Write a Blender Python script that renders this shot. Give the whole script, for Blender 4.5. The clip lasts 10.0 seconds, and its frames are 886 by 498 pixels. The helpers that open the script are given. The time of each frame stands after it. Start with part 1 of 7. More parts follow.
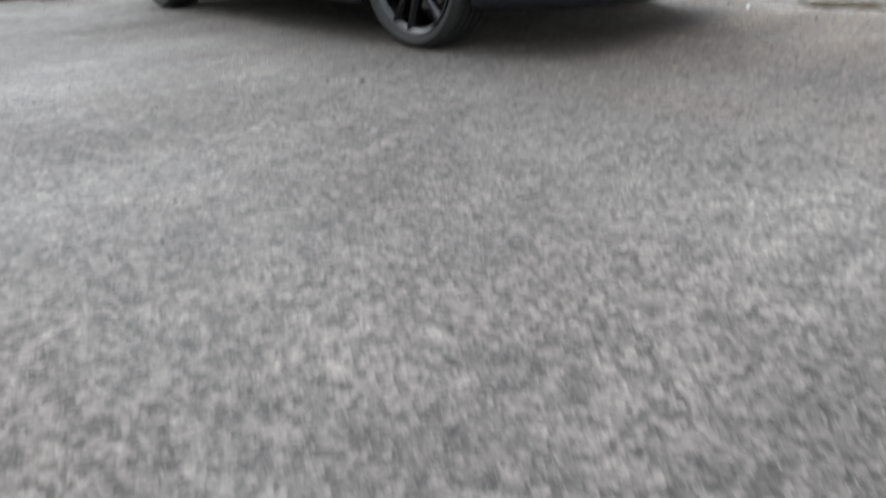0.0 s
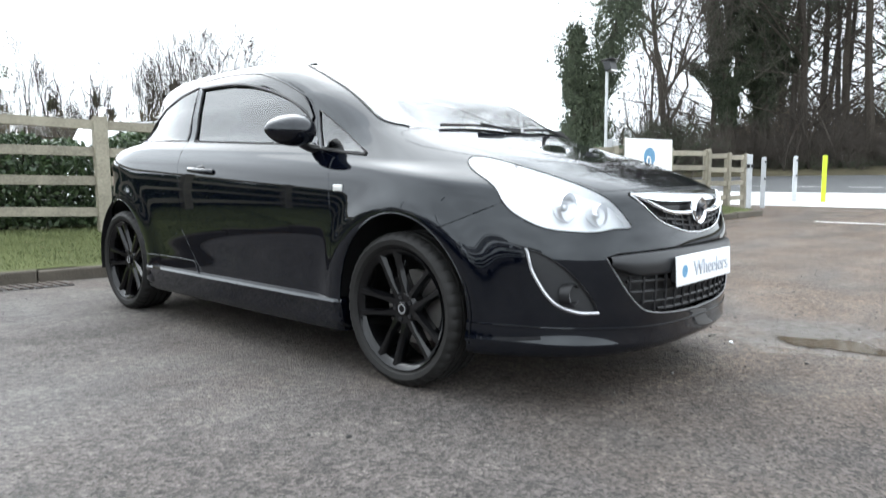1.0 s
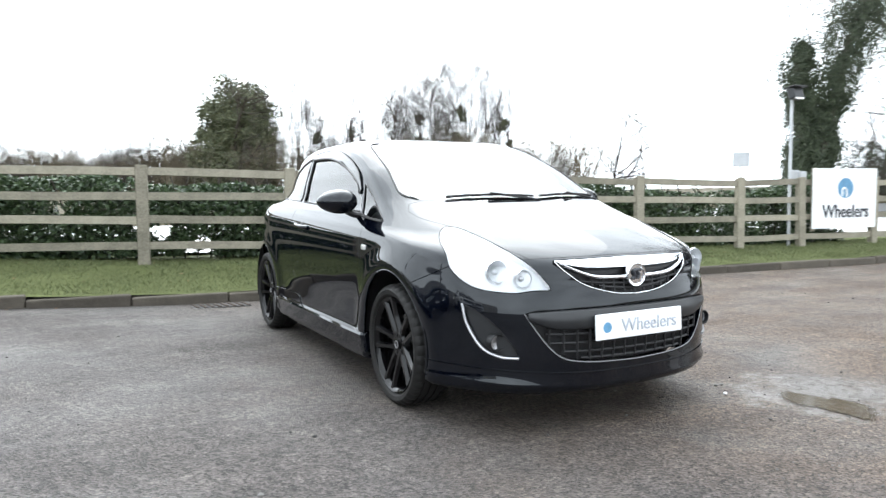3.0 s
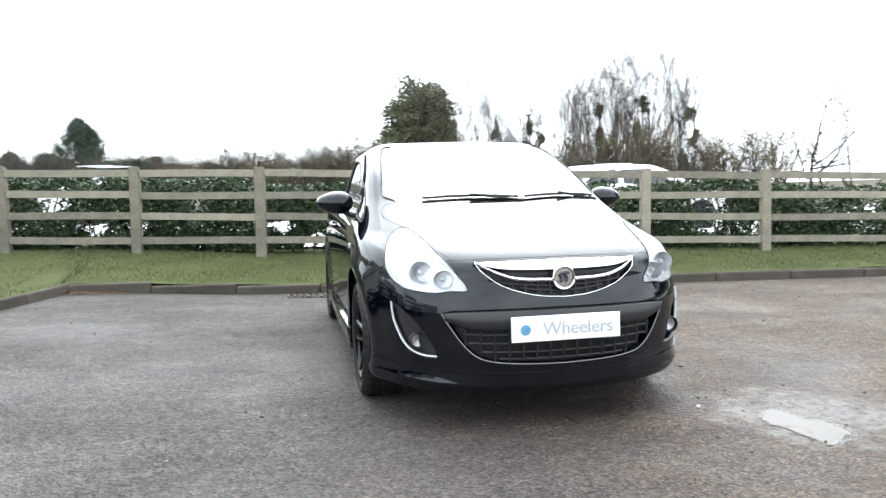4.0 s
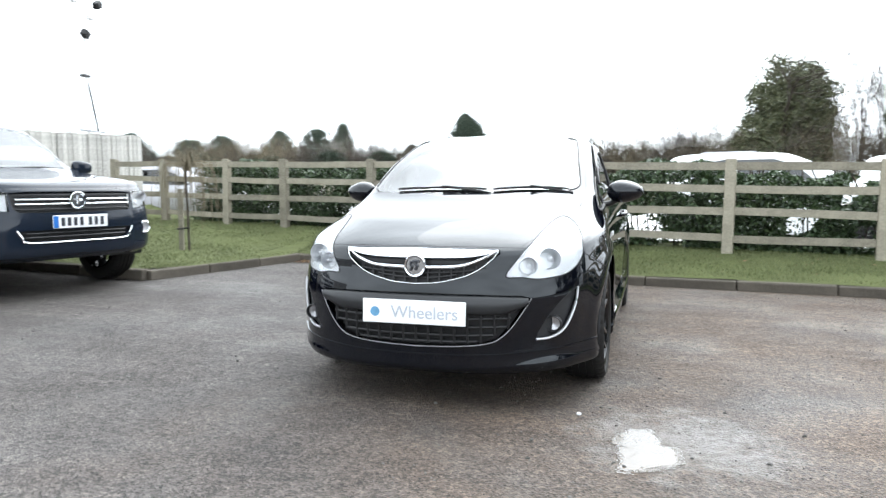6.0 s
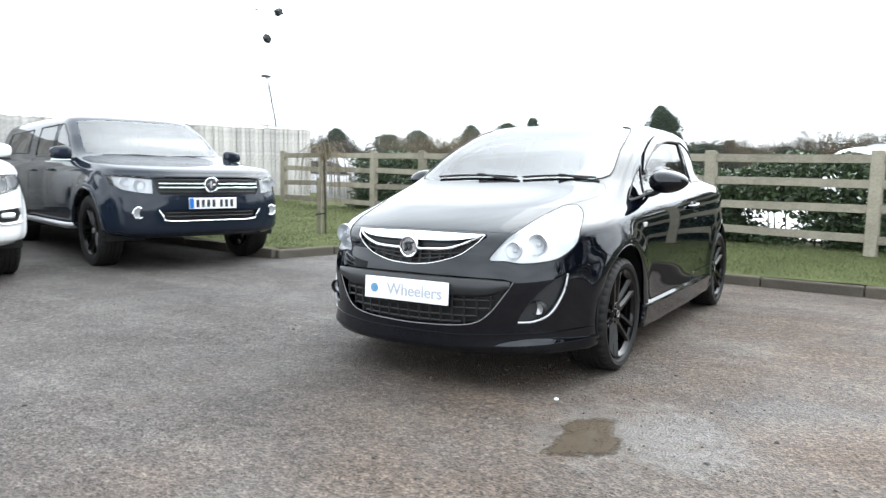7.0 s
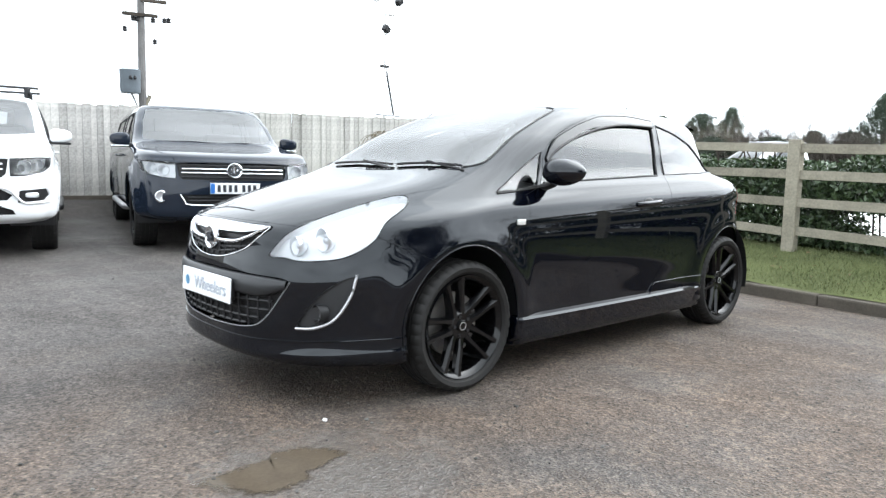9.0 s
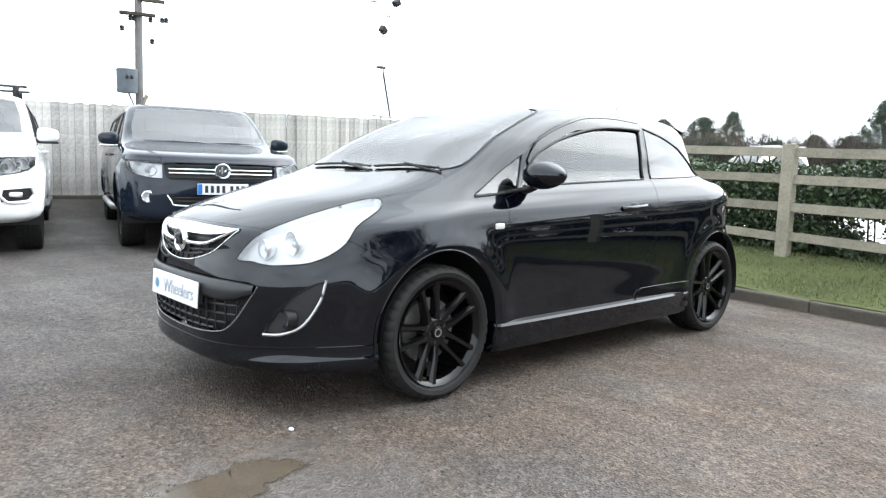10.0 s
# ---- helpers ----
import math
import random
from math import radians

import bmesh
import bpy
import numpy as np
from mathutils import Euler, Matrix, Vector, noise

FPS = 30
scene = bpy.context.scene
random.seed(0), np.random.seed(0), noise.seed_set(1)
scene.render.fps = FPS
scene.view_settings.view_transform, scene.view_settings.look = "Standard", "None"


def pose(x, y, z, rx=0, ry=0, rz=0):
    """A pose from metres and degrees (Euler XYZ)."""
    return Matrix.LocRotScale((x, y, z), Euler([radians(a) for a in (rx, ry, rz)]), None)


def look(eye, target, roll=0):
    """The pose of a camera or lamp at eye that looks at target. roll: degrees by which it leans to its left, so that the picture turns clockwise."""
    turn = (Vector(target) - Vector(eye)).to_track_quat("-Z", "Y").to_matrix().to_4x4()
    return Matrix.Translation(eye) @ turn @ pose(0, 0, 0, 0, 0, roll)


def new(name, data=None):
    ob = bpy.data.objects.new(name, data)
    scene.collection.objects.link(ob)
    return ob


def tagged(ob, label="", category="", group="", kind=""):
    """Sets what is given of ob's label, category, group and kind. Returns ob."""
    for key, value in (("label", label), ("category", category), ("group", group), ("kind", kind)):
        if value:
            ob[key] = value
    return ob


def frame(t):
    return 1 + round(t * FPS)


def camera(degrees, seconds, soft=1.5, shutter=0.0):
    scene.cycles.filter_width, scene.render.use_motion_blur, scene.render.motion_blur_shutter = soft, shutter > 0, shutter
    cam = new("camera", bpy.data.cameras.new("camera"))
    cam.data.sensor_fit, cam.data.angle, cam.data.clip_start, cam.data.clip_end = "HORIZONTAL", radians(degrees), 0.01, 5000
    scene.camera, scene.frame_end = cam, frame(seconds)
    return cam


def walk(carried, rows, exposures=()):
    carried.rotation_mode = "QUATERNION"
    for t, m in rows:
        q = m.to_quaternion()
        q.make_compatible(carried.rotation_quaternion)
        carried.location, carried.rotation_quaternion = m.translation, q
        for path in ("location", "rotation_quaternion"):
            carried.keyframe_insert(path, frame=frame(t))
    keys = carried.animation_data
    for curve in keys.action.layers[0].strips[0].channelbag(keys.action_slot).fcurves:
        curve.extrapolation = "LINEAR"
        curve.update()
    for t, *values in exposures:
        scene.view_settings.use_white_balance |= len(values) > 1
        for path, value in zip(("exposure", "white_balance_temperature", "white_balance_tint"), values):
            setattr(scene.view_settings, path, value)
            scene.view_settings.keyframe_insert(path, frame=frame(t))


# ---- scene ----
cam = camera(64.0, 10.0, soft=1.35, shutter=0.34)
PATH = [
    (0, (-2.905, -2.379, 0.619), (-1.701, -1.063, -0.287), -3.3),
    (0.5, (-2.888, -2.115, 0.785), (-1.452, -0.809, 0.301), -0.2),
    (1, (-2.779, -2.03, 0.855), (-1.314, -0.686, 0.644), -0.2),
    (1.5, (-2.924, -2.167, 0.923), (-1.456, -0.815, 0.795), -0.1),
    (2, (-2.916, -2.493, 0.977), (-1.507, -1.08, 0.845), -0.3),
    (2.5, (-2.714, -2.939, 1.03), (-1.512, -1.346, 0.892), -0.3),
    (2.7, (-2.57, -3.086, 1.049), (-1.473, -1.419, 0.909), -0.3),
    (3.8, (-1.438, -3.781, 1.116), (-0.9, -1.862, 0.95), -1.4),
    (4, (-1.228, -3.844, 1.099), (-0.788, -1.9, 0.94), -1.1),
    (4.5, (-0.637, -3.983, 1.097), (-0.461, -1.997, 0.935), -0.9),
    (5, (-0.033, -4.016, 1.106), (-0.109, -2.025, 0.936), -0.6),
    (5.5, (0.556, -4.07, 1.095), (0.233, -2.104, 0.922), -0.2),
    (5.7, (0.794, -4.073, 1.096), (0.367, -2.127, 0.921), -0.3),
    (6.8, (1.879, -3.899, 1.038), (0.904, -2.163, 0.851), 0.5),
    (7, (2.079, -3.821, 1.047), (1.012, -2.14, 0.853), 0.5),
    (7.5, (2.48, -3.473, 1.013), (1.214, -1.938, 0.806), 0.6),
    (8, (2.8, -3.003, 1.027), (1.397, -1.594, 0.811), 0.9),
    (8.5, (3.076, -2.582, 1.037), (1.61, -1.239, 0.817), 1.1),
    (9, (3.181, -2.286, 1.05), (1.709, -0.951, 0.825), 1.4),
    (9.5, (3.202, -2.175, 1.057), (1.728, -0.842, 0.836), 1.6),
    (10, (3.196, -2.14, 1.056), (1.722, -0.807, 0.836), 1.8),
]
walk(cam, [(t, look(eye, target, roll)) for t, eye, target, roll in PATH])

# ---- sky, sun ----
world = bpy.data.worlds.new("overcast_sky")
scene.world = world
world.use_nodes = True
wn = world.node_tree.nodes
wl = world.node_tree.links
sky = wn.new("ShaderNodeTexSky")
sky.sky_type = "NISHITA"
sky.sun_disc = False
sky.sun_elevation = radians(47)
sky.sun_rotation = radians(16)
sky.air_density, sky.dust_density, sky.ozone_density = 1.0, 4.0, 1.0
pale = wn.new("ShaderNodeHueSaturation")
pale.inputs["Saturation"].default_value = 0.1
cloud = wn.new("ShaderNodeMixRGB")
cloud.inputs[0].default_value = 0.72
cloud.inputs[2].default_value = (29.9, 32.6, 35.0, 1)
wl.new(sky.outputs[0], pale.inputs["Color"])
wl.new(pale.outputs[0], cloud.inputs[1])
# the cloud is thin and bright round the hidden sun, greyer and streaked elsewhere
SUN_AT = Vector((math.sin(radians(16)) * math.cos(radians(47)), math.cos(radians(16)) * math.cos(radians(47)), math.sin(radians(47))))
way = wn.new("ShaderNodeTexCoord")


def sky_math(kind, a, b):
    n = wn.new("ShaderNodeMath")
    n.operation = kind
    for k, v in enumerate((a, b)):
        if isinstance(v, (int, float)):
            n.inputs[k].default_value = v
        else:
            wl.new(v, n.inputs[k])
    return n.outputs[0]


near = wn.new("ShaderNodeVectorMath")
near.operation = "DOT_PRODUCT"
near.inputs[1].default_value = SUN_AT
wl.new(way.outputs["Generated"], near.inputs[0])
glow = sky_math("POWER", sky_math("MAXIMUM", near.outputs["Value"], 0.0), 4.0)
flatten = wn.new("ShaderNodeMapping")
flatten.inputs["Scale"].default_value = (1.0, 1.0, 2.6)
streaks = wn.new("ShaderNodeTexNoise")
streaks.inputs["Scale"].default_value, streaks.inputs["Detail"].default_value, streaks.inputs["Roughness"].default_value = 2.4, 6, 0.58
wl.new(way.outputs["Generated"], flatten.inputs["Vector"])
wl.new(flatten.outputs[0], streaks.inputs["Vector"])
billow = wn.new("ShaderNodeMapRange")
billow.inputs[1].default_value, billow.inputs[2].default_value = 0.32, 0.68
billow.inputs[3].default_value, billow.inputs[4].default_value = 0.80, 1.20
wl.new(streaks.outputs[0], billow.inputs[0])
level = sky_math("MULTIPLY", sky_math("ADD", sky_math("MULTIPLY", glow, 0.90), 0.80), billow.outputs[0])
dome = wn.new("ShaderNodeVectorMath")
dome.operation = "SCALE"
wl.new(cloud.outputs[0], dome.inputs[0])
wl.new(level, dome.inputs["Scale"])
wl.new(dome.outputs[0], wn["Background"].inputs[0])
wn["Background"].inputs[1].default_value = 0.139
sun = new("sun", bpy.data.lights.new("sun", "SUN"))
sun.data.energy = 1.0
sun.data.angle = radians(60)
sun.data.color = (1.0, 0.97, 0.93)
sun.matrix_world = look(tuple(10 * SUN_AT), (0, 0, 0))
scene.view_settings.exposure = -0.02


# ---- materials ----
def mat(name, color=(0.5, 0.5, 0.5), rough=0.5, metal=0.0, spec=0.5, coat=0.0, var=0.0, scale=6.0, bump=0.0, bscale=80.0, trans=0.0, emit=0.0, ior=1.45, rvar=0.0, both=None):
    """A surface with colour variation at two scales and a fine relief."""
    m = bpy.data.materials.new(name)
    m.use_nodes = True
    nt, p = m.node_tree, m.node_tree.nodes["Principled BSDF"]
    p.inputs["Base Color"].default_value = (*color, 1)
    p.inputs["Roughness"].default_value = rough
    p.inputs["Metallic"].default_value = metal
    p.inputs["Specular IOR Level"].default_value = spec
    p.inputs["Coat Weight"].default_value = coat
    p.inputs["Coat Roughness"].default_value = 0.03
    p.inputs["IOR"].default_value = ior
    p.inputs["Transmission Weight"].default_value = trans
    if emit:
        p.inputs["Emission Color"].default_value = (*color, 1)
        p.inputs["Emission Strength"].default_value = emit
    if var or bump or rvar:
        co = nt.nodes.new("ShaderNodeTexCoord")
        big, fine = nt.nodes.new("ShaderNodeTexNoise"), nt.nodes.new("ShaderNodeTexNoise")
        big.inputs["Scale"].default_value, fine.inputs["Scale"].default_value = scale, bscale
        big.inputs["Detail"].default_value = fine.inputs["Detail"].default_value = 4
        for n in (big, fine):
            nt.links.new(co.outputs["Object"], n.inputs["Vector"])
        info = nt.nodes.new("ShaderNodeObjectInfo")
        if var:
            add = nt.nodes.new("ShaderNodeMath")
            add.operation = "ADD"
            nt.links.new(big.outputs[0], add.inputs[0])
            nt.links.new(fine.outputs[0], add.inputs[1])
            add2 = nt.nodes.new("ShaderNodeMath")
            add2.operation = "MULTIPLY_ADD"
            nt.links.new(info.outputs["Random"], add2.inputs[0])
            add2.inputs[1].default_value = 0.5
            nt.links.new(add.outputs[0], add2.inputs[2])
            ramp = nt.nodes.new("ShaderNodeMapRange")
            ramp.inputs[1].default_value, ramp.inputs[2].default_value = 0.65, 1.85
            ramp.inputs[3].default_value, ramp.inputs[4].default_value = 1 - var, 1 + var
            nt.links.new(add2.outputs[0], ramp.inputs[0])
            mul = nt.nodes.new("ShaderNodeVectorMath")
            mul.operation = "SCALE"
            mul.inputs[0].default_value = color
            nt.links.new(ramp.outputs[0], mul.inputs["Scale"])
            nt.links.new(mul.outputs[0], p.inputs["Base Color"])
        if rvar:
            rr = nt.nodes.new("ShaderNodeMapRange")
            rr.inputs[1].default_value, rr.inputs[2].default_value = 0.35, 0.65
            rr.inputs[3].default_value, rr.inputs[4].default_value = max(0.0, rough - rvar), min(1.0, rough + rvar)
            nt.links.new(big.outputs[0], rr.inputs[0])
            nt.links.new(rr.outputs[0], p.inputs["Roughness"])
        if bump:
            b = nt.nodes.new("ShaderNodeBump")
            b.inputs["Strength"].default_value = bump
            b.inputs["Distance"].default_value = 0.01
            nt.links.new(fine.outputs[0], b.inputs["Height"])
            nt.links.new(b.outputs[0], p.inputs["Normal"])
    return m


PAINT_BLACK = mat("black_paint", (0.0012, 0.0018, 0.0042), 0.03, 0.0, 0.5, rvar=0.015, scale=3, ior=1.52)
PAINT_BLACK.node_tree.nodes["Principled BSDF"].inputs["Specular Tint"].default_value = (0.94, 0.98, 1.0, 1)
PAINT_NAVY = mat("navy_paint", (0.010, 0.015, 0.025), 0.06, 0.0, 0.5, var=0.1, scale=2)
PAINT_WHITE = mat("white_paint", (0.78, 0.79, 0.8), 0.25, 0.0, 0.5, coat=0.8, var=0.04, scale=2)
TRIM = mat("black_plastic", (0.012, 0.012, 0.013), 0.42, 0, 0.4, var=0.2, bump=0.05, bscale=300)
TRIM_GREY = mat("satin_dark_trim", (0.022, 0.023, 0.025), 0.38, 0, 0.5, var=0.1)
RUBBER = mat("tyre_rubber", (0.013, 0.0125, 0.012), 0.65, 0, 0.3, var=0.35, scale=20, bump=0.1, bscale=200)
RIM_BLACK = mat("black_alloy", (0.0035, 0.0035, 0.004), 0.10, 0.0, 0.42, var=0.2)
CHROME = mat("chrome", (0.82, 0.83, 0.85), 0.09, 1.0, var=0.04)
SILVER = mat("silver_paint", (0.5, 0.5, 0.52), 0.35, 0.8, var=0.06)
REFLECTOR = mat("lamp_reflector", (0.86, 0.87, 0.89), 0.30, 0.85, var=0.1, scale=20)
LAMP_INNER = mat("lamp_housing", (0.85, 0.86, 0.87), 0.3, 0.15, var=0.15, scale=30)


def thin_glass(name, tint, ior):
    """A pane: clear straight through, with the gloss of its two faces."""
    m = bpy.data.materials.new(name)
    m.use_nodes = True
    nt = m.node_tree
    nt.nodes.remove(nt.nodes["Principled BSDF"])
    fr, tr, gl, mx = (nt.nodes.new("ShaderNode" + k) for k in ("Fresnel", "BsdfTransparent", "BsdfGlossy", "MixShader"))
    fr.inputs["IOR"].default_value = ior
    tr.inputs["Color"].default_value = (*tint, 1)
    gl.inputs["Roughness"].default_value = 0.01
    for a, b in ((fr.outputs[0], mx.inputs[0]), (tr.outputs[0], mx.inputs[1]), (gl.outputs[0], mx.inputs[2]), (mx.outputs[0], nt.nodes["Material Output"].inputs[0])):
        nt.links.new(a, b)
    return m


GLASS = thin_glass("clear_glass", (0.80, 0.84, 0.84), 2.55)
SIDE_GLASS = thin_glass("side_glass", (0.55, 0.60, 0.61), 1.95)
TINT = thin_glass("tinted_glass", (0.22, 0.25, 0.26), 1.95)
LENS = thin_glass("lamp_cover", (0.95, 0.96, 0.97), 1.6)
PLATE_WHITE = mat("white_acrylic", (0.82, 0.83, 0.84), 0.25, 0, var=0.02)
INK_GREY = mat("grey_lettering", (0.42, 0.45, 0.50), 0.4)
INK_DARK = mat("dark_lettering", (0.03, 0.032, 0.04), 0.4)
INK_BLUE = mat("blue_print", (0.12, 0.30, 0.48), 0.4, var=0.4, scale=10)
BLUE_BAND = mat("blue_band", (0.02, 0.15, 0.5), 0.4)
CLOTH = mat("seat_cloth", (0.03, 0.03, 0.032), 0.9, var=0.2, scale=20, bump=0.2, bscale=400)
DISC = mat("brake_disc", (0.25, 0.24, 0.23), 0.4, 0.8, var=0.2)
STEEL = mat("galvanised_steel", (0.48, 0.495, 0.51), 0.6, 0.25, var=0.2, scale=8)


# ---- building helpers ----
def part(name, bm, material, parent=None, label="", smooth=None):
    me = bpy.data.meshes.new(name)
    if smooth is not None:
        for f in bm.faces:
            f.smooth = True
        bm.normal_update()
        for e in bm.edges:
            e.smooth = len(e.link_faces) == 2 and e.calc_face_angle(0) < radians(smooth)
    bm.to_mesh(me)
    bm.free()
    for one in material if isinstance(material, (list, tuple)) else [material]:
        me.materials.append(one)
    ob = new(name, me)
    if parent is not None:
        ob.parent = parent
    if label:
        ob["label"] = label
    return ob


def thing(name, label, category, m=None, group="", kind=""):
    ob = new(name)
    ob.empty_display_size = 0.2
    if m is not None:
        ob.matrix_world = m
    return tagged(ob, label, category, group, kind)


def box(bm, size, at=(0, 0, 0), turn=(0, 0, 0), bevel=0.0, segs=1):
    m = pose(*at, *turn) @ Matrix.Diagonal((*size, 1))
    r = bmesh.ops.create_cube(bm, size=1, matrix=m)
    if bevel:
        es = list({e for v in r["verts"] for e in v.link_edges})
        bmesh.ops.bevel(bm, geom=es, offset=bevel, segments=segs, affect="EDGES", profile=0.5)
    return bm


def cone(bm, p0, p1, r0, r1, seg=12, caps=True):
    p0, p1 = Vector(p0), Vector(p1)
    d = p1 - p0
    q = d.to_track_quat("Z", "Y").to_matrix().to_4x4()
    bmesh.ops.create_cone(bm, cap_ends=caps, segments=seg, radius1=r0, radius2=r1, depth=d.length, matrix=Matrix.Translation((p0 + p1) / 2) @ q)
    return bm


def lathe(bm, profile, seg=40, axis="X", at=(0, 0, 0)):
    """Turns a profile of (along, radius) pairs round an axis."""
    rings = []
    for a, r in profile:
        ring = []
        for i in range(seg):
            t = 2 * math.pi * i / seg
            c, s = r * math.cos(t), r * math.sin(t)
            p = {"X": (a, c, s), "Y": (c, a, s), "Z": (c, s, a)}[axis]
            ring.append(bm.verts.new(Vector(p) + Vector(at)))
        rings.append(ring)
    for A, B in zip(rings, rings[1:]):
        for i in range(seg):
            bm.faces.new((A[i], A[(i + 1) % seg], B[(i + 1) % seg], B[i]))
    return bm


def ribbon(bm, pts, r, seg=6, flat=1.0, close=False):
    """A tube of radius r along points."""
    pts = [Vector(p) for p in pts]
    rings = []
    n = len(pts)
    for i, p in enumerate(pts):
        a = pts[(i - 1) % n] if close or i else pts[i]
        b = pts[(i + 1) % n] if close or i < n - 1 else pts[i]
        d = (b - a).normalized()
        up = Vector((0, 0, 1)) if abs(d.z) < 0.95 else Vector((1, 0, 0))
        u = d.cross(up).normalized()
        w = u.cross(d)
        rings.append([bm.verts.new(p + r * (math.cos(t) * u + flat * math.sin(t) * w)) for t in (2 * math.pi * k / seg for k in range(seg))])
    for i in range(n if close else n - 1):
        A, B = rings[i], rings[(i + 1) % n]
        for k in range(seg):
            bm.faces.new((A[k], A[(k + 1) % seg], B[(k + 1) % seg], B[k]))
    if not close:
        bm.faces.new(rings[0][::-1])
        bm.faces.new(rings[-1])
    return bm


def curve_pts(pts, n=8):
    """Catmull-Rom points through a few given ones."""
    P = [np.array(p, float) for p in pts]
    P = [2 * P[0] - P[1]] + P + [2 * P[-1] - P[-2]]
    out = []
    for i in range(1, len(P) - 2):
        for k in range(n):
            t = k / n
            out.append(0.5 * (2 * P[i] + (P[i + 1] - P[i - 1]) * t + (2 * P[i - 1] - 5 * P[i] + 4 * P[i + 1] - P[i + 2]) * t * t + (3 * P[i] - P[i - 1] - 3 * P[i + 1] + P[i + 2]) * t ** 3))
    out.append(P[-2])
    return out


def inside(px, py, poly):
    c = False
    for (x0, y0), (x1, y1) in zip(poly, poly[1:] + poly[:1]):
        if (y0 > py) != (y1 > py) and px < (x1 - x0) * (py - y0) / (y1 - y0) + x0:
            c = not c
    return c


def solid_text(name, words, size, m, material, parent, depth=0.002, bold=0.0):
    cu = bpy.data.curves.new(name, "FONT")
    cu.body, cu.size, cu.extrude = words, size, depth
    cu.offset = bold
    cu.align_x, cu.align_y = "CENTER", "CENTER"
    tmp = bpy.data.objects.new(name, cu)
    scene.collection.objects.link(tmp)
    me = bpy.data.meshes.new_from_object(tmp.evaluated_get(bpy.context.evaluated_depsgraph_get()))
    bpy.data.objects.remove(tmp)
    me.materials.append(material)
    me.transform(m)
    ob = new(name, me)
    ob.parent = parent
    return ob


# ---- the lie of the land ----
def land(x, y):
    """Height of the tarmac: level under the car, rising to the trucks and the board fence."""
    return float(np.interp(x, (-12, -9.3, -8.6, -7.6, -4.6, -3.0, -1.8, -0.9, 8, 14, 18, 27, 40), (0.46, 0.42, 0.24, 0.17, 0.11, 0.075, 0.02, 0.0, 0.0, 0.12, 0.24, 0.74, 0.8)))


def kerb_y(x):
    return 4.05 - 0.135 * x


def fence_y(x):
    return 5.31 - 0.175 * x


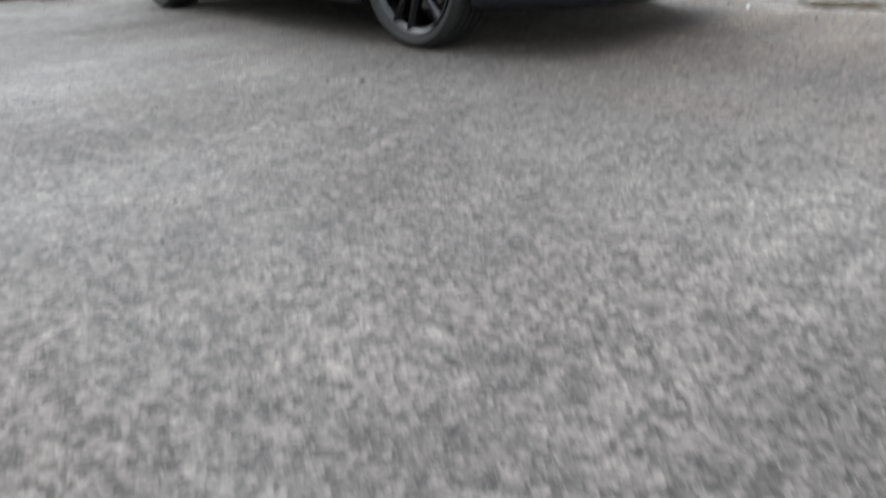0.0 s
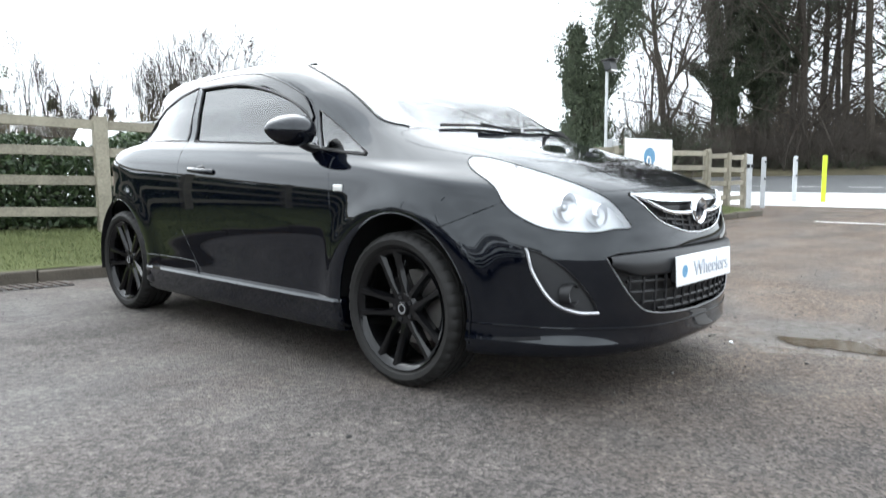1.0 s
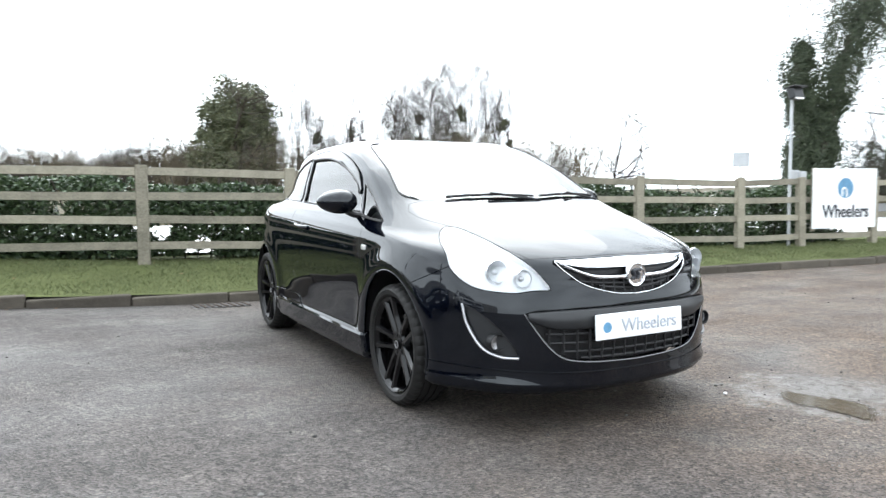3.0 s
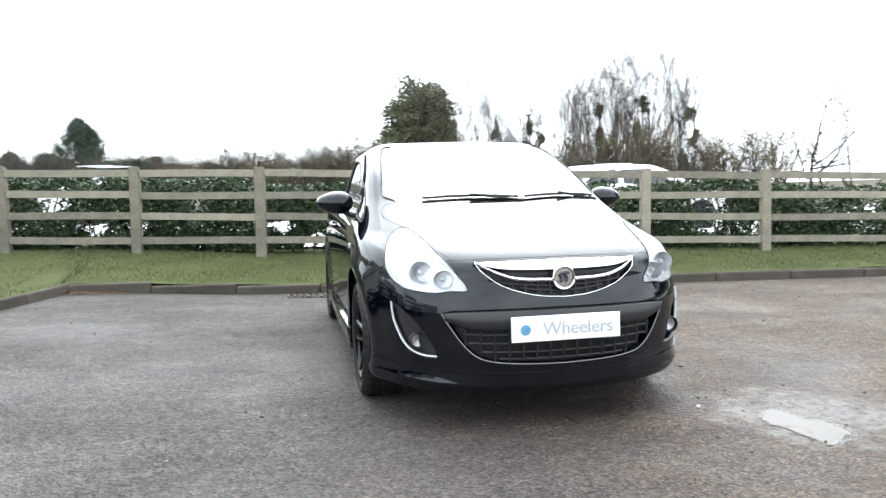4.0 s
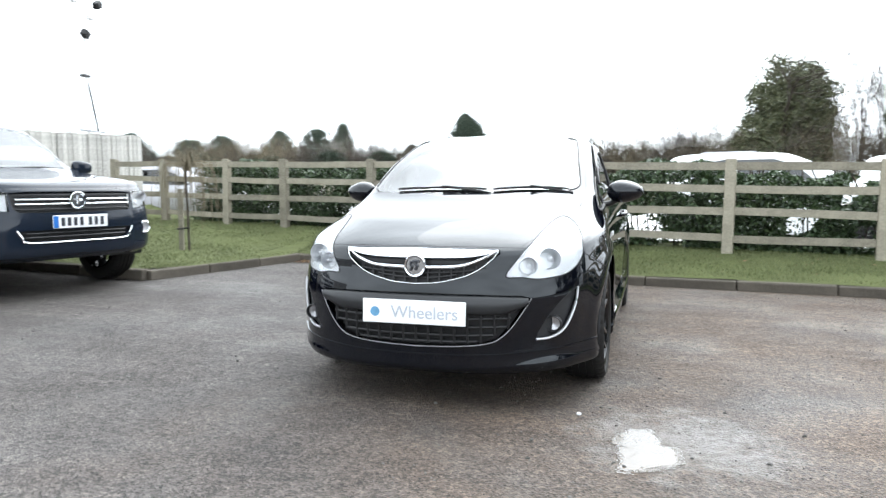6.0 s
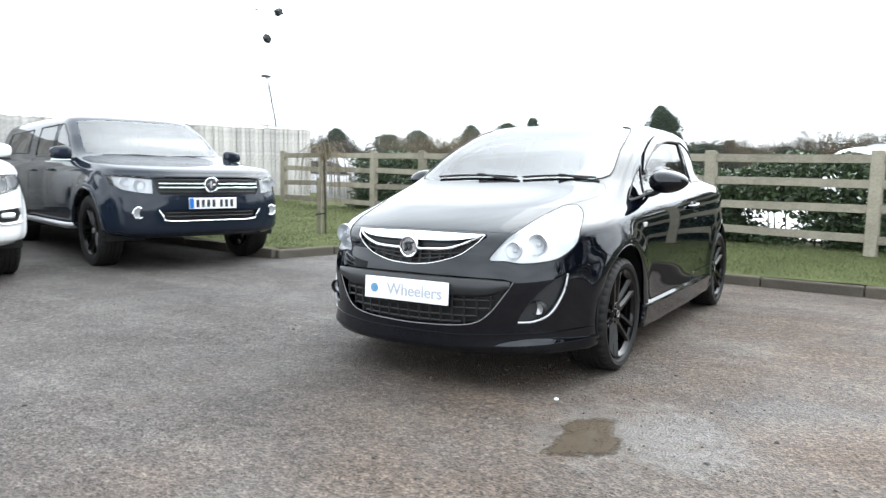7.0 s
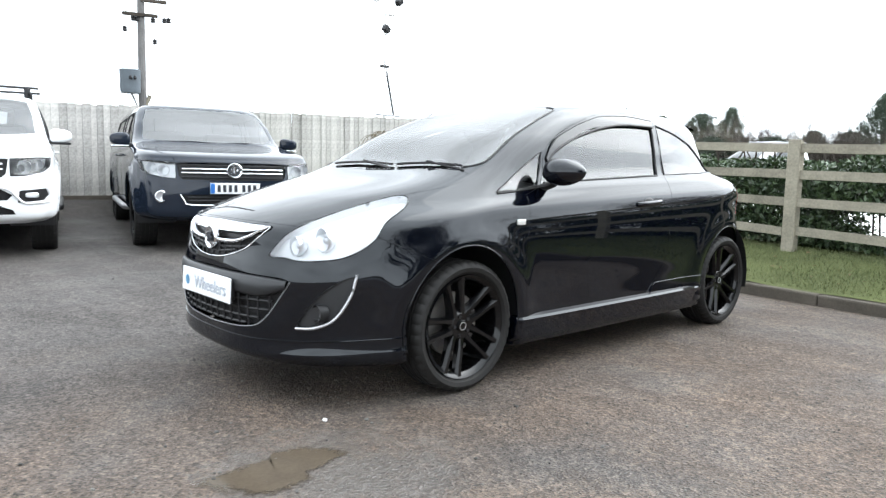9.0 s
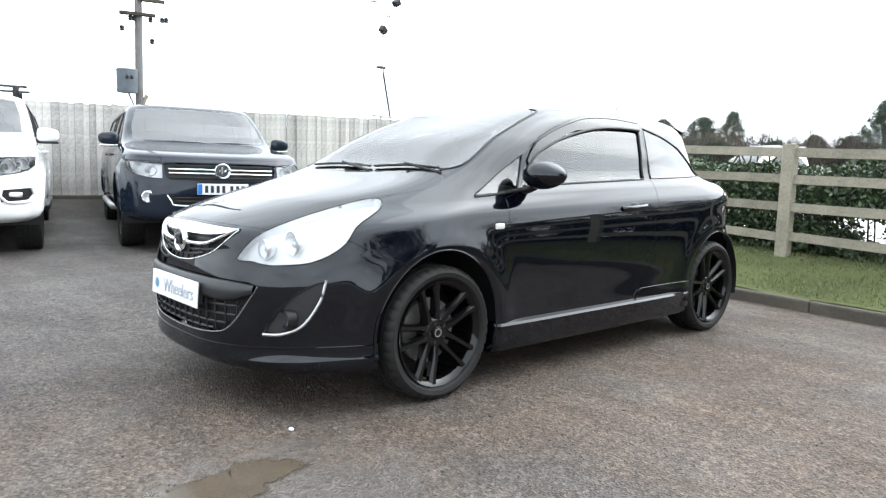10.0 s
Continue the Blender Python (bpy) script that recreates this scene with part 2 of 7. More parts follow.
# ---- car body shells ----
class Shell:
    """The right half (x > 0) of a car body: rows of rings from the sill to the roof's spine."""

    def __init__(self, rows, flares=()):
        self.rows = rows
        self.flares = flares
        self.kept = {}

    def ring(self, r, s):
        yf, w, yr, cf, nf, cr, nr, zt = r
        if s < 1:
            a = s * math.pi / 2
            y, x = cf - (cf - yf) * max(math.cos(a), 0) ** (2 / nf), w * math.sin(a) ** (2 / nf)
        elif s < 2:
            y, x = cf + (s - 1) * (cr - cf), w
        else:
            a = (3 - s) * math.pi / 2
            y, x = cr + (yr - cr) * max(math.cos(a), 0) ** (2 / nr), w * math.sin(max(a, 0)) ** (2 / nr)
        ys = [p[0] for p in zt]
        k = min(max(sum(1 for q in ys if q <= y) - 1, 0), len(zt) - 2)
        # smooth height along the ring
        y0, z0 = zt[k]
        y1, z1 = zt[k + 1]
        m0 = (z1 - zt[k - 1][1]) / (y1 - zt[k - 1][0]) if k else (z1 - z0) / (y1 - y0)
        m1 = (zt[k + 2][1] - z0) / (zt[k + 2][0] - y0) if k + 2 < len(zt) else (z1 - z0) / (y1 - y0)
        t, h = min(max((y - y0) / (y1 - y0), 0), 1), y1 - y0
        z = (2 * t ** 3 - 3 * t * t + 1) * z0 + (t ** 3 - 2 * t * t + t) * h * m0 + (3 * t * t - 2 * t ** 3) * z1 + (t ** 3 - t * t) * h * m1
        return (x, y, z)

    def ring_at(self, i, s):
        key = (i, round(s, 7))
        hit = self.kept.get(key)
        if hit is None:
            hit = self.kept[key] = self.ring(self.rows[i], s)
        return hit

    def at(self, s, v):
        n = len(self.rows)
        k = min(int(v), n - 2)
        t = v - k
        B, C = self.ring_at(k, s), self.ring_at(k + 1, s)
        A = self.ring_at(k - 1, s) if k else (2 * B[0] - C[0], 2 * B[1] - C[1], 2 * B[2] - C[2])
        D = self.ring_at(k + 2, s) if k < n - 2 else (-B[0], B[1], B[2])
        t2, t3 = t * t, t * t * t
        h0, h1, h2, h3 = 2 * t3 - 3 * t2 + 1, 0.5 * (t3 - 2 * t2 + t), 3 * t2 - 2 * t3, 0.5 * (t3 - t2)
        x, y, z = (h0 * B[c] + h1 * (C[c] - A[c]) + h2 * C[c] + h3 * (D[c] - B[c]) for c in (0, 1, 2))
        # flared wheel arches
        for cy, cz, reach, rise in self.flares:
            if x > 0.6:
                x += rise * math.exp(-((math.hypot(y - cy, z - cz) - reach) / 0.075) ** 2) * min(1.0, (x - 0.6) / 0.15)
        return (x, y, z)

    def normal(self, s, v):
        e, n = 0.004, len(self.rows) - 1
        p, q = self.at(min(s + e, 3), v), self.at(max(s - e, 0), v)
        r, u = self.at(s, min(v + e, n)), self.at(s, max(v - e, 0))
        a, b = (p[0] - q[0], p[1] - q[1], p[2] - q[2]), (r[0] - u[0], r[1] - u[1], r[2] - u[2])
        x, y, z = a[1] * b[2] - a[2] * b[1], a[2] * b[0] - a[0] * b[2], a[0] * b[1] - a[1] * b[0]
        l = math.sqrt(x * x + y * y + z * z)
        return (x / l, y / l, z / l) if l > 1e-12 else (0.0, 0.0, 1.0)

    def grid(self, ns=150, per=8):
        bm = bmesh.new()
        ls, lv = bm.verts.layers.float.new("s"), bm.verts.layers.float.new("v")
        nv = (len(self.rows) - 1) * per
        ss = [3 * i / ns for i in range(ns + 1)]
        G = []
        for j in range(nv + 1):
            line = []
            for s in ss:
                q = bm.verts.new(self.at(s, j / per))
                q[ls], q[lv] = s, j / per
                line.append(q)
            G.append(line)
        for j in range(nv):
            for i in range(ns):
                bm.faces.new((G[j][i], G[j][i + 1], G[j + 1][i + 1], G[j + 1][i]))
        return bm

    def snap(self, bm):
        """Puts every vertex back on the true surface; returns the normals."""
        ls, lv = bm.verts.layers.float["s"], bm.verts.layers.float["v"]
        for q in bm.verts:
            q.co = self.at(min(max(q[ls], 0), 3), min(max(q[lv], 0), len(self.rows) - 1))


def cut_line(bm, view, a, b, pool):
    """Cuts the pooled faces near the segment a-b, seen along one axis ('side': y, z; 'front': x, z; 'top': x, y)."""
    i, j = {"side": (1, 2), "front": (0, 2), "top": (0, 1)}[view]
    lo, hi = (min(a[0], b[0]) - 1e-4, min(a[1], b[1]) - 1e-4), (max(a[0], b[0]) + 1e-4, max(a[1], b[1]) + 1e-4)
    fs = []
    for f in pool:
        xs, ys = [q.co[i] for q in f.verts], [q.co[j] for q in f.verts]
        if max(xs) >= lo[0] and min(xs) <= hi[0] and max(ys) >= lo[1] and min(ys) <= hi[1]:
            fs.append(f)
    if not fs:
        return
    n = [0.0, 0.0, 0.0]
    n[i], n[j] = -(b[1] - a[1]), b[0] - a[0]
    p = [0.0, 0.0, 0.0]
    p[i], p[j] = a
    geom = list({q for f in fs for q in f.verts}) + list({e for f in fs for e in f.edges}) + fs
    r = bmesh.ops.bisect_plane(bm, geom=geom, dist=2e-5, plane_co=p, plane_no=n)
    pool.update(g for g in r["geom"] if isinstance(g, bmesh.types.BMFace))


def split_shell(shell, bm, zones):
    """Cuts the grid along the zones' outlines and sorts the faces: zones are (name, view, outline, keep), the first that holds a face takes it."""
    for _, view, poly, keep in zones:
        i, j = {"side": (1, 2), "front": (0, 2), "top": (0, 1)}[view]
        lo, hi = [min(p[k] for p in poly) - 0.08 for k in (0, 1)], [max(p[k] for p in poly) + 0.08 for k in (0, 1)]
        pool = {f for f in bm.faces if lo[0] < f.verts[0].co[i] < hi[0] and lo[1] < f.verts[0].co[j] < hi[1] and keep(f.calc_center_median())}
        for a, b in zip(poly, poly[1:] + poly[:1]):
            cut_line(bm, view, a, b, pool)
    sorted_faces = {}
    bm.faces.index_update()
    bm.verts.index_update()
    for f in bm.faces:
        c = f.calc_center_median()
        for name, view, poly, keep in zones:
            i, j = {"side": (1, 2), "front": (0, 2), "top": (0, 1)}[view]
            if keep(c) and inside(c[i], c[j], poly):
                break
        else:
            name = "body"
        sorted_faces.setdefault(name, []).append(f.index)
    shell.snap(bm)
    return sorted_faces


def panel(shell, bm, faces, name, material, parent, sides=(1,), gap=0.002, fold=0.014, offset=0.0, label=""):
    """A panel of the shell as a mesh: its rim drawn in by the gap and folded inward. sides: 1, -1 or both joined over the middle."""
    ls, lv = bm.verts.layers.float["s"], bm.verts.layers.float["v"]
    bm.faces.ensure_lookup_table()
    made = []
    out, norms = bmesh.new(), []
    for side in sides:
        vm, ns = {}, {}
        for k in faces:
            f = bm.faces[k]
            loop = []
            for q in f.verts:
                if q.index not in vm:
                    n = shell.normal(q[ls], q[lv])
                    p = (q.co.x + offset * n[0], q.co.y + offset * n[1], q.co.z + offset * n[2])
                    mid = abs(q.co.x) < 1e-4
                    vm[q.index] = out.verts.new((side * p[0], p[1], p[2]))
                    ns[vm[q.index]] = (Vector((side * n[0] if not mid else 0.0, n[1], n[2])).normalized(), mid)
                loop.append(vm[q.index])
            if side < 0:
                loop.reverse()
            if len(set(loop)) > 2:
                try:
                    out.faces.new(loop)
                except ValueError:
                    pass
        rim = {}
        fresh = set(vm.values())
        es = [e for e in out.edges if e.verts[0] in fresh and len(e.link_faces) == 1 and not (ns[e.verts[0]][1] and ns[e.verts[1]][1])]
        for e in es:
            f = e.link_faces[0]
            d = e.verts[1].co - e.verts[0].co
            inw = ns[e.verts[0]][0].cross(d).normalized() if d.length > 1e-9 else Vector()
            if inw.dot(f.calc_center_median() - e.verts[0].co) < 0:
                inw.negate()
            for q in e.verts:
                rim.setdefault(q, []).append(inw)
        for q, ds in rim.items():
            v = sum(ds, Vector())
            if v.length > 1e-6:
                v = v.normalized() * gap
                if ns[q][1]:
                    v.x = 0
                q.co += v
        low = {}
        for q in rim:
            low[q] = out.verts.new(q.co - fold * ns[q][0])
            norms.append((low[q], ns[q][0]))
        for e in es:
            a, b = e.verts
            fv = e.link_faces[0].verts[:]
            ia = fv.index(a)
            if fv[(ia + 1) % len(fv)] is b:
                a, b = b, a
            try:
                out.faces.new((a, b, low[b], low[a]))
            except ValueError:
                pass
        norms += [(q, n[0]) for q, n in ns.items()]
    if len(sides) > 1:
        bmesh.ops.remove_doubles(out, verts=[q for q in out.verts if abs(q.co.x) < 1e-4], dist=2e-4)
    table = {q: n for q, n in norms if q.is_valid}
    out.verts.index_update()
    flat = [tuple(table.get(q, Vector((0, 0, 1)))) for q in out.verts]
    for f in out.faces:
        f.smooth = True
    ob = part(name, out, material, parent, label)
    ob.data.normals_split_custom_set_from_vertices(flat)
    return ob


GRIDS = {}


def warp(u):
    """An even parameter round a ring, whose corners would else be crowded."""
    return 1 - (1 - u) ** 3 if u < 1 else u if u < 2 else 2 + (u - 2) ** 3


def on_view(shell, view, a, b):
    """The shell's point and normal at two coordinates: 'front' (x, z) and 'side' (y, z) by a search on the surface."""
    key = id(shell)
    nrow = len(shell.rows) - 1
    if key not in GRIDS:
        pts = [(u, v, shell.at(warp(u), v)) for u in np.linspace(0, 3, 121) for v in np.linspace(0, nrow, 8 * len(shell.rows))]
        GRIDS[key] = (np.array([(p[0], p[1]) for p in pts]), np.array([p[2] for p in pts]))
    sv, P = GRIDS[key]
    i, j = {"front": (0, 2), "side": (1, 2), "top": (0, 1)}[view]
    d = (P[:, i] - a) ** 2 + (P[:, j] - b) ** 2
    if view == "front":
        d = d + np.where(P[:, 1] > 1.0, 9, 0)
    k = int(np.argmin(d))
    u, v = float(sv[k][0]), float(sv[k][1])
    best = (1e9, u, v)
    for _ in range(12):
        p = shell.at(warp(u), v)
        fx, fy = a - p[i], b - p[j]
        miss = abs(fx) + abs(fy)
        if miss < best[0]:
            best = (miss, u, v)
        if miss < 1e-5:
            break
        e = 1e-3
        u1, u0, v1, v0 = min(u + e, 3), max(u - e, 0), min(v + e, nrow), max(v - e, 0)
        A, B, C, D = shell.at(warp(u1), v), shell.at(warp(u0), v), shell.at(warp(u), v1), shell.at(warp(u), v0)
        a11, a21 = (A[i] - B[i]) / (u1 - u0), (A[j] - B[j]) / (u1 - u0)
        a12, a22 = (C[i] - D[i]) / (v1 - v0), (C[j] - D[j]) / (v1 - v0)
        det = a11 * a22 - a12 * a21
        if abs(det) < 1e-9:
            break
        st = ((a22 * fx - a12 * fy) / det, (a11 * fy - a21 * fx) / det)
        u, v = min(max(u + min(max(st[0], -0.03), 0.03), 0), 3), min(max(v + min(max(st[1], -0.2), 0.2), 0), nrow)
    s = warp(best[1])
    return Vector(shell.at(s, best[2])), Vector(shell.normal(s, best[2]))


def seam_pts(shell, view, poly, n=6, lift=0.002, close=True):
    pts = []
    ring = poly + poly[:1] if close else poly
    for a, b in zip(ring, ring[1:]):
        for k in range(n):
            t = k / n
            p, q = on_view(shell, view, a[0] + t * (b[0] - a[0]), a[1] + t * (b[1] - a[1]))
            pts.append(p + lift * q)
    if not close:
        p, q = on_view(shell, view, *poly[-1])
        pts.append(p + lift * q)
    return pts


def strip(shell, view, poly, r, name, material, parent, sides=(1,), lift=0.002, n=6, close=False, label=""):
    """A moulding or chrome line along points on the shell."""
    made = None
    for side in sides:
        bm = bmesh.new()
        line = poly if close or len(poly) < 3 else [(p[0], p[1]) for p in curve_pts([(*q, 0) for q in poly], n)]
        ribbon(bm, [(side * p[0], p[1], p[2]) for p in seam_pts(shell, view, line, n if line is poly else 1, lift, close)], r, 6, close=close)
        made = part(name, bm, material, parent, label, smooth=50)
    return made


# ---- the black hatchback ----
CAR_ROWS = [
    # front y, half width, rear y, front corner y, n, rear corner y, n, heights along the ring
    (-0.80, 0.800, 3.02, 0.02, 2.7, 2.2, 3.0, [(-0.80, 0.175), (0, 0.185), (2.5, 0.19), (3.02, 0.24)]),
    (-0.860, 0.843, 3.09, 0.02, 2.7, 2.2, 3.0, [(-0.860, 0.205), (0, 0.215), (2.5, 0.23), (3.09, 0.28)]),
    (-0.874, 0.845, 3.12, 0.02, 2.7, 2.2, 3.0, [(-0.874, 0.298), (0, 0.305), (2.5, 0.31), (3.12, 0.36)]),
    (-0.882, 0.843, 3.14, 0.02, 2.7, 2.2, 3.0, [(-0.882, 0.42), (0, 0.43), (2.5, 0.45), (3.14, 0.5)]),
    (-0.880, 0.850, 3.14, 0.04, 2.7, 2.2, 3.0, [(-0.880, 0.56), (0, 0.58), (2.5, 0.62), (3.14, 0.66)]),
    (-0.862, 0.850, 3.10, 0.08, 2.6, 2.2, 3.0, [(-0.862, 0.67), (-0.5, 0.69), (0, 0.73), (1.2, 0.77), (2.5, 0.80), (3.10, 0.82)]),
    (-0.822, 0.834, 3.07, 0.14, 2.5, 2.3, 3.2, [(-0.822, 0.778), (-0.5, 0.80), (0, 0.845), (1.2, 0.89), (2.5, 0.925), (3.07, 0.93)]),
    (-0.52, 0.794, 3.05, 0.50, 2.8, 2.2, 3.1, [(-0.52, 0.895), (-0.2, 0.905), (0.2, 0.925), (0.8, 0.955), (1.6, 0.985), (2.6, 1.01), (3.05, 1.0)]),
    (0.05, 0.742, 3.03, 0.80, 4.5, 1.7, 2.5, [(0.05, 1.035), (0.2, 1.045), (0.8, 1.045), (1.6, 1.06), (2.6, 1.085), (3.03, 1.08)]),
    (0.47, 0.688, 2.98, 1.10, 5.5, 1.6, 2.4, [(0.47, 1.250), (0.7, 1.245), (1.2, 1.235), (2.0, 1.23), (2.98, 1.24)]),
    (0.90, 0.606, 2.90, 1.50, 6.0, 1.75, 2.4, [(0.90, 1.418), (1.1, 1.405), (1.6, 1.395), (2.2, 1.385), (2.90, 1.375)]),
    (1.10, 0.440, 2.78, 1.60, 3.5, 1.85, 2.4, [(1.10, 1.452), (1.6, 1.462), (2.2, 1.452), (2.78, 1.425)]),
    (1.30, 0.0, 2.65, 1.65, 2.0, 1.9, 2.0, [(1.30, 1.470), (1.7, 1.483), (2.2, 1.472), (2.65, 1.45)]),
]


def circle(cy, cz, ry, rz, n=30, a0=0, a1=360):
    return [(cy + ry * math.cos(radians(a)), cz + rz * math.sin(radians(a))) for a in (a0 + (a1 - a0) * k / n for k in range(n))]


def smooth_loop(pts, n=4):
    """A closed outline rounded through the given points."""
    P = pts[-1:] + pts + pts[:2]
    out = []
    for i in range(1, len(P) - 2):
        for k in range(n):
            t = k / n
            out.append(tuple(0.5 * (2 * P[i][c] + (P[i + 1][c] - P[i - 1][c]) * t + (2 * P[i - 1][c] - 5 * P[i][c] + 4 * P[i + 1][c] - P[i + 2][c]) * t * t + (3 * P[i][c] - P[i - 1][c] - 3 * P[i + 1][c] + P[i + 2][c]) * t ** 3) for c in (0, 1)))
    return out


def wheel(parent, at, side, radius, rim_r, width, rim_mat, spokes=5, twin=True, disc=True, name="wheel", steer=0.0):
    """A tyre on an alloy rim of twin spokes; the outer face points to x = side."""
    hub = part(name, lathe(bmesh.new(), [(0.02 - width * 0.5, rim_r * 0.97), (width * 0.36, rim_r * 0.90), (width * 0.42, rim_r * 0.94), (width * 0.46, rim_r * 1.0), (width * 0.40, rim_r * 1.01), (-width * 0.5, rim_r * 1.0)], 56), rim_mat, parent, smooth=35)
    hub.matrix_local = pose(*at, 0, 0, 0 if side > 0 else 180) @ pose(0, 0, 0, 0, 0, steer)
    w, R, r = width * 0.5, radius, rim_r
    prof = [(w * 0.80, r * 1.0), (w * 0.98, r + (R - r) * 0.25), (w * 1.03, r + (R - r) * 0.55), (w * 0.96, R - 0.016), (w * 0.86, R - 0.006), (w * 0.72, R - 0.001)]
    for g in (0.55, 0.18, -0.18, -0.55):
        prof += [(w * g + 0.006, R), (w * g + 0.0055, R - 0.007), (w * g - 0.0055, R - 0.007), (w * g - 0.006, R)]
    prof += [(-a, b) for a, b in prof[5::-1]]
    n = 160
    bm = lathe(bmesh.new(), prof, n)
    # sipes notched into the shoulders
    for k, q in enumerate(bm.verts):
        far = math.hypot(q.co.y, q.co.z)
        if abs(q.co.x) > w * 0.6 and far > R - 0.02 and k % 4 == 0:
            q.co.y *= 1 - 0.006 / far
            q.co.z *= 1 - 0.006 / far
    part("tyre", bm, RUBBER, hub, smooth=30)
    for i in range(spokes):
        a0 = 2 * math.pi * i / spokes + 0.3
        for d in ((-1, 1) if twin else (0,)):
            bm = bmesh.new()
            secs = []
            for rr, hw, off, x0, th in ((0.16, 0.10, 0.085, 0.30, 0.16), (0.45, 0.060, 0.13, 0.36, 0.14), (0.75, 0.058, 0.165, 0.40, 0.12), (0.97, 0.085, 0.20, 0.44, 0.12)):
                ring = []
                for dx, dy in ((x0, -hw * 0.55), (x0, hw * 0.55), (x0 - th * 0.6, hw * 1.15), (x0 - th * 1.5, hw), (x0 - th * 1.5, -hw), (x0 - th * 0.6, -hw * 1.15)):
                    ring.append(bm.verts.new(Matrix.Rotation(a0, 4, "X") @ Vector((dx * width, (off * d + dy) * r, rr * r))))
                secs.append(ring)
            for A, B in zip(secs, secs[1:]):
                for k in range(6):
                    bm.faces.new((A[k], A[(k + 1) % 6], B[(k + 1) % 6], B[k]))
            bm.faces.new(secs[-1])
            bmesh.ops.recalc_face_normals(bm, faces=bm.faces[:])
            part("spoke", bm, rim_mat, hub, smooth=30)
    bm = lathe(bmesh.new(), [(width * 0.05, r * 0.30), (width * 0.26, r * 0.30), (width * 0.32, r * 0.25), (width * 0.31, r * 0.13), (width * 0.31, 0.001)], 32)
    part("hub", bm, rim_mat, hub, smooth=40)
    bm = lathe(bmesh.new(), [(width * 0.31, r * 0.115), (width * 0.345, r * 0.115), (width * 0.355, r * 0.10), (width * 0.35, 0.001)], 24)
    part("centre_cap", bm, RIM_BLACK if disc else SILVER, hub, smooth=40)
    if disc:
        bm = lathe(bmesh.new(), [(width * 0.345, r * 0.085), (width * 0.36, r * 0.082), (width * 0.36, r * 0.066), (width * 0.345, r * 0.062)], 24)
        part("cap_ring", bm, SILVER, hub, "thin silver ring on the centre cap", smooth=40)
    for i in range(5):
        a = 2 * math.pi * (i + 0.5) / 5
        bm = cone(bmesh.new(), (width * 0.22, 0.19 * r * math.cos(a), 0.19 * r * math.sin(a)), (width * 0.335, 0.19 * r * math.cos(a), 0.19 * r * math.sin(a)), 0.011, 0.009, 6)
        part("wheel_bolt", bm, TRIM, hub)
    if disc:
        bm = lathe(bmesh.new(), [(-0.02, 0.05), (-0.02, r * 0.62), (0.004, r * 0.62), (0.004, 0.05)], 40)
        part("brake_disc", bm, DISC, hub, "worn steel brake disc", smooth=40)
    return hub


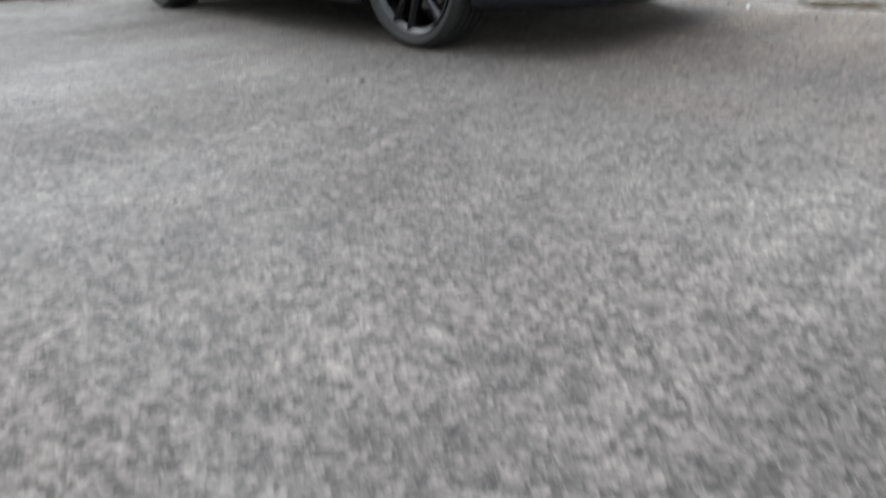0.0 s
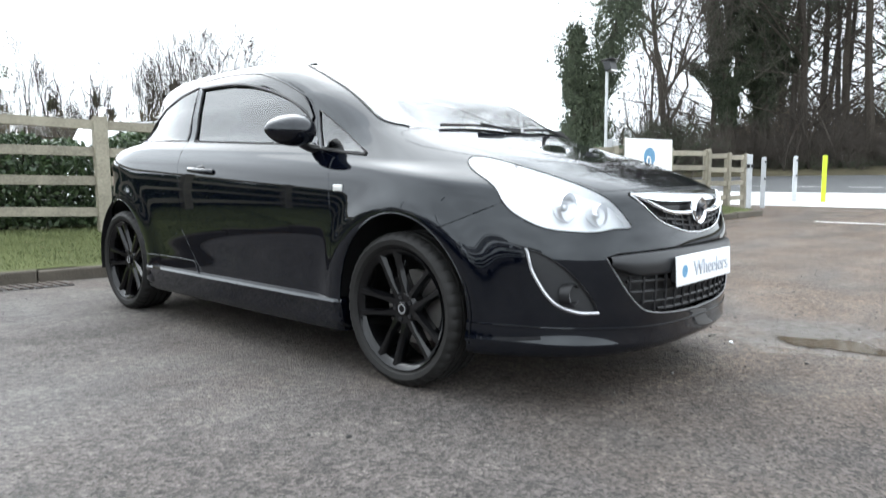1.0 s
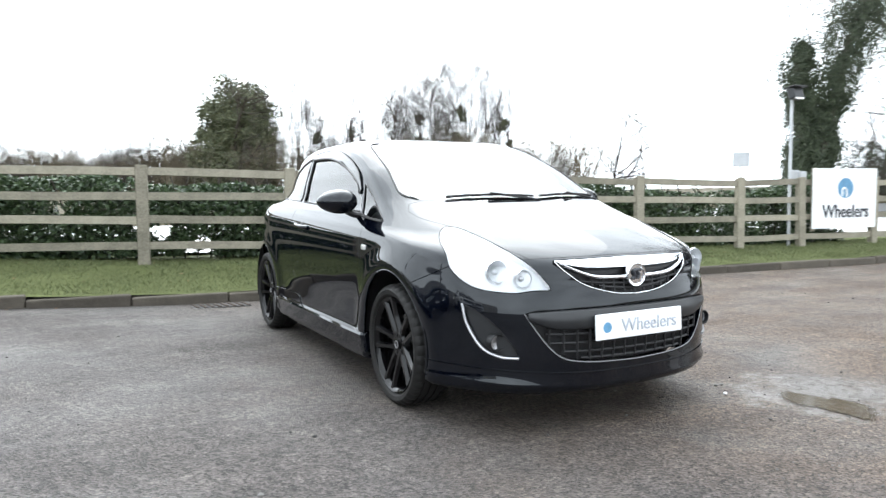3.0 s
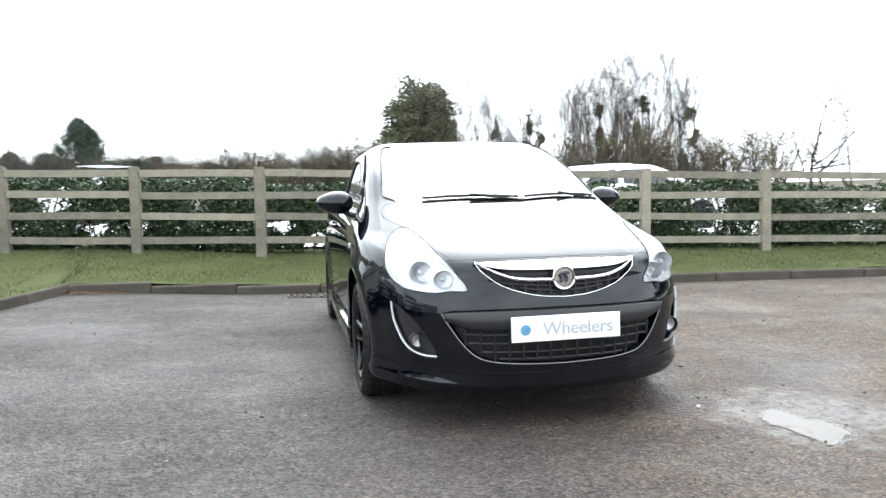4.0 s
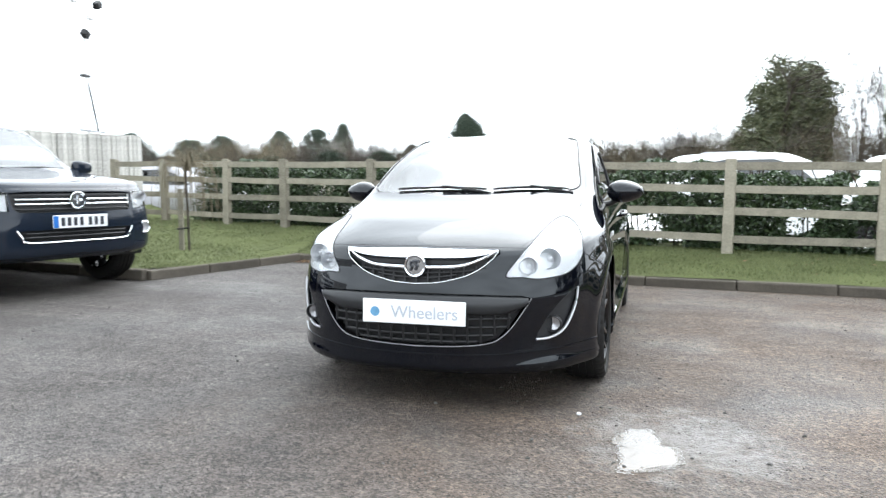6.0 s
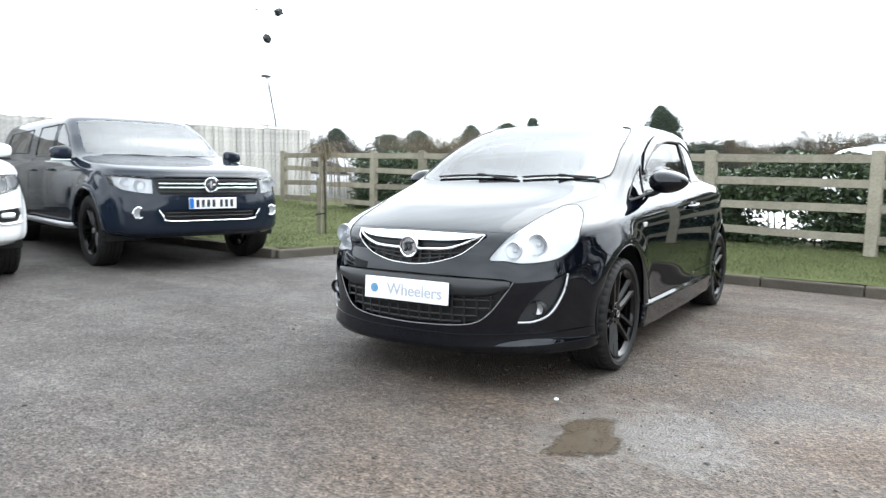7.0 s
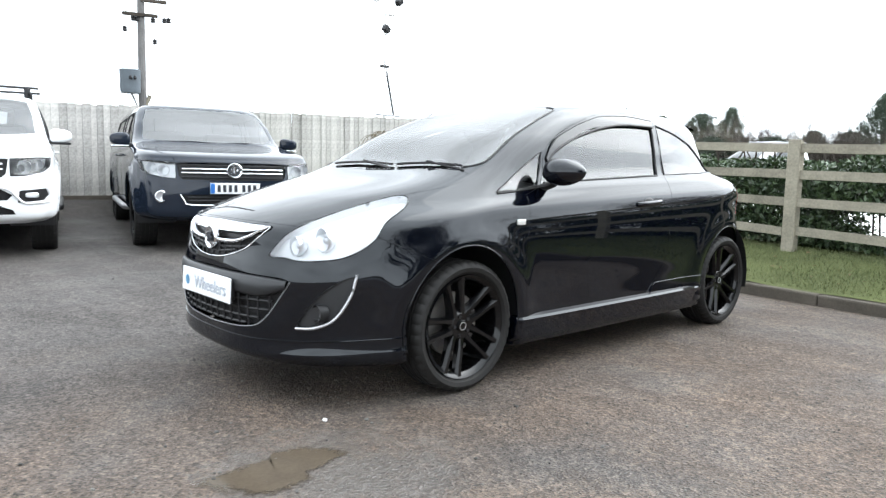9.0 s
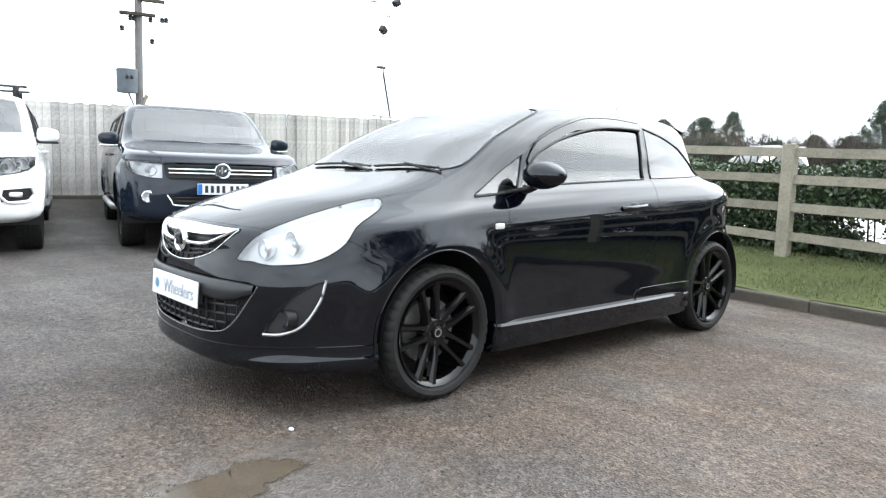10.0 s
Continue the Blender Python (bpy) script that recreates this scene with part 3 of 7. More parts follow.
def corsa():
    car = thing("black_hatchback", "glossy black three-door hatchback with black alloys parked on tarmac", "car")
    sh = Shell(CAR_ROWS, ((-0.01, 0.315, 0.40, 0.020), (2.511, 0.315, 0.40, 0.018)))
    bm = sh.grid(168, 8)
    side_on = lambda c: c.x > 0.42
    nose = lambda c: c.y < 0.25
    grille = smooth_loop([(-0.06, 0.789), (0.0, 0.789), (0.2, 0.786), (0.39, 0.780), (0.36, 0.735), (0.27, 0.672), (0.13, 0.632), (0.0, 0.620), (-0.06, 0.621)], 3)
    grille = [(max(a, -0.005), b) for a, b in grille]
    intake = [(-0.005, 0.578), (0.30, 0.575), (0.50, 0.568), (0.545, 0.555), (0.52, 0.51), (0.46, 0.42), (0.40, 0.362), (0.33, 0.338), (0.2, 0.325), (-0.005, 0.318)]
    lamp = smooth_loop([(0.428, 0.661), (0.50, 0.655), (0.56, 0.645), (0.625, 0.648), (0.692, 0.662), (0.735, 0.705), (0.752, 0.765), (0.725, 0.845), (0.655, 0.912), (0.600, 0.918), (0.558, 0.87), (0.528, 0.815), (0.475, 0.737)], 3)
    fog = smooth_loop([(0.568, 0.364), (0.63, 0.368), (0.685, 0.405), (0.726, 0.505), (0.735, 0.585), (0.668, 0.53), (0.610, 0.45)], 3)
    screen = [(-0.005, 1.042), (0.40, 1.047), (0.60, 1.056), (0.652, 1.085), (0.640, 1.16), (0.616, 1.245), (0.592, 1.325), (0.558, 1.395), (0.50, 1.412), (0.25, 1.421), (-0.005, 1.423)]
    arch_f = circle(-0.01, 0.315, 0.352, 0.388, 36)
    arch_r = circle(2.511, 0.315, 0.352, 0.385, 36)
    qf = [(0.235, 0.943), (0.38, 0.953), (0.545, 0.975), (0.595, 1.05), (0.635, 1.15), (0.59, 1.130), (0.43, 1.045), (0.32, 0.985)]
    visor = [(0.665, 1.12), (0.71, 1.175), (0.78, 1.228), (0.96, 1.300), (1.12, 1.346), (1.27, 1.376), (1.55, 1.392), (1.82, 1.382), (1.80, 1.342), (1.60, 1.342), (1.40, 1.332), (1.20, 1.302), (1.0, 1.253), (0.86, 1.207), (0.735, 1.150), (0.675, 1.095)]
    gd = [(0.605, 0.990), (1.04, 1.010), (1.57, 1.034), (1.715, 1.040), (1.795, 1.342), (1.60, 1.342), (1.40, 1.332), (1.20, 1.302), (1.0, 1.253), (0.86, 1.207), (0.735, 1.150), (0.665, 1.085)]
    qr = [(1.80, 1.046), (2.2, 1.058), (2.62, 1.072), (2.55, 1.155), (2.34, 1.255), (2.08, 1.320), (1.865, 1.360)]
    door = [(0.39, 0.315), (0.39, 0.64), (0.435, 0.93), (0.595, 0.975), (0.645, 1.12), (0.70, 1.19), (0.79, 1.245), (0.94, 1.308), (1.13, 1.368), (1.38, 1.416), (1.60, 1.422), (1.85, 1.412), (1.785, 1.05), (1.79, 1.00), (1.745, 0.78), (1.73, 0.55), (1.648, 0.45), (1.59, 0.384), (1.51, 0.315)]
    bumper = [(-1.0, 0.1), (-0.12, 0.1), (-0.12, 0.60), (-0.25, 0.66), (-0.49, 0.765), (-0.82, 0.80), (-1.0, 0.80)]
    hood = [(-0.005, -0.95), (0.30, -0.90), (0.43, -0.76), (0.48, -0.71), (0.53, -0.60), (0.56, -0.42), (0.61, -0.25), (0.655, -0.12), (0.685, 0.0), (0.69, 0.10), (0.66, 0.15), (0.30, 0.075), (-0.005, 0.055)]
    tail = [(2.76, 0.77), (3.2, 0.77), (3.2, 1.03), (2.86, 1.02), (2.80, 0.92)]
    backlight = [(-0.005, 1.10), (0.52, 1.10), (0.46, 1.36), (-0.005, 1.37)]
    zones = [
        ("front_arch", "side", arch_f, side_on), ("rear_arch", "side", arch_r, side_on),
        ("upper_grille", "front", grille, nose), ("lower_intake", "front", intake, nose),
        ("headlamp", "front", lamp, nose), ("fog_recess", "front", fog, nose),
        ("windscreen", "front", screen, lambda c: -0.02 < c.y < 1.3 and c.z > 1.03),
        ("rear_window", "front", backlight, lambda c: c.y > 2.6),
        ("front_quarter_glass", "side", qf, side_on), ("wind_deflector", "side", visor, side_on), ("door_glass", "side", gd, side_on), ("rear_quarter_glass", "side", qr, side_on),
        ("door", "side", door, side_on), ("tail_lamp", "side", tail, lambda c: c.x > 0.5),
        ("front_bumper", "side", bumper, lambda c: c.y < 0.1 and c.z < 0.82), ("bonnet", "top", hood, lambda c: c.z > 0.765 and c.y < 0.3),
    ]
    F = split_shell(sh, bm, zones)
    bm.faces.ensure_lookup_table()
    both = (1, -1)
    panel(sh, bm, F["body"], "body", PAINT_BLACK, car, both, gap=0.0015)
    panel(sh, bm, F["front_bumper"], "front_bumper", PAINT_BLACK, car, both, gap=0.0026)
    panel(sh, bm, F["bonnet"], "bonnet", PAINT_BLACK, car, both, gap=0.002)
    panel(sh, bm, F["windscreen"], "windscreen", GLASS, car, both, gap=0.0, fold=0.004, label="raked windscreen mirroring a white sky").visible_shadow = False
    strip(sh, "front", screen[2:9], 0.006, "screen_seal", TRIM, car, both, 0.0)
    panel(sh, bm, F["rear_window"], "rear_window", TINT, car, both, gap=0.0, fold=0.004).visible_shadow = False
    for sd in both:
        d = panel(sh, bm, F["door"], "door", PAINT_BLACK, car, (sd,), gap=0.002)
        panel(sh, bm, F["door_glass"], "door_glass", SIDE_GLASS, d, (sd,), gap=0.0, fold=0.003, offset=-0.006).visible_shadow = False
        panel(sh, bm, F["wind_deflector"], "wind_deflector", TINTED_PLASTIC, d, (sd,), gap=0.0, fold=0.004, offset=0.010, label="smoked plastic wind deflector")
        panel(sh, bm, F["front_quarter_glass"], "quarter_glass", SIDE_GLASS, car, (sd,), gap=0.0, fold=0.003, offset=-0.003).visible_shadow = False
        panel(sh, bm, F["rear_quarter_glass"], "quarter_glass", TINT, car, (sd,), gap=0.0, fold=0.003, offset=-0.003).visible_shadow = False
        panel(sh, bm, F["tail_lamp"], "tail_lamp", TAIL_RED, car, (sd,), gap=0.001, offset=0.003, label="dark red tail lamp")
        # headlamp: bowl, lenses and clear cover
        hl = panel(sh, bm, F["headlamp"], "headlamp", LENS, car, (sd,), gap=0.001, fold=0.003, offset=0.002, label="clear headlamp with bright reflectors")
        hl.visible_shadow = False
        panel(sh, bm, F["headlamp"], "lamp_bowl", LAMP_INNER, hl, (sd,), gap=0.0, fold=0.002, offset=-0.038)
        wall = bmesh.new()
        rim = seam_pts(sh, "front", lamp, 2, 0.0)
        a = [wall.verts.new((sd * p.x, p.y, p.z)) for p in rim]
        b = [wall.verts.new((sd * p.x, p.y, p.z)) for p in seam_pts(sh, "front", lamp, 2, -0.041)]
        for k in range(len(a)):
            wall.faces.new((a[k], a[(k + 1) % len(a)], b[(k + 1) % len(a)], b[k]))
        part("lamp_wall", wall, LAMP_INNER, hl, smooth=60)
        for (lx, lz, lr) in ((0.615, 0.735, 0.052), (0.525, 0.705, 0.042)):
            p, n = on_view(sh, "front", lx, lz)
            c = lathe(bmesh.new(), [(-0.012, lr), (0.0, lr * 1.05), (0.006, lr), (0.03, lr * 0.75), (0.045, lr * 0.4), (0.05, 0.001)], 32, "Y", (sd * p.x, p.y + 0.018, p.z))
            part("reflector", c, REFLECTOR, hl, smooth=40)
            c = bmesh.new()
            bmesh.ops.create_uvsphere(c, u_segments=16, v_segments=10, radius=lr * 0.32, matrix=Matrix.Translation((sd * p.x, p.y + 0.03, p.z)))
            part("bulb", c, REFLECTOR, hl, smooth=60)
        strip(sh, "front", lamp, 0.0028, "lamp_seal", TRIM, hl, (sd,), 0.001, 2, True)
        # fog lamp recess with a chrome blade
        fr = panel(sh, bm, F["fog_recess"], "fog_lamp", TRIM_GREY, car, (sd,), gap=0.0, fold=0.002, offset=-0.016, label="fog lamp recess with a chrome blade")
        strip(sh, "front", fog, 0.004, "recess_edge", TRIM, fr, (sd,), -0.004, 2, True)
        p, n = on_view(sh, "front", 0.642, 0.425)
        p = p + Vector((-0.004, 0.012, 0))
        c = lathe(bmesh.new(), [(0.02, 0.040), (-0.018, 0.040), (-0.022, 0.037), (-0.018, 0.033), (0.005, 0.030)], 28, "Y", (sd * p.x, p.y, p.z))
        part("fog_bezel", c, TRIM, fr, smooth=40)
        c = lathe(bmesh.new(), [(0.01, 0.032), (0.012, 0.018), (0.014, 0.001)], 24, "Y", (sd * p.x, p.y - 0.012, p.z))
        part("fog_lens", c, FOG_GLASS, fr, smooth=60)
        blade = [(0.738, 0.592), (0.728, 0.505), (0.687, 0.402), (0.63, 0.363), (0.565, 0.358)]
        strip(sh, "front", blade, 0.0062, "chrome_blade", SILVER, fr, (sd,), 0.003, 6)
        # door furniture
        for z0 in (0.0,):
            p, n = on_view(sh, "side", 1.50, 0.876)
            c = bmesh.new()
            pts = [(sd * (p.x + o), y, z) for o, y, z in ((0.0, 1.385, 0.868), (0.018, 1.41, 0.870), (0.030, 1.46, 0.874), (0.031, 1.54, 0.879), (0.018, 1.60, 0.883), (0.0, 1.625, 0.884))]
            ribbon(c, curve_pts(pts, 4), 0.0145, 8)
            part("door_handle", c, PAINT_BLACK, d, smooth=50)
            c = bmesh.new()
            bmesh.ops.create_uvsphere(c, u_segments=20, v_segments=12, radius=1, matrix=pose(sd * (p.x - 0.006), 1.515, 0.872) @ Matrix.Diagonal((0.010, 0.055, 0.034, 1)))
            part("handle_cup", c, TRIM, d, smooth=60)
        strip(sh, "side", [(0.24, 0.936), (0.40, 0.950), (0.60, 0.972)], 0.005, "sill_trim", TRIM, car, (sd,), 0.003)
        strip(sh, "side", gd[:4], 0.006, "waist_seal", TRIM, d, (sd,), 0.001)
        strip(sh, "side", visor[1:8], 0.003, "window_seal", TRIM, d, (sd,), 0.010)
        strip(sh, "side", visor[8:], 0.009, "visor_edge", TRIM, d, (sd,), 0.006)
        strip(sh, "side", [(1.715, 1.040), (1.795, 1.342)], 0.007, "window_seal", TRIM, d, (sd,), 0.0)
        strip(sh, "side", qf, 0.004, "glass_seal", TRIM, car, (sd,), 0.001, 3, True)
        strip(sh, "side", qr, 0.004, "glass_seal", TRIM, car, (sd,), 0.001, 3, True)
        # repeater
        p, n = on_view(sh, "side", 0.35, 0.797)
        rp = part("side_repeater", box(bmesh.new(), (0.010, 0.060, 0.028), (sd * (p.x + 0.002), 0.35, 0.797), (0, 0, 0), 0.004, 2), CLEAR_LAMP, car, "small clear side repeater", smooth=40)
        # mirror
        mr = bmesh.new()
        bmesh.ops.create_uvsphere(mr, u_segments=28, v_segments=18, radius=1)
        for q in mr.verts:
            x, y, z = q.co
            if y > 0:
                y *= 0.35
            z *= 1.0 - 0.18 * x
            q.co = (sd * (0.905 + 0.115 * x), 0.605 + 0.095 * y + 0.02 * x, 1.048 + 0.07 * z)
        if sd < 0:
            bmesh.ops.reverse_faces(mr, faces=mr.faces[:])
        mo = part("door_mirror", mr, PAINT_BLACK, car, smooth=60)
        c = lathe(bmesh.new(), [(0.0, 1.0), (0.003, 0.98), (0.003, 0.001)], 24, "Y")
        bmesh.ops.transform(c, verts=c.verts[:], matrix=pose(sd * 0.905, 0.642, 1.048) @ Matrix.Diagonal((0.095, 1, 0.055, 1)))
        part("mirror_glass", c, CHROME, mo, "mirror glass")
        c = bmesh.new()
        ribbon(c, curve_pts([(sd * 0.755, 0.58, 0.968), (sd * 0.80, 0.59, 0.970), (sd * 0.845, 0.60, 0.990), (sd * 0.875, 0.605, 1.015)], 4), 0.030, 8, 0.6)
        part("mirror_arm", c, TRIM, mo, smooth=50)
        # arch lip, liner
        for (ay, n0) in ((0, "f"), (2.511, "r")):
            arc = circle(ay - (0.01 if ay == 0 else 0), 0.315, 0.352, 0.388 if ay == 0 else 0.385, 26, -6, 186)
            strip(sh, "side", arc, 0.0035, "arch_lip", PAINT_BLACK, car, (sd,), -0.002, 2)
            li = bmesh.new()
            A, B = [], []
            for k in range(25):
                t = radians(-12 + 204 * k / 24)
                y, z = ay + 0.375 * math.cos(t), 0.315 + 0.40 * math.sin(t)
                A.append(li.verts.new((sd * 0.835, y, z)))
                B.append(li.verts.new((sd * 0.50, y, z)))
            for k in range(24):
                li.faces.new((A[k], A[k + 1], B[k + 1], B[k]))
            part("arch_liner", li, TRIM, car, smooth=50)
        # side skirt
        sk = bmesh.new()
        secs = []
        for y, o in ((0.335, -0.02), (0.36, 0.0), (0.6, 0.004), (1.1, 0.004), (1.5, 0.002), (1.62, 0.0), (2.05, -0.004), (2.16, -0.012)):
            up = 0.0
            secs.append([sk.verts.new((sd * (x + o), y, z)) for x, z in ((0.838, 0.326 + up), (0.868, 0.318 + up), (0.875, 0.306), (0.868, 0.270), (0.861, 0.225), (0.856, 0.192), (0.846, 0.176), (0.72, 0.170))])
        for P, Q in zip(secs, secs[1:]):
            for k in range(7):
                sk.faces.new((P[k], P[k + 1], Q[k + 1], Q[k]))
        sk.faces.new(secs[0])
        sk.faces.new(secs[-1][::-1])
        bmesh.ops.recalc_face_normals(sk, faces=sk.faces[:])
        part("side_skirt", sk, PAINT_BLACK, car, smooth=25)
        strip(sh, "side", [(1.56, 0.318), (1.60, 0.375), (1.70, 0.384), (2.14, 0.386)], 0.0024, "skirt_line", PAINT_BLACK, car, (sd,), 0.003)
        wheel(car, (sd * 0.738, 0, 0.313), sd, 0.313, 0.246, 0.215, RIM_BLACK)
        wheel(car, (sd * 0.738, 2.511, 0.313), sd, 0.313, 0.246, 0.215, RIM_BLACK)
    # front lip below a crease
    lip = bmesh.new()
    rows = []
    for k in range(-40, 41):
        s = abs(k) / 40 * 0.80
        y = sh.at(s, 2.0)[1]
        zc = float(np.interp(y, (-0.874, -0.80, -0.70, -0.45, -0.30), (0.284, 0.297, 0.306, 0.316, 0.318)))
        flat = 0.15 + 0.6 * math.exp(-((s - 0.45) / 0.16) ** 2)
        line = []
        for z, o in ((zc + 0.001, -0.004), (zc, 0.0035), (zc - 0.003, 0.004), (zc - 0.006, 0.0015), (zc - 0.040, 0.001 + 0.002 * flat), (zc - 0.058, 0.003 + 0.009 * flat), (zc - 0.066, 0.004 + 0.011 * flat), (zc - 0.074, 0.003 + 0.010 * flat), (zc - 0.080, -0.03)):
            v = float(np.interp(z, [sh.at(s, q)[2] for q in (0, 0.5, 1, 1.5, 2, 2.5, 3)], (0, 0.5, 1, 1.5, 2, 2.5, 3)))
            p, n = Vector(sh.at(s, v)), Vector(sh.normal(s, v))
            n = Vector((n.x, n.y, 0)).normalized()
            p = p + o * n
            line.append(lip.verts.new((math.copysign(p.x, k) if k else 0.0, p.y, z)))
        rows.append(line)
    for P, Q in zip(rows, rows[1:]):
        for k in range(8):
            lip.faces.new((P[k], Q[k], Q[k + 1], P[k + 1]))
    bmesh.ops.recalc_face_normals(lip, faces=lip.faces[:])
    part("front_lip", lip, PAINT_BLACK, car, "thin protruding front lip", smooth=35)
    # grille: mesh, chrome wings, badge
    gp = panel(sh, bm, F["upper_grille"], "upper_grille", TRIM, car, both, gap=0.0, fold=0.002, offset=-0.028)
    ip = panel(sh, bm, F["lower_intake"], "lower_intake", TRIM, car, both, gap=0.0, fold=0.002, offset=-0.04)
    for z in (0.672, 0.650):
        w = 0.30 if z > 0.66 else 0.2
        strip(sh, "front", [(w * k / 5, z + 0.018 * (k / 5) ** 2) for k in range(6)], 0.006, "grille_bar", TRIM, gp, both, -0.010, 3)
    for k in range(-5, 6):
        x = abs(k) * 0.058
        zb = 0.628 + 0.6 * x * x
        strip(sh, "front", [(x, zb), (x, 0.705)], 0.0065, "grille_bar", TRIM, gp, (1 if k >= 0 else -1,), -0.010, 3)
    for sd in both:
        wing = bmesh.new()
        for (lo, hi, lift) in (([(0.0, 0.744), (0.20, 0.747), (0.30, 0.755), (0.385, 0.774)], [(0.0, 0.786), (0.20, 0.783), (0.30, 0.781), (0.392, 0.780)], 0.004),
                               ([(0.05, 0.690), (0.20, 0.697), (0.29, 0.722), (0.372, 0.764)], [(0.05, 0.708), (0.20, 0.714), (0.285, 0.735), (0.385, 0.776)], 0.005)):
            L, H = curve_pts([(*p, 0) for p in lo], 6), curve_pts([(*p, 0) for p in hi], 6)
            rows = []
            for a, b in zip(L, H):
                line = []
                for t, o in ((0, -0.02), (0, lift * 0.6), (0.25, lift * 1.5), (0.5, lift * 1.8), (0.75, lift * 1.5), (1, lift * 0.6), (1, -0.012)):
                    p, n = on_view(sh, "front", a[0] + t * (b[0] - a[0]), a[1] + t * (b[1] - a[1]))
                    p = p + o * n
                    line.append(wing.verts.new((sd * p.x, p.y, p.z)))
                rows.append(line)
            for P, Q in zip(rows, rows[1:]):
                for k in range(6):
                    wing.faces.new((P[k], P[k + 1], Q[k + 1], Q[k]))
        bmesh.ops.recalc_face_normals(wing, faces=wing.faces[:])
        part("chrome_wing", wing, CHROME, gp, "chrome grille wing", smooth=50)
    strip(sh, "front", [(0.0, 0.621), (0.13, 0.632), (0.27, 0.672), (0.36, 0.735), (0.388, 0.776)], 0.0025, "grille_edge", CHROME, gp, both, 0.001, 5)
    bd = part("badge", lathe(bmesh.new(), [(0.01, 0.056), (-0.008, 0.056), (-0.013, 0.052), (-0.011, 0.045), (-0.006, 0.042), (-0.007, 0.001)], 36, "Y", (0, -0.866, 0.707)), CHROME, gp, "round chrome badge with a plain raised emblem", smooth=40)
    e = bmesh.new()
    ribbon(e, curve_pts([(-0.022, -0.877, 0.686), (-0.012, -0.879, 0.702), (-0.020, -0.879, 0.722), (0.004, -0.880, 0.730), (0.022, -0.878, 0.728)], 5), 0.007, 6)
    ribbon(e, curve_pts([(0.0, -0.879, 0.722), (0.012, -0.879, 0.706), (0.004, -0.878, 0.688)], 5), 0.007, 6)
    part("emblem", e, INK_DARK, bd, smooth=50)
    # lower intake: satin bar and lattice
    bar = bmesh.new()
    rows = []
    for k in range(31):
        x = -0.53 + 1.06 * k / 30
        zt, zb = 0.572 - 0.012 * (abs(x) / 0.53) ** 6, 0.478 + 0.045 * max(0, (abs(x) - 0.40) / 0.13) ** 1.4
        line = []
        for t, o in ((0, -0.035), (0.02, -0.002), (0.15, 0.010), (0.5, 0.013), (0.85, 0.009), (0.98, -0.002), (1, -0.02)):
            p, n = on_view(sh, "front", abs(x), zb + t * (zt - zb))
            p = p + o * n
            line.append(bar.verts.new((math.copysign(p.x, x), p.y, p.z)))
        rows.append(line)
    for P, Q in zip(rows, rows[1:]):
        for k in range(6):
            bar.faces.new((P[k], Q[k], Q[k + 1], P[k + 1]))
    bmesh.ops.recalc_face_normals(bar, faces=bar.faces[:])
    part("intake_bar", bar, TRIM_GREY, ip, smooth=60)
    for j, z in enumerate((0.455, 0.415, 0.375, 0.342)):
        w = (0.46, 0.44, 0.39, 0.30)[j]
        strip(sh, "front", [(w * k / 6, z + 0.006 * (k / 6) ** 2) for k in range(7)], 0.0065, "lattice_bar", TRIM, ip, both, -0.014, 3)
    for k in range(-7, 8):
        x = abs(k) * 0.064 - 0.0
        zb = 0.335 if x < 0.32 else 0.335 + (x - 0.32) * 0.6
        strip(sh, "front", [(x, zb), (x, 0.485)], 0.007, "lattice_bar", TRIM, ip, (1 if k >= 0 else -1,), -0.012, 3)
    strip(sh, "front", [(0.0, 0.319), (0.2, 0.326), (0.33, 0.339), (0.40, 0.363), (0.46, 0.42), (0.52, 0.51), (0.545, 0.556)], 0.0028, "intake_edge", SATIN, ip, both, 0.001)
    # plate
    pl = part("number_plate", box(bmesh.new(), (0.52, 0.008, 0.115), (0, -0.900, 0.487), (-3, 0, 0), 0.003), PLATE_WHITE, car, "white show plate with grey lettering")
    m = pose(0.055, -0.9055, 0.484, 87, 0, 0)
    solid_text("plate_word", "Wheelers", 0.085, m, INK_GREY, pl)
    part("plate_mark", lathe(bmesh.new(), [(0, 0.001), (-0.001, 0.024)], 24, "Y", (-0.195, -0.9045, 0.484)), INK_BLUE, pl, "round blue mark")
    part("plate_mount", box(bmesh.new(), (0.50, 0.03, 0.09), (0, -0.884, 0.487), (-3, 0, 0), 0.006), TRIM, car)
    # wipers, aerial, spoiler
    for x0, x1, ya in ((-0.45, 0.12, 0.0), (0.16, 0.60, 0.0)):
        w = bmesh.new()
        pts = []
        for k in range(9):
            x = x0 + (x1 - x0) * k / 8
            p, n = on_view(sh, "front", abs(x), 1.058 + 0.010 * math.sin(math.pi * k / 8))
            pts.append(tuple(Vector((x, p.y, p.z)) + 0.012 * n))
        ribbon(w, pts, 0.007, 6)
        mid = pts[4]
        ribbon(w, [(x1 + 0.03, 0.075 if x1 < 0.3 else 0.15, 1.046), (mid[0], mid[1] - 0.004, mid[2] + 0.010)], 0.007, 6)
        part("wiper", w, TRIM, car, smooth=50)
    part("aerial", cone(bmesh.new(), (0, 2.42, 1.46), (0, 2.52, 1.62), 0.005, 0.002, 8), TRIM, car)
    sp = bmesh.new()
    rows = []
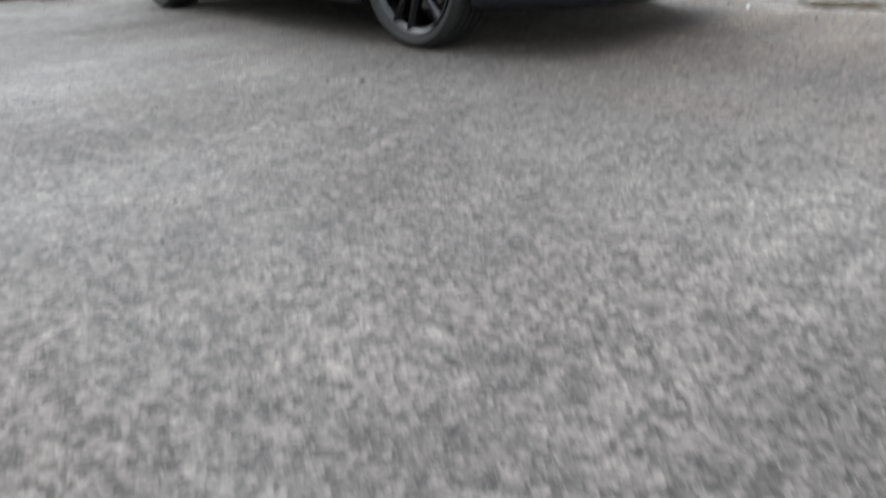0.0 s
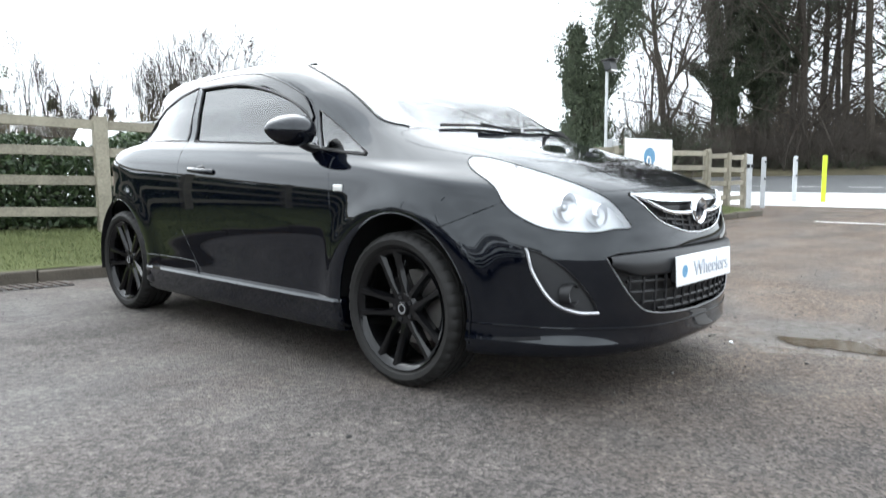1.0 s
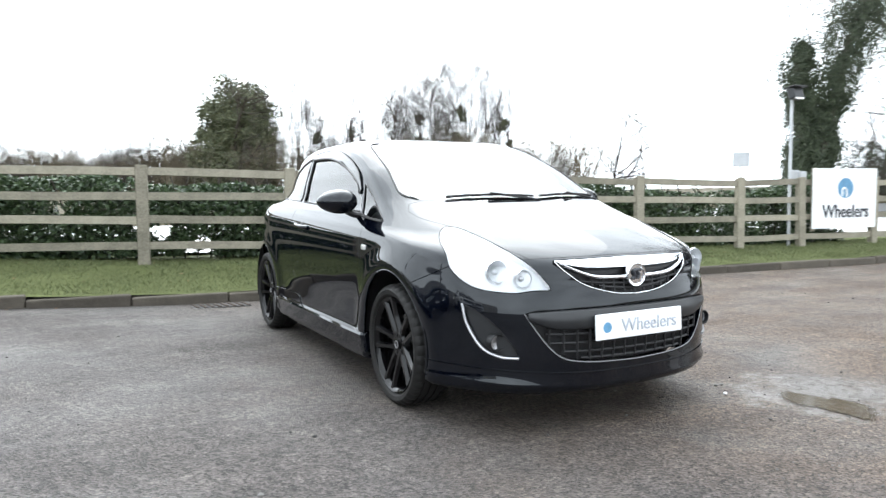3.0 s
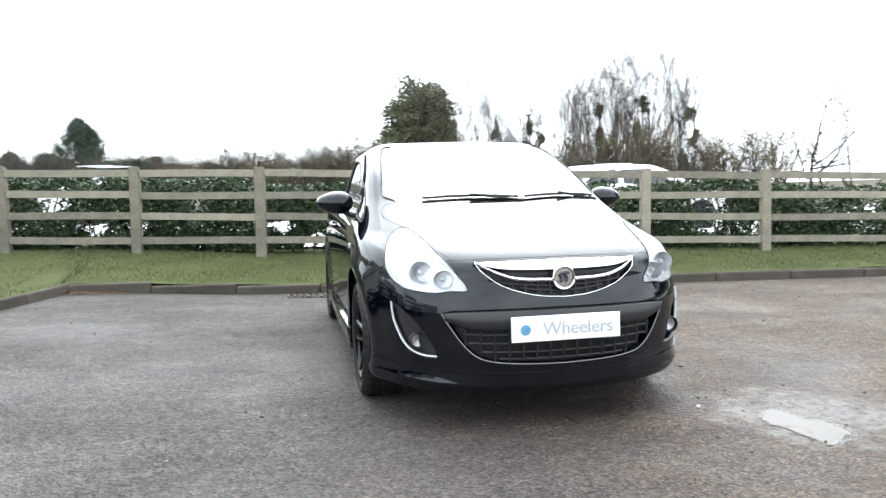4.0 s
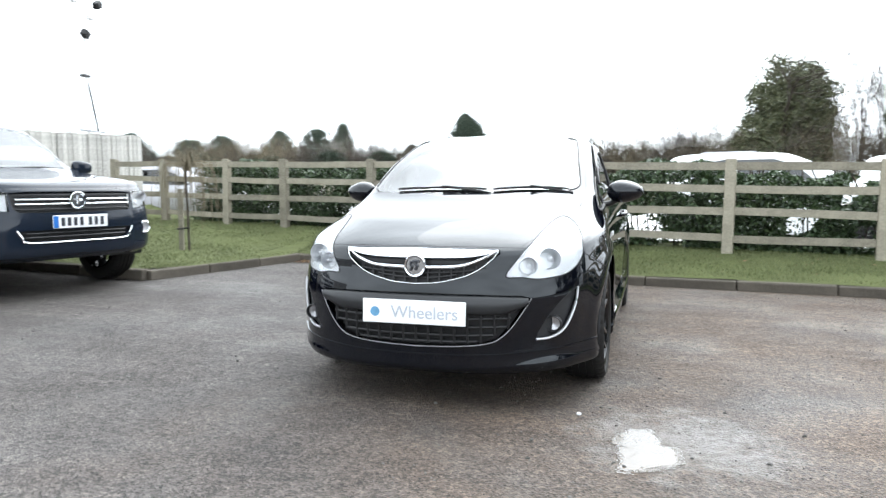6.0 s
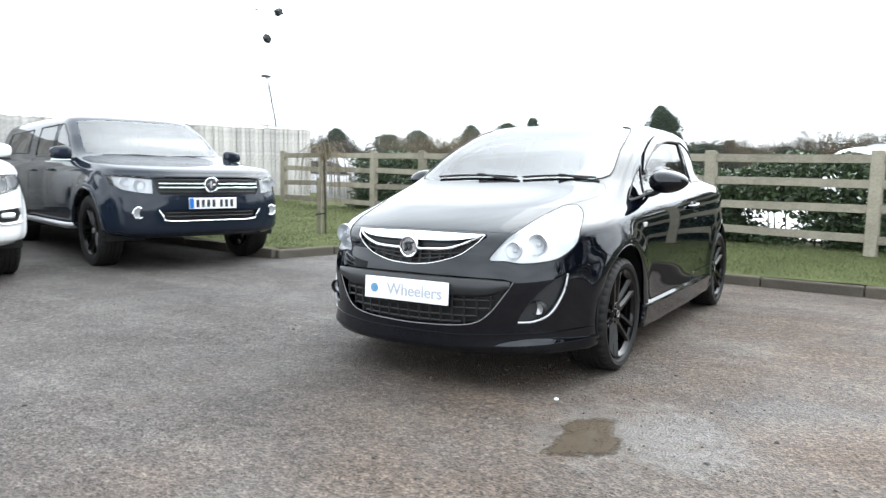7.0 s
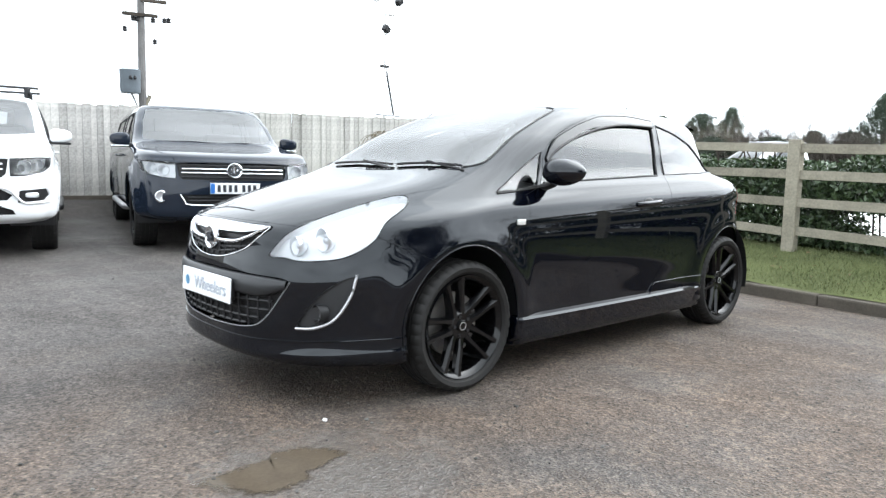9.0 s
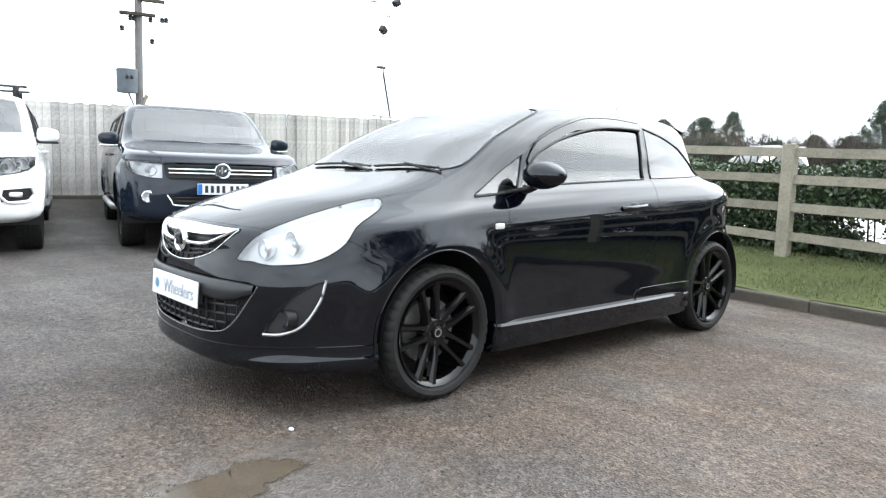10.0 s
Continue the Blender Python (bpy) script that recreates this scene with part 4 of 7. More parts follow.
    for sd in (1, -1):
        for k in range(15):
            t = 2.50 + 0.5 * k / 14
            a, b = Vector(sh.at(t, 10.9)), Vector(sh.at(t, 10.35))
            d = (b - a).normalized()
            d = Vector((0.25 * d.x, max(d.y, 0.4), d.z * 0.55)).normalized()
            n = Vector(sh.normal(t, 10.6))
            line = [a - 0.004 * n, a + 0.003 * n, b + 0.010 * n, b + 0.085 * d + 0.004 * n, b + 0.088 * d - 0.008 * n, b + 0.02 * d - 0.02 * n]
            rows.append([sp.verts.new((sd * p.x, p.y, p.z)) for p in line])
        half = rows[-15:]
        for P, Q in zip(half, half[1:]):
            for k in range(5):
                sp.faces.new((P[k], Q[k], Q[k + 1], P[k + 1]))
    bmesh.ops.remove_doubles(sp, verts=sp.verts[:], dist=1e-4)
    bmesh.ops.recalc_face_normals(sp, faces=sp.faces[:])
    part("roof_spoiler", sp, PAINT_BLACK, car, smooth=40)
    # underbody and cabin
    part("underbody", box(bmesh.new(), (1.0, 3.5, 0.06), (0, 1.1, 0.21), bevel=0.02), TRIM, car)
    part("cabin_floor", box(bmesh.new(), (1.40, 2.6, 0.05), (0, 1.55, 0.34)), CLOTH, car)
    part("firewall", box(bmesh.new(), (1.36, 0.05, 0.60), (0, 0.34, 0.62)), TRIM, car)
    ds = bmesh.new()
    box(ds, (1.34, 0.52, 0.20), (0, 0.46, 0.90), (-4, 0, 0), 0.06, 3)
    box(ds, (0.36, 0.16, 0.07), (-0.36, 0.60, 1.01), (0, 0, 0), 0.03, 3)
    part("dashboard", ds, TRIM, car, smooth=40)
    st = bmesh.new()
    cx = Vector((-0.36, 0.80, 0.94))
    M = pose(*cx, 65, 0, 0)
    ribbon(st, [M @ Vector((0.18 * math.cos(t), 0.18 * math.sin(t), 0)) for t in (2 * math.pi * k / 28 for k in range(28))], 0.014, 8, close=True)
    ribbon(st, [M @ Vector((-0.17, 0, 0)), M @ Vector((0.17, 0, 0))], 0.018, 6)
    ribbon(st, [M @ Vector((0, 0, 0)), M @ Vector((0, -0.17, 0))], 0.018, 6)
    part("steering_wheel", st, TRIM, car, smooth=50)
    for x in (-0.36, 0.36):
        se = bmesh.new()
        box(se, (0.48, 0.50, 0.16), (x, 1.22, 0.55), (4, 0, 0), 0.06, 3)
        box(se, (0.47, 0.14, 0.60), (x, 1.53, 0.86), (-16, 0, 0), 0.06, 3)
        box(se, (0.26, 0.09, 0.18), (x, 1.65, 1.21), (-10, 0, 0), 0.04, 3)
        ribbon(se, [(x - 0.06, 1.62, 1.08), (x - 0.06, 1.64, 1.2)], 0.008, 6)
        ribbon(se, [(x + 0.06, 1.62, 1.08), (x + 0.06, 1.64, 1.2)], 0.008, 6)
        part("front_seat", se, CLOTH, car, smooth=40)
    rs = bmesh.new()
    box(rs, (1.25, 0.45, 0.16), (0, 2.15, 0.56), (4, 0, 0), 0.06, 3)
    box(rs, (1.25, 0.14, 0.58), (0, 2.42, 0.86), (-14, 0, 0), 0.06, 3)
    part("rear_bench", rs, CLOTH, car, smooth=40)
    part("rear_shelf", box(bmesh.new(), (1.1, 0.5, 0.03), (0, 2.72, 1.03)), CLOTH, car)
    bm.free()
    return car


FOG_GLASS = mat("fog_lamp_glass", (0.38, 0.38, 0.40), 0.15, 0.7, 0.5, coat=0.5, var=0.5, scale=40)
SATIN = mat("satin_silver_edge", (0.22, 0.22, 0.23), 0.4, 0.6)
TINTED_PLASTIC = mat("smoked_plastic", (0.01, 0.01, 0.011), 0.15, 0, 0.5, coat=0.3)
TAIL_RED = mat("tail_lamp_red", (0.12, 0.006, 0.008), 0.12, 0, 0.5, coat=0.6, var=0.2)
CLEAR_LAMP = mat("clear_lamp", (0.7, 0.7, 0.68), 0.15, 0.2, 0.5, coat=0.6, var=0.1)


# ---- ground, kerbs, grass ----
def tarmac_material():
    """Worn tarmac: grey chippings, brown silt, damp patches."""
    m = bpy.data.materials.new("weathered_tarmac")
    m.use_nodes = True
    nt, p = m.node_tree, m.node_tree.nodes["Principled BSDF"]
    N, L = nt.nodes.new, nt.links.new
    geo = N("ShaderNodeNewGeometry")

    def noise_tex(scale, detail=4, rough=0.55):
        n = N("ShaderNodeTexNoise")
        n.inputs["Scale"].default_value, n.inputs["Detail"].default_value, n.inputs["Roughness"].default_value = scale, detail, rough
        L(geo.outputs["Position"], n.inputs["Vector"])
        return n.outputs[0]

    def ramp(v, a, b, c0, c1):
        r = N("ShaderNodeMapRange")
        for k, x in enumerate((a, b, c0, c1)):
            r.inputs[k + 1].default_value = x
        L(v, r.inputs[0])
        return r.outputs[0]

    def mix(f, a, b):
        x = N("ShaderNodeMixRGB")
        for k, v in ((0, f), (1, a), (2, b)):
            if isinstance(v, (tuple, float)):
                x.inputs[k].default_value = v
            else:
                L(v, x.inputs[k])
        return x.outputs[0]

    vor = N("ShaderNodeTexVoronoi")
    vor.inputs["Scale"].default_value = 105
    L(geo.outputs["Position"], vor.inputs["Vector"])
    sep = N("ShaderNodeSeparateColor")
    L(vor.outputs["Color"], sep.inputs[0])
    clump = ramp(noise_tex(30, 6, 0.8), 0.30, 0.70, 0.25, 1.8)
    cl = N("ShaderNodeMath")
    cl.operation = "MULTIPLY"
    L(ramp(sep.outputs[0], 0.0, 1.0, 0.35, 1.65), cl.inputs[0])
    L(clump, cl.inputs[1])
    chips = cl.outputs[0]
    # brown silt washed down beside and before the parking bay
    xyz = N("ShaderNodeSeparateXYZ")
    L(geo.outputs["Position"], xyz.inputs[0])
    drift = N("ShaderNodeMath")
    drift.operation = "MULTIPLY_ADD"
    drift.inputs[1].default_value = 5.0
    L(noise_tex(0.7, 5, 0.6), drift.inputs[0])
    L(xyz.outputs[0], drift.inputs[2])
    silt = mix(ramp(drift.outputs[0], 1.2, 3.8, 0.10, 1.0), (0.060, 0.054, 0.051, 1), (0.084, 0.061, 0.045, 1))
    worn = mix(ramp(noise_tex(1.7, 6, 0.65), 0.48, 0.68, 0.0, 0.55), silt, (0.080, 0.071, 0.064, 1))
    dark = mix(ramp(noise_tex(0.9, 4), 0.50, 0.70, 0.0, 0.5), worn, (0.040, 0.037, 0.036, 1))
    # mottling a hand wide, and long marks of tyres and washed-down silt
    stretch = N("ShaderNodeMapping")
    stretch.inputs["Rotation"].default_value = (0, 0, 0.5)
    stretch.inputs["Scale"].default_value = (0.35, 2.6, 1.0)
    L(geo.outputs["Position"], stretch.inputs["Vector"])
    marks = N("ShaderNodeTexNoise")
    marks.inputs["Scale"].default_value, marks.inputs["Detail"].default_value, marks.inputs["Distortion"].default_value = 1.3, 5, 0.6
    L(stretch.outputs[0], marks.inputs["Vector"])
    tone = N("ShaderNodeMath")
    tone.operation = "MULTIPLY"
    L(ramp(marks.outputs[0], 0.32, 0.68, 0.80, 1.22), tone.inputs[0])
    L(ramp(noise_tex(7.0, 6, 0.7), 0.32, 0.68, 0.76, 1.24), tone.inputs[1])
    whole = N("ShaderNodeMath")
    whole.operation = "MULTIPLY"
    L(tone.outputs[0], whole.inputs[0])
    L(chips, whole.inputs[1])
    sc = N("ShaderNodeVectorMath")
    sc.operation = "SCALE"
    L(dark, sc.inputs[0])
    L(whole.outputs[0], sc.inputs["Scale"])
    # pale grit
    grit = mix(ramp(noise_tex(260, 2), 0.66, 0.70, 0.0, 0.8), sc.outputs[0], (0.20, 0.19, 0.18, 1))
    # damp hollow round the puddle
    off = N("ShaderNodeVectorMath")
    off.operation = "SUBTRACT"
    off.inputs[1].default_value = (1.22, -0.98, 0)
    L(geo.outputs["Position"], off.inputs[0])
    squash = N("ShaderNodeVectorMath")
    squash.operation = "MULTIPLY"
    squash.inputs[1].default_value = (2.15, 2.2, 0)
    L(off.outputs[0], squash.inputs[0])
    ln = N("ShaderNodeVectorMath")
    ln.operation = "LENGTH"
    L(squash.outputs[0], ln.inputs[0])
    wob = N("ShaderNodeMath")
    wob.operation = "ADD"
    L(ln.outputs["Value"], wob.inputs[0])
    L(ramp(noise_tex(5, 5, 0.7), 0.3, 0.7, -0.45, 0.45), wob.inputs[1])
    wet = ramp(wob.outputs[0], 0.35, 1.05, 1.0, 0.0)
    # washed pale grit lies in patches round the wet hollow
    speck = ramp(noise_tex(38, 6, 0.8), 0.42, 0.62, 0.0, 1.0)
    rinsed = mix(speck, (0.052, 0.043, 0.036, 1), (0.115, 0.106, 0.097, 1))
    L(mix(ramp(wet, 0.0, 1.0, 0.0, 0.75), grit, rinsed), p.inputs["Base Color"])
    # a broken film of water lies on the lowest part
    film = N("ShaderNodeMath")
    film.operation = "MULTIPLY"
    L(wet, film.inputs[0])
    L(ramp(noise_tex(17, 5, 0.7), 0.38, 0.50, 0.0, 1.0), film.inputs[1])
    damp = mix(wet, ramp(noise_tex(0.8, 5, 0.6), 0.40, 0.66, 0.85, 0.55), (0.5, 0.5, 0.5, 1))
    L(mix(film.outputs[0], damp, (0.30, 0.30, 0.30, 1)), p.inputs["Roughness"])
    L(ramp(film.outputs[0], 0.0, 1.0, 0.4, 0.8), p.inputs["Specular IOR Level"])
    b = N("ShaderNodeBump")
    b.inputs["Distance"].default_value = 0.006
    L(ramp(film.outputs[0], 0.0, 1.0, 1.0, 0.8), b.inputs["Strength"])
    L(vor.outputs["Distance"], b.inputs["Height"])
    b2 = N("ShaderNodeBump")
    b2.inputs["Distance"].default_value = 0.03
    L(ramp(film.outputs[0], 0.0, 1.0, 0.5, 0.35), b2.inputs["Strength"])
    L(noise_tex(9, 5, 0.7), b2.inputs["Height"])
    L(b.outputs[0], b2.inputs["Normal"])
    L(b2.outputs[0], p.inputs["Normal"])
    return m


TARMAC = tarmac_material()
KERB = mat("concrete_kerb", (0.0896, 0.0784, 0.064), 0.9, 0, 0.3, var=0.45, scale=5, bump=0.7, bscale=90)
SOIL = mat("turf", (0.09, 0.104, 0.04), 0.95, 0, 0.2, var=0.45, scale=1.8, bump=0.6, bscale=60)
WOOD = mat("weathered_wood", (0.2546, 0.234, 0.185), 0.85, 0, 0.2, var=0.5, scale=5, bump=0.12, bscale=45)
BOARD = mat("bleached_boards", (0.45, 0.435, 0.41), 0.85, 0, 0.2, var=0.5, scale=4, bump=0.35, bscale=30)
# pale concrete, brightened to stand in for sky glare on wet ground
PALE_GLARE = mat("pale_concrete_with_sky_glare", (0.572, 0.572, 0.559), 0.5, 0, 0.3, var=0.25, scale=0.8, bump=0.3, bscale=50)
BANK = mat("winter_verge", (0.085, 0.0748, 0.0476), 0.95, 0, 0.2, var=0.5, scale=0.6, bump=0.6, bscale=8)
BARK = mat("bark", (0.0646, 0.0551, 0.0456), 0.9, 0, 0.2, var=0.4, scale=3, bump=0.6, bscale=25)
TWIG = mat("twigs", (0.085, 0.074, 0.064), 0.9, 0, 0.2, var=0.4, scale=2)
TWIG_PALE = mat("pale_twigs", (0.17, 0.1445, 0.102), 0.9, 0, 0.2, var=0.4, scale=2)


def leaf_mat(name, a, b, gloss=0.5):
    m = bpy.data.materials.new(name)
    m.use_nodes = True
    nt, p = m.node_tree, m.node_tree.nodes["Principled BSDF"]
    g = nt.nodes.new("ShaderNodeNewGeometry")
    x = nt.nodes.new("ShaderNodeMixRGB")
    x.inputs[1].default_value, x.inputs[2].default_value = (*a, 1), (*b, 1)
    nt.links.new(g.outputs["Random Per Island"], x.inputs[0])
    nt.links.new(x.outputs[0], p.inputs["Base Color"])
    p.inputs["Roughness"].default_value = gloss
    p.inputs["Specular IOR Level"].default_value = 0.4
    return m


LAUREL = leaf_mat("laurel_leaves", (0.018, 0.036, 0.016), (0.075, 0.115, 0.05), 0.4)
IVY = leaf_mat("ivy_leaves", (0.022, 0.031, 0.018), (0.07, 0.09, 0.048), 0.55)
IVY_PALE = leaf_mat("ivy_in_flower", (0.055, 0.068, 0.036), (0.18, 0.19, 0.105), 0.6)
# far evergreens only: distance haze is mixed into this lighter leaf colour
CONIFER = leaf_mat("conifer_foliage", (0.03, 0.05, 0.035), (0.085, 0.11, 0.075), 0.7)
BLADES = leaf_mat("grass_blades", (0.068, 0.088, 0.030), (0.18, 0.20, 0.09), 0.6)
DRY = leaf_mat("dead_leaves", (0.09, 0.05, 0.025), (0.2, 0.12, 0.06), 0.8)


def ground_sheet():
    bm = bmesh.new()
    xs = [-600, -200, -80, -40, -20] + list(np.arange(-14, 14.1, 0.5)) + [18, 24, 32, 45, 80, 200, 600]
    ys = [-600, -200, -60, -20, -12] + list(np.arange(-8, 8.1, 0.5)) + [10, 14, 20, 40, 80, 200, 600]
    G = [[bm.verts.new((x, y, land(x, y))) for x in xs] for y in ys]
    for j in range(len(ys) - 1):
        for i in range(len(xs) - 1):
            bm.faces.new((G[j][i], G[j][i + 1], G[j + 1][i + 1], G[j + 1][i]))
    return tagged(part("ground", bm, TARMAC, None, smooth=60), "worn grey-brown tarmac with chippings and damp patches", "ground", kind="structure")


def turf_z(x, y):
    """Grass height: level with the kerb's top, rising a little to the fence."""
    t0 = min(max((y - kerb_y(x)) / max(fence_y(x) - kerb_y(x), 0.3), 0), 1)
    t1 = min(max((y - 2.3) / 4.0, 0), 1)
    w = min(max((x + 6.2) / 2.6, 0), 1)
    t = w * t0 + (1 - w) * t1
    return land(x, y) + 0.10 + (0.22 - 0.011 * max(x, -4) ) * t * 0.9


def turf_patches():
    bm = bmesh.new()
    rows = []
    for x in list(np.arange(-3.6, 11.01, 0.3)):
        y0, y1 = kerb_y(x) + 0.02, fence_y(x) + 1.6
        rows.append([bm.verts.new((x, y0 + (y1 - y0) * k / 10, turf_z(x, y0 + (y1 - y0) * k / 10) + 0.02 * noise.noise((x * 2, k * 0.7, 0)))) for k in range(11)])
    for P, Q in zip(rows, rows[1:]):
        for k in range(10):
            bm.faces.new((P[k], Q[k], Q[k + 1], P[k + 1]))
    rows = []
    for k in range(16):
        x = -9.2 + 5.6 * k / 15
        y0 = 2.25 - 0.10 * (x + 4.1) if x < -4.1 else 2.25 + (x + 4.1) / 0.6 * 2.28
        y0 = y0 + 0.03
        y1 = fence_y(x) + 1.6
        rows.append([bm.verts.new((x, y0 + (y1 - y0) * j / 14, turf_z(x, y0 + (y1 - y0) * j / 14) + 0.02 * noise.noise((x * 2, j * 0.7, 3)))) for j in range(15)])
    for P, Q in zip(rows, rows[1:]):
        for k in range(14):
            bm.faces.new((P[k], Q[k], Q[k + 1], P[k + 1]))
    tagged(part("grass_verge", bm, SOIL, None, smooth=60), "short damp green turf between kerb and fence", "grass", kind="structure")
    # blades
    rng = np.random.default_rng(3)
    V, F = [], []

    def blade(x, y):
        z = turf_z(x, y)
        h, a, w = rng.uniform(0.012, 0.04), rng.uniform(0, 6.28), rng.uniform(0.002, 0.005)
        dx, dy = math.cos(a), math.sin(a)
        b = len(V)
        l = rng.uniform(-0.025, 0.025, 2)
        V.extend(((x - dy * w, y + dx * w, z - 0.01), (x + dy * w, y - dx * w, z - 0.01), (x + l[0], y + l[1], z + h)))
        F.append((b, b + 1, b + 2))

    for _ in range(80000):
        x = rng.uniform(-3.7, 10.9)
        blade(x, rng.uniform(kerb_y(x) + 0.06, fence_y(x) + 0.5))
    for _ in range(44000):
        x = rng.uniform(-9, -3.5)
        y0 = 2.25 - 0.10 * (x + 4.1) if x < -4.1 else 2.25 + (x + 4.1) / 0.6 * 2.28
        blade(x, rng.uniform(y0 + 0.1, fence_y(x) + 0.4))
    me = bpy.data.meshes.new("grass")
    me.from_pydata(V, [], F)
    me.materials.append(BLADES)
    tagged(new("grass", me), "fine short green grass blades", "grass", kind="stuff")
    # fallen leaves in the kerb's corner and over the turf
    V, F = [], []
    for k in range(420):
        if k < 190:
            x, y = -3.55 + abs(rng.normal(0, 0.35)), 0
            y = kerb_y(x) - 0.02 - abs(rng.normal(0, 0.10))
            z = land(x, y) + rng.uniform(0.004, 0.02)
        elif k < 300:
            x = rng.uniform(7.5, 11)
            y = kerb_y(x) - 0.05 - abs(rng.normal(0, 0.25))
            z = land(x, y) + 0.006
        else:
            x = rng.uniform(-8, 9)
            y = rng.uniform(max(kerb_y(x), 2.6) + 0.2, fence_y(x))
            z = turf_z(x, y) + 0.03
        a, s = rng.uniform(0, 6.28), rng.uniform(0.012, 0.03)
        b = len(V)
        for q in range(4):
            V.append((x + s * math.cos(a + q * 1.57) * (1 if q % 2 else 0.6), y + s * math.sin(a + q * 1.57) * (1 if q % 2 else 0.6), z + rng.uniform(-0.004, 0.008)))
        F.append((b, b + 1, b + 2, b + 3))
    me = bpy.data.meshes.new("fallen_leaves")
    me.from_pydata(V, [], F)
    me.materials.append(DRY)
    tagged(new("fallen_leaves", me), "scattered brown dead leaves", "leaves", kind="stuff")


def stones():
    """Loose chippings on the tarmac."""
    rng = np.random.default_rng(11)
    V, F = [], []
    ico = bmesh.new()
    bmesh.ops.create_icosphere(ico, subdivisions=1, radius=1)
    base = np.array([q.co[:] for q in ico.verts])
    faces = [[q.index for q in f.verts] for f in ico.faces]
    ico.free()
    for k in range(4200):
        x, y = rng.uniform(-4.2, 5.5), rng.uniform(-4.2, 3.4)
        if k > 3300:
            x, y = rng.normal(1.4, 1.1), rng.normal(-1.1, 1.2)
        s = rng.uniform(0.0025, 0.0055) if k % 24 else rng.uniform(0.006, 0.012)
        P = base * (s * rng.uniform(0.6, 1.2, 3)) * (1 + rng.uniform(-0.25, 0.25, (len(base), 1)))
        P[:, 2] *= 0.7
        P += (x, y, land(x, y) + s * 0.35)
        b = len(V)
        V.extend(map(tuple, P))
        F.extend([[b + i for i in f] for f in faces])
    me = bpy.data.meshes.new("gravel")
    me.from_pydata(V, [], F)
    me.materials.append(leaf_mat("chippings", (0.03, 0.029, 0.028), (0.15, 0.145, 0.135), 0.8))
    tagged(new("gravel", me), "loose grey and pale chippings on the tarmac", "gravel", kind="stuff")
    bm = bmesh.new()
    bmesh.ops.create_icosphere(bm, subdivisions=2, radius=1, matrix=pose(0.77, -0.735, 0.008) @ Matrix.Diagonal((0.012, 0.010, 0.008, 1)))
    tagged(part("pebble", bm, PLATE_WHITE, smooth=60), "small white pebble lying on the tarmac", "stone")


def puddle_water():
    """Thin brown water that breaks up into wet grit towards its margin."""
    m = mat("puddle_water", (0.085, 0.068, 0.050), 0.10, 0, 0.4, var=0.35, scale=9)
    nt = m.node_tree
    N, L = nt.nodes.new, nt.links.new
    deep, geo, ragged, add, cut = N("ShaderNodeAttribute"), N("ShaderNodeNewGeometry"), N("ShaderNodeTexNoise"), N("ShaderNodeMath"), N("ShaderNodeMapRange")
    deep.attribute_name = "deep"
    ragged.inputs["Scale"].default_value, ragged.inputs["Detail"].default_value, ragged.inputs["Roughness"].default_value = 22, 6, 0.75
    L(geo.outputs["Position"], ragged.inputs["Vector"])
    L(deep.outputs["Fac"], add.inputs[0])
    L(ragged.outputs[0], add.inputs[1])
    for k, v in enumerate((0.82, 1.05, 0.0, 1.0)):
        cut.inputs[k + 1].default_value = v
    L(add.outputs[0], cut.inputs[0])
    L(cut.outputs[0], nt.nodes["Principled BSDF"].inputs["Alpha"])
    return m


def puddle(name, cx, cy, pts, label):
    ring = smooth_loop(pts, 10)
    bm = bmesh.new()
    deep = bm.verts.layers.float.new("deep")
    rows = []
    for grow_by, d in ((0.40, 1.0), (0.70, 0.72), (0.95, 0.42), (1.25, 0.0)):
        line = []
        for x, y in ring:
            j = 0.03 * noise.noise((x * 13, y * 13, 0.3))
            q = bm.verts.new((cx + (x - cx) * grow_by + j, cy + (y - cy) * grow_by + j * 0.7, 0.0035))
            q[deep] = d
            line.append(q)
        rows.append(line)
    mid = bm.verts.new((cx, cy, 0.0035))
    mid[deep] = 1.0
    n = len(ring)
    for k in range(n):
        bm.faces.new((mid, rows[0][k], rows[0][(k + 1) % n]))
        for A, B in zip(rows, rows[1:]):
            bm.faces.new((A[k], B[k], B[(k + 1) % n], A[(k + 1) % n]))
    tagged(part(name, bm, puddle_water()), label, "puddle")


KSTONE = {}


def kerb_run(p0, p1, h=0.10, length=0.915, wide=0.125):
    """Kerb stones laid end to end, each a child of the run."""
    p0, p1 = Vector((*p0, 0)), Vector((*p1, 0))
    run = thing("kerb", "grey-brown concrete kerb stones with worn edges", "kerb", kind="structure")
    d = (p1 - p0)
    n = max(1, round(d.length / length))
    step = d.length / n
    for i in range(n):
        a = p0 + d * ((i + 0.5) / n)
        key = round(step, 3)
        if key not in KSTONE:
            bm = bmesh.new()
            box(bm, (step - 0.008, wide, 0.30), (0, 0, 0), bevel=0.018, segs=2)
            me = bpy.data.meshes.new("kerb_stone")
            bm.to_mesh(me)
            bm.free()
            me.materials.append(KERB)
            KSTONE[key] = me
        ob = new("kerb_stone", KSTONE[key])
        ob.parent = run
        r = random.uniform(-0.004, 0.004)
        ob.matrix_local = pose(a.x, a.y, land(a.x, a.y) + h - 0.15 + r, random.uniform(-1, 1), random.uniform(-0.3, 0.3), math.degrees(math.atan2(d.y, d.x)) + random.uniform(-0.3, 0.3))


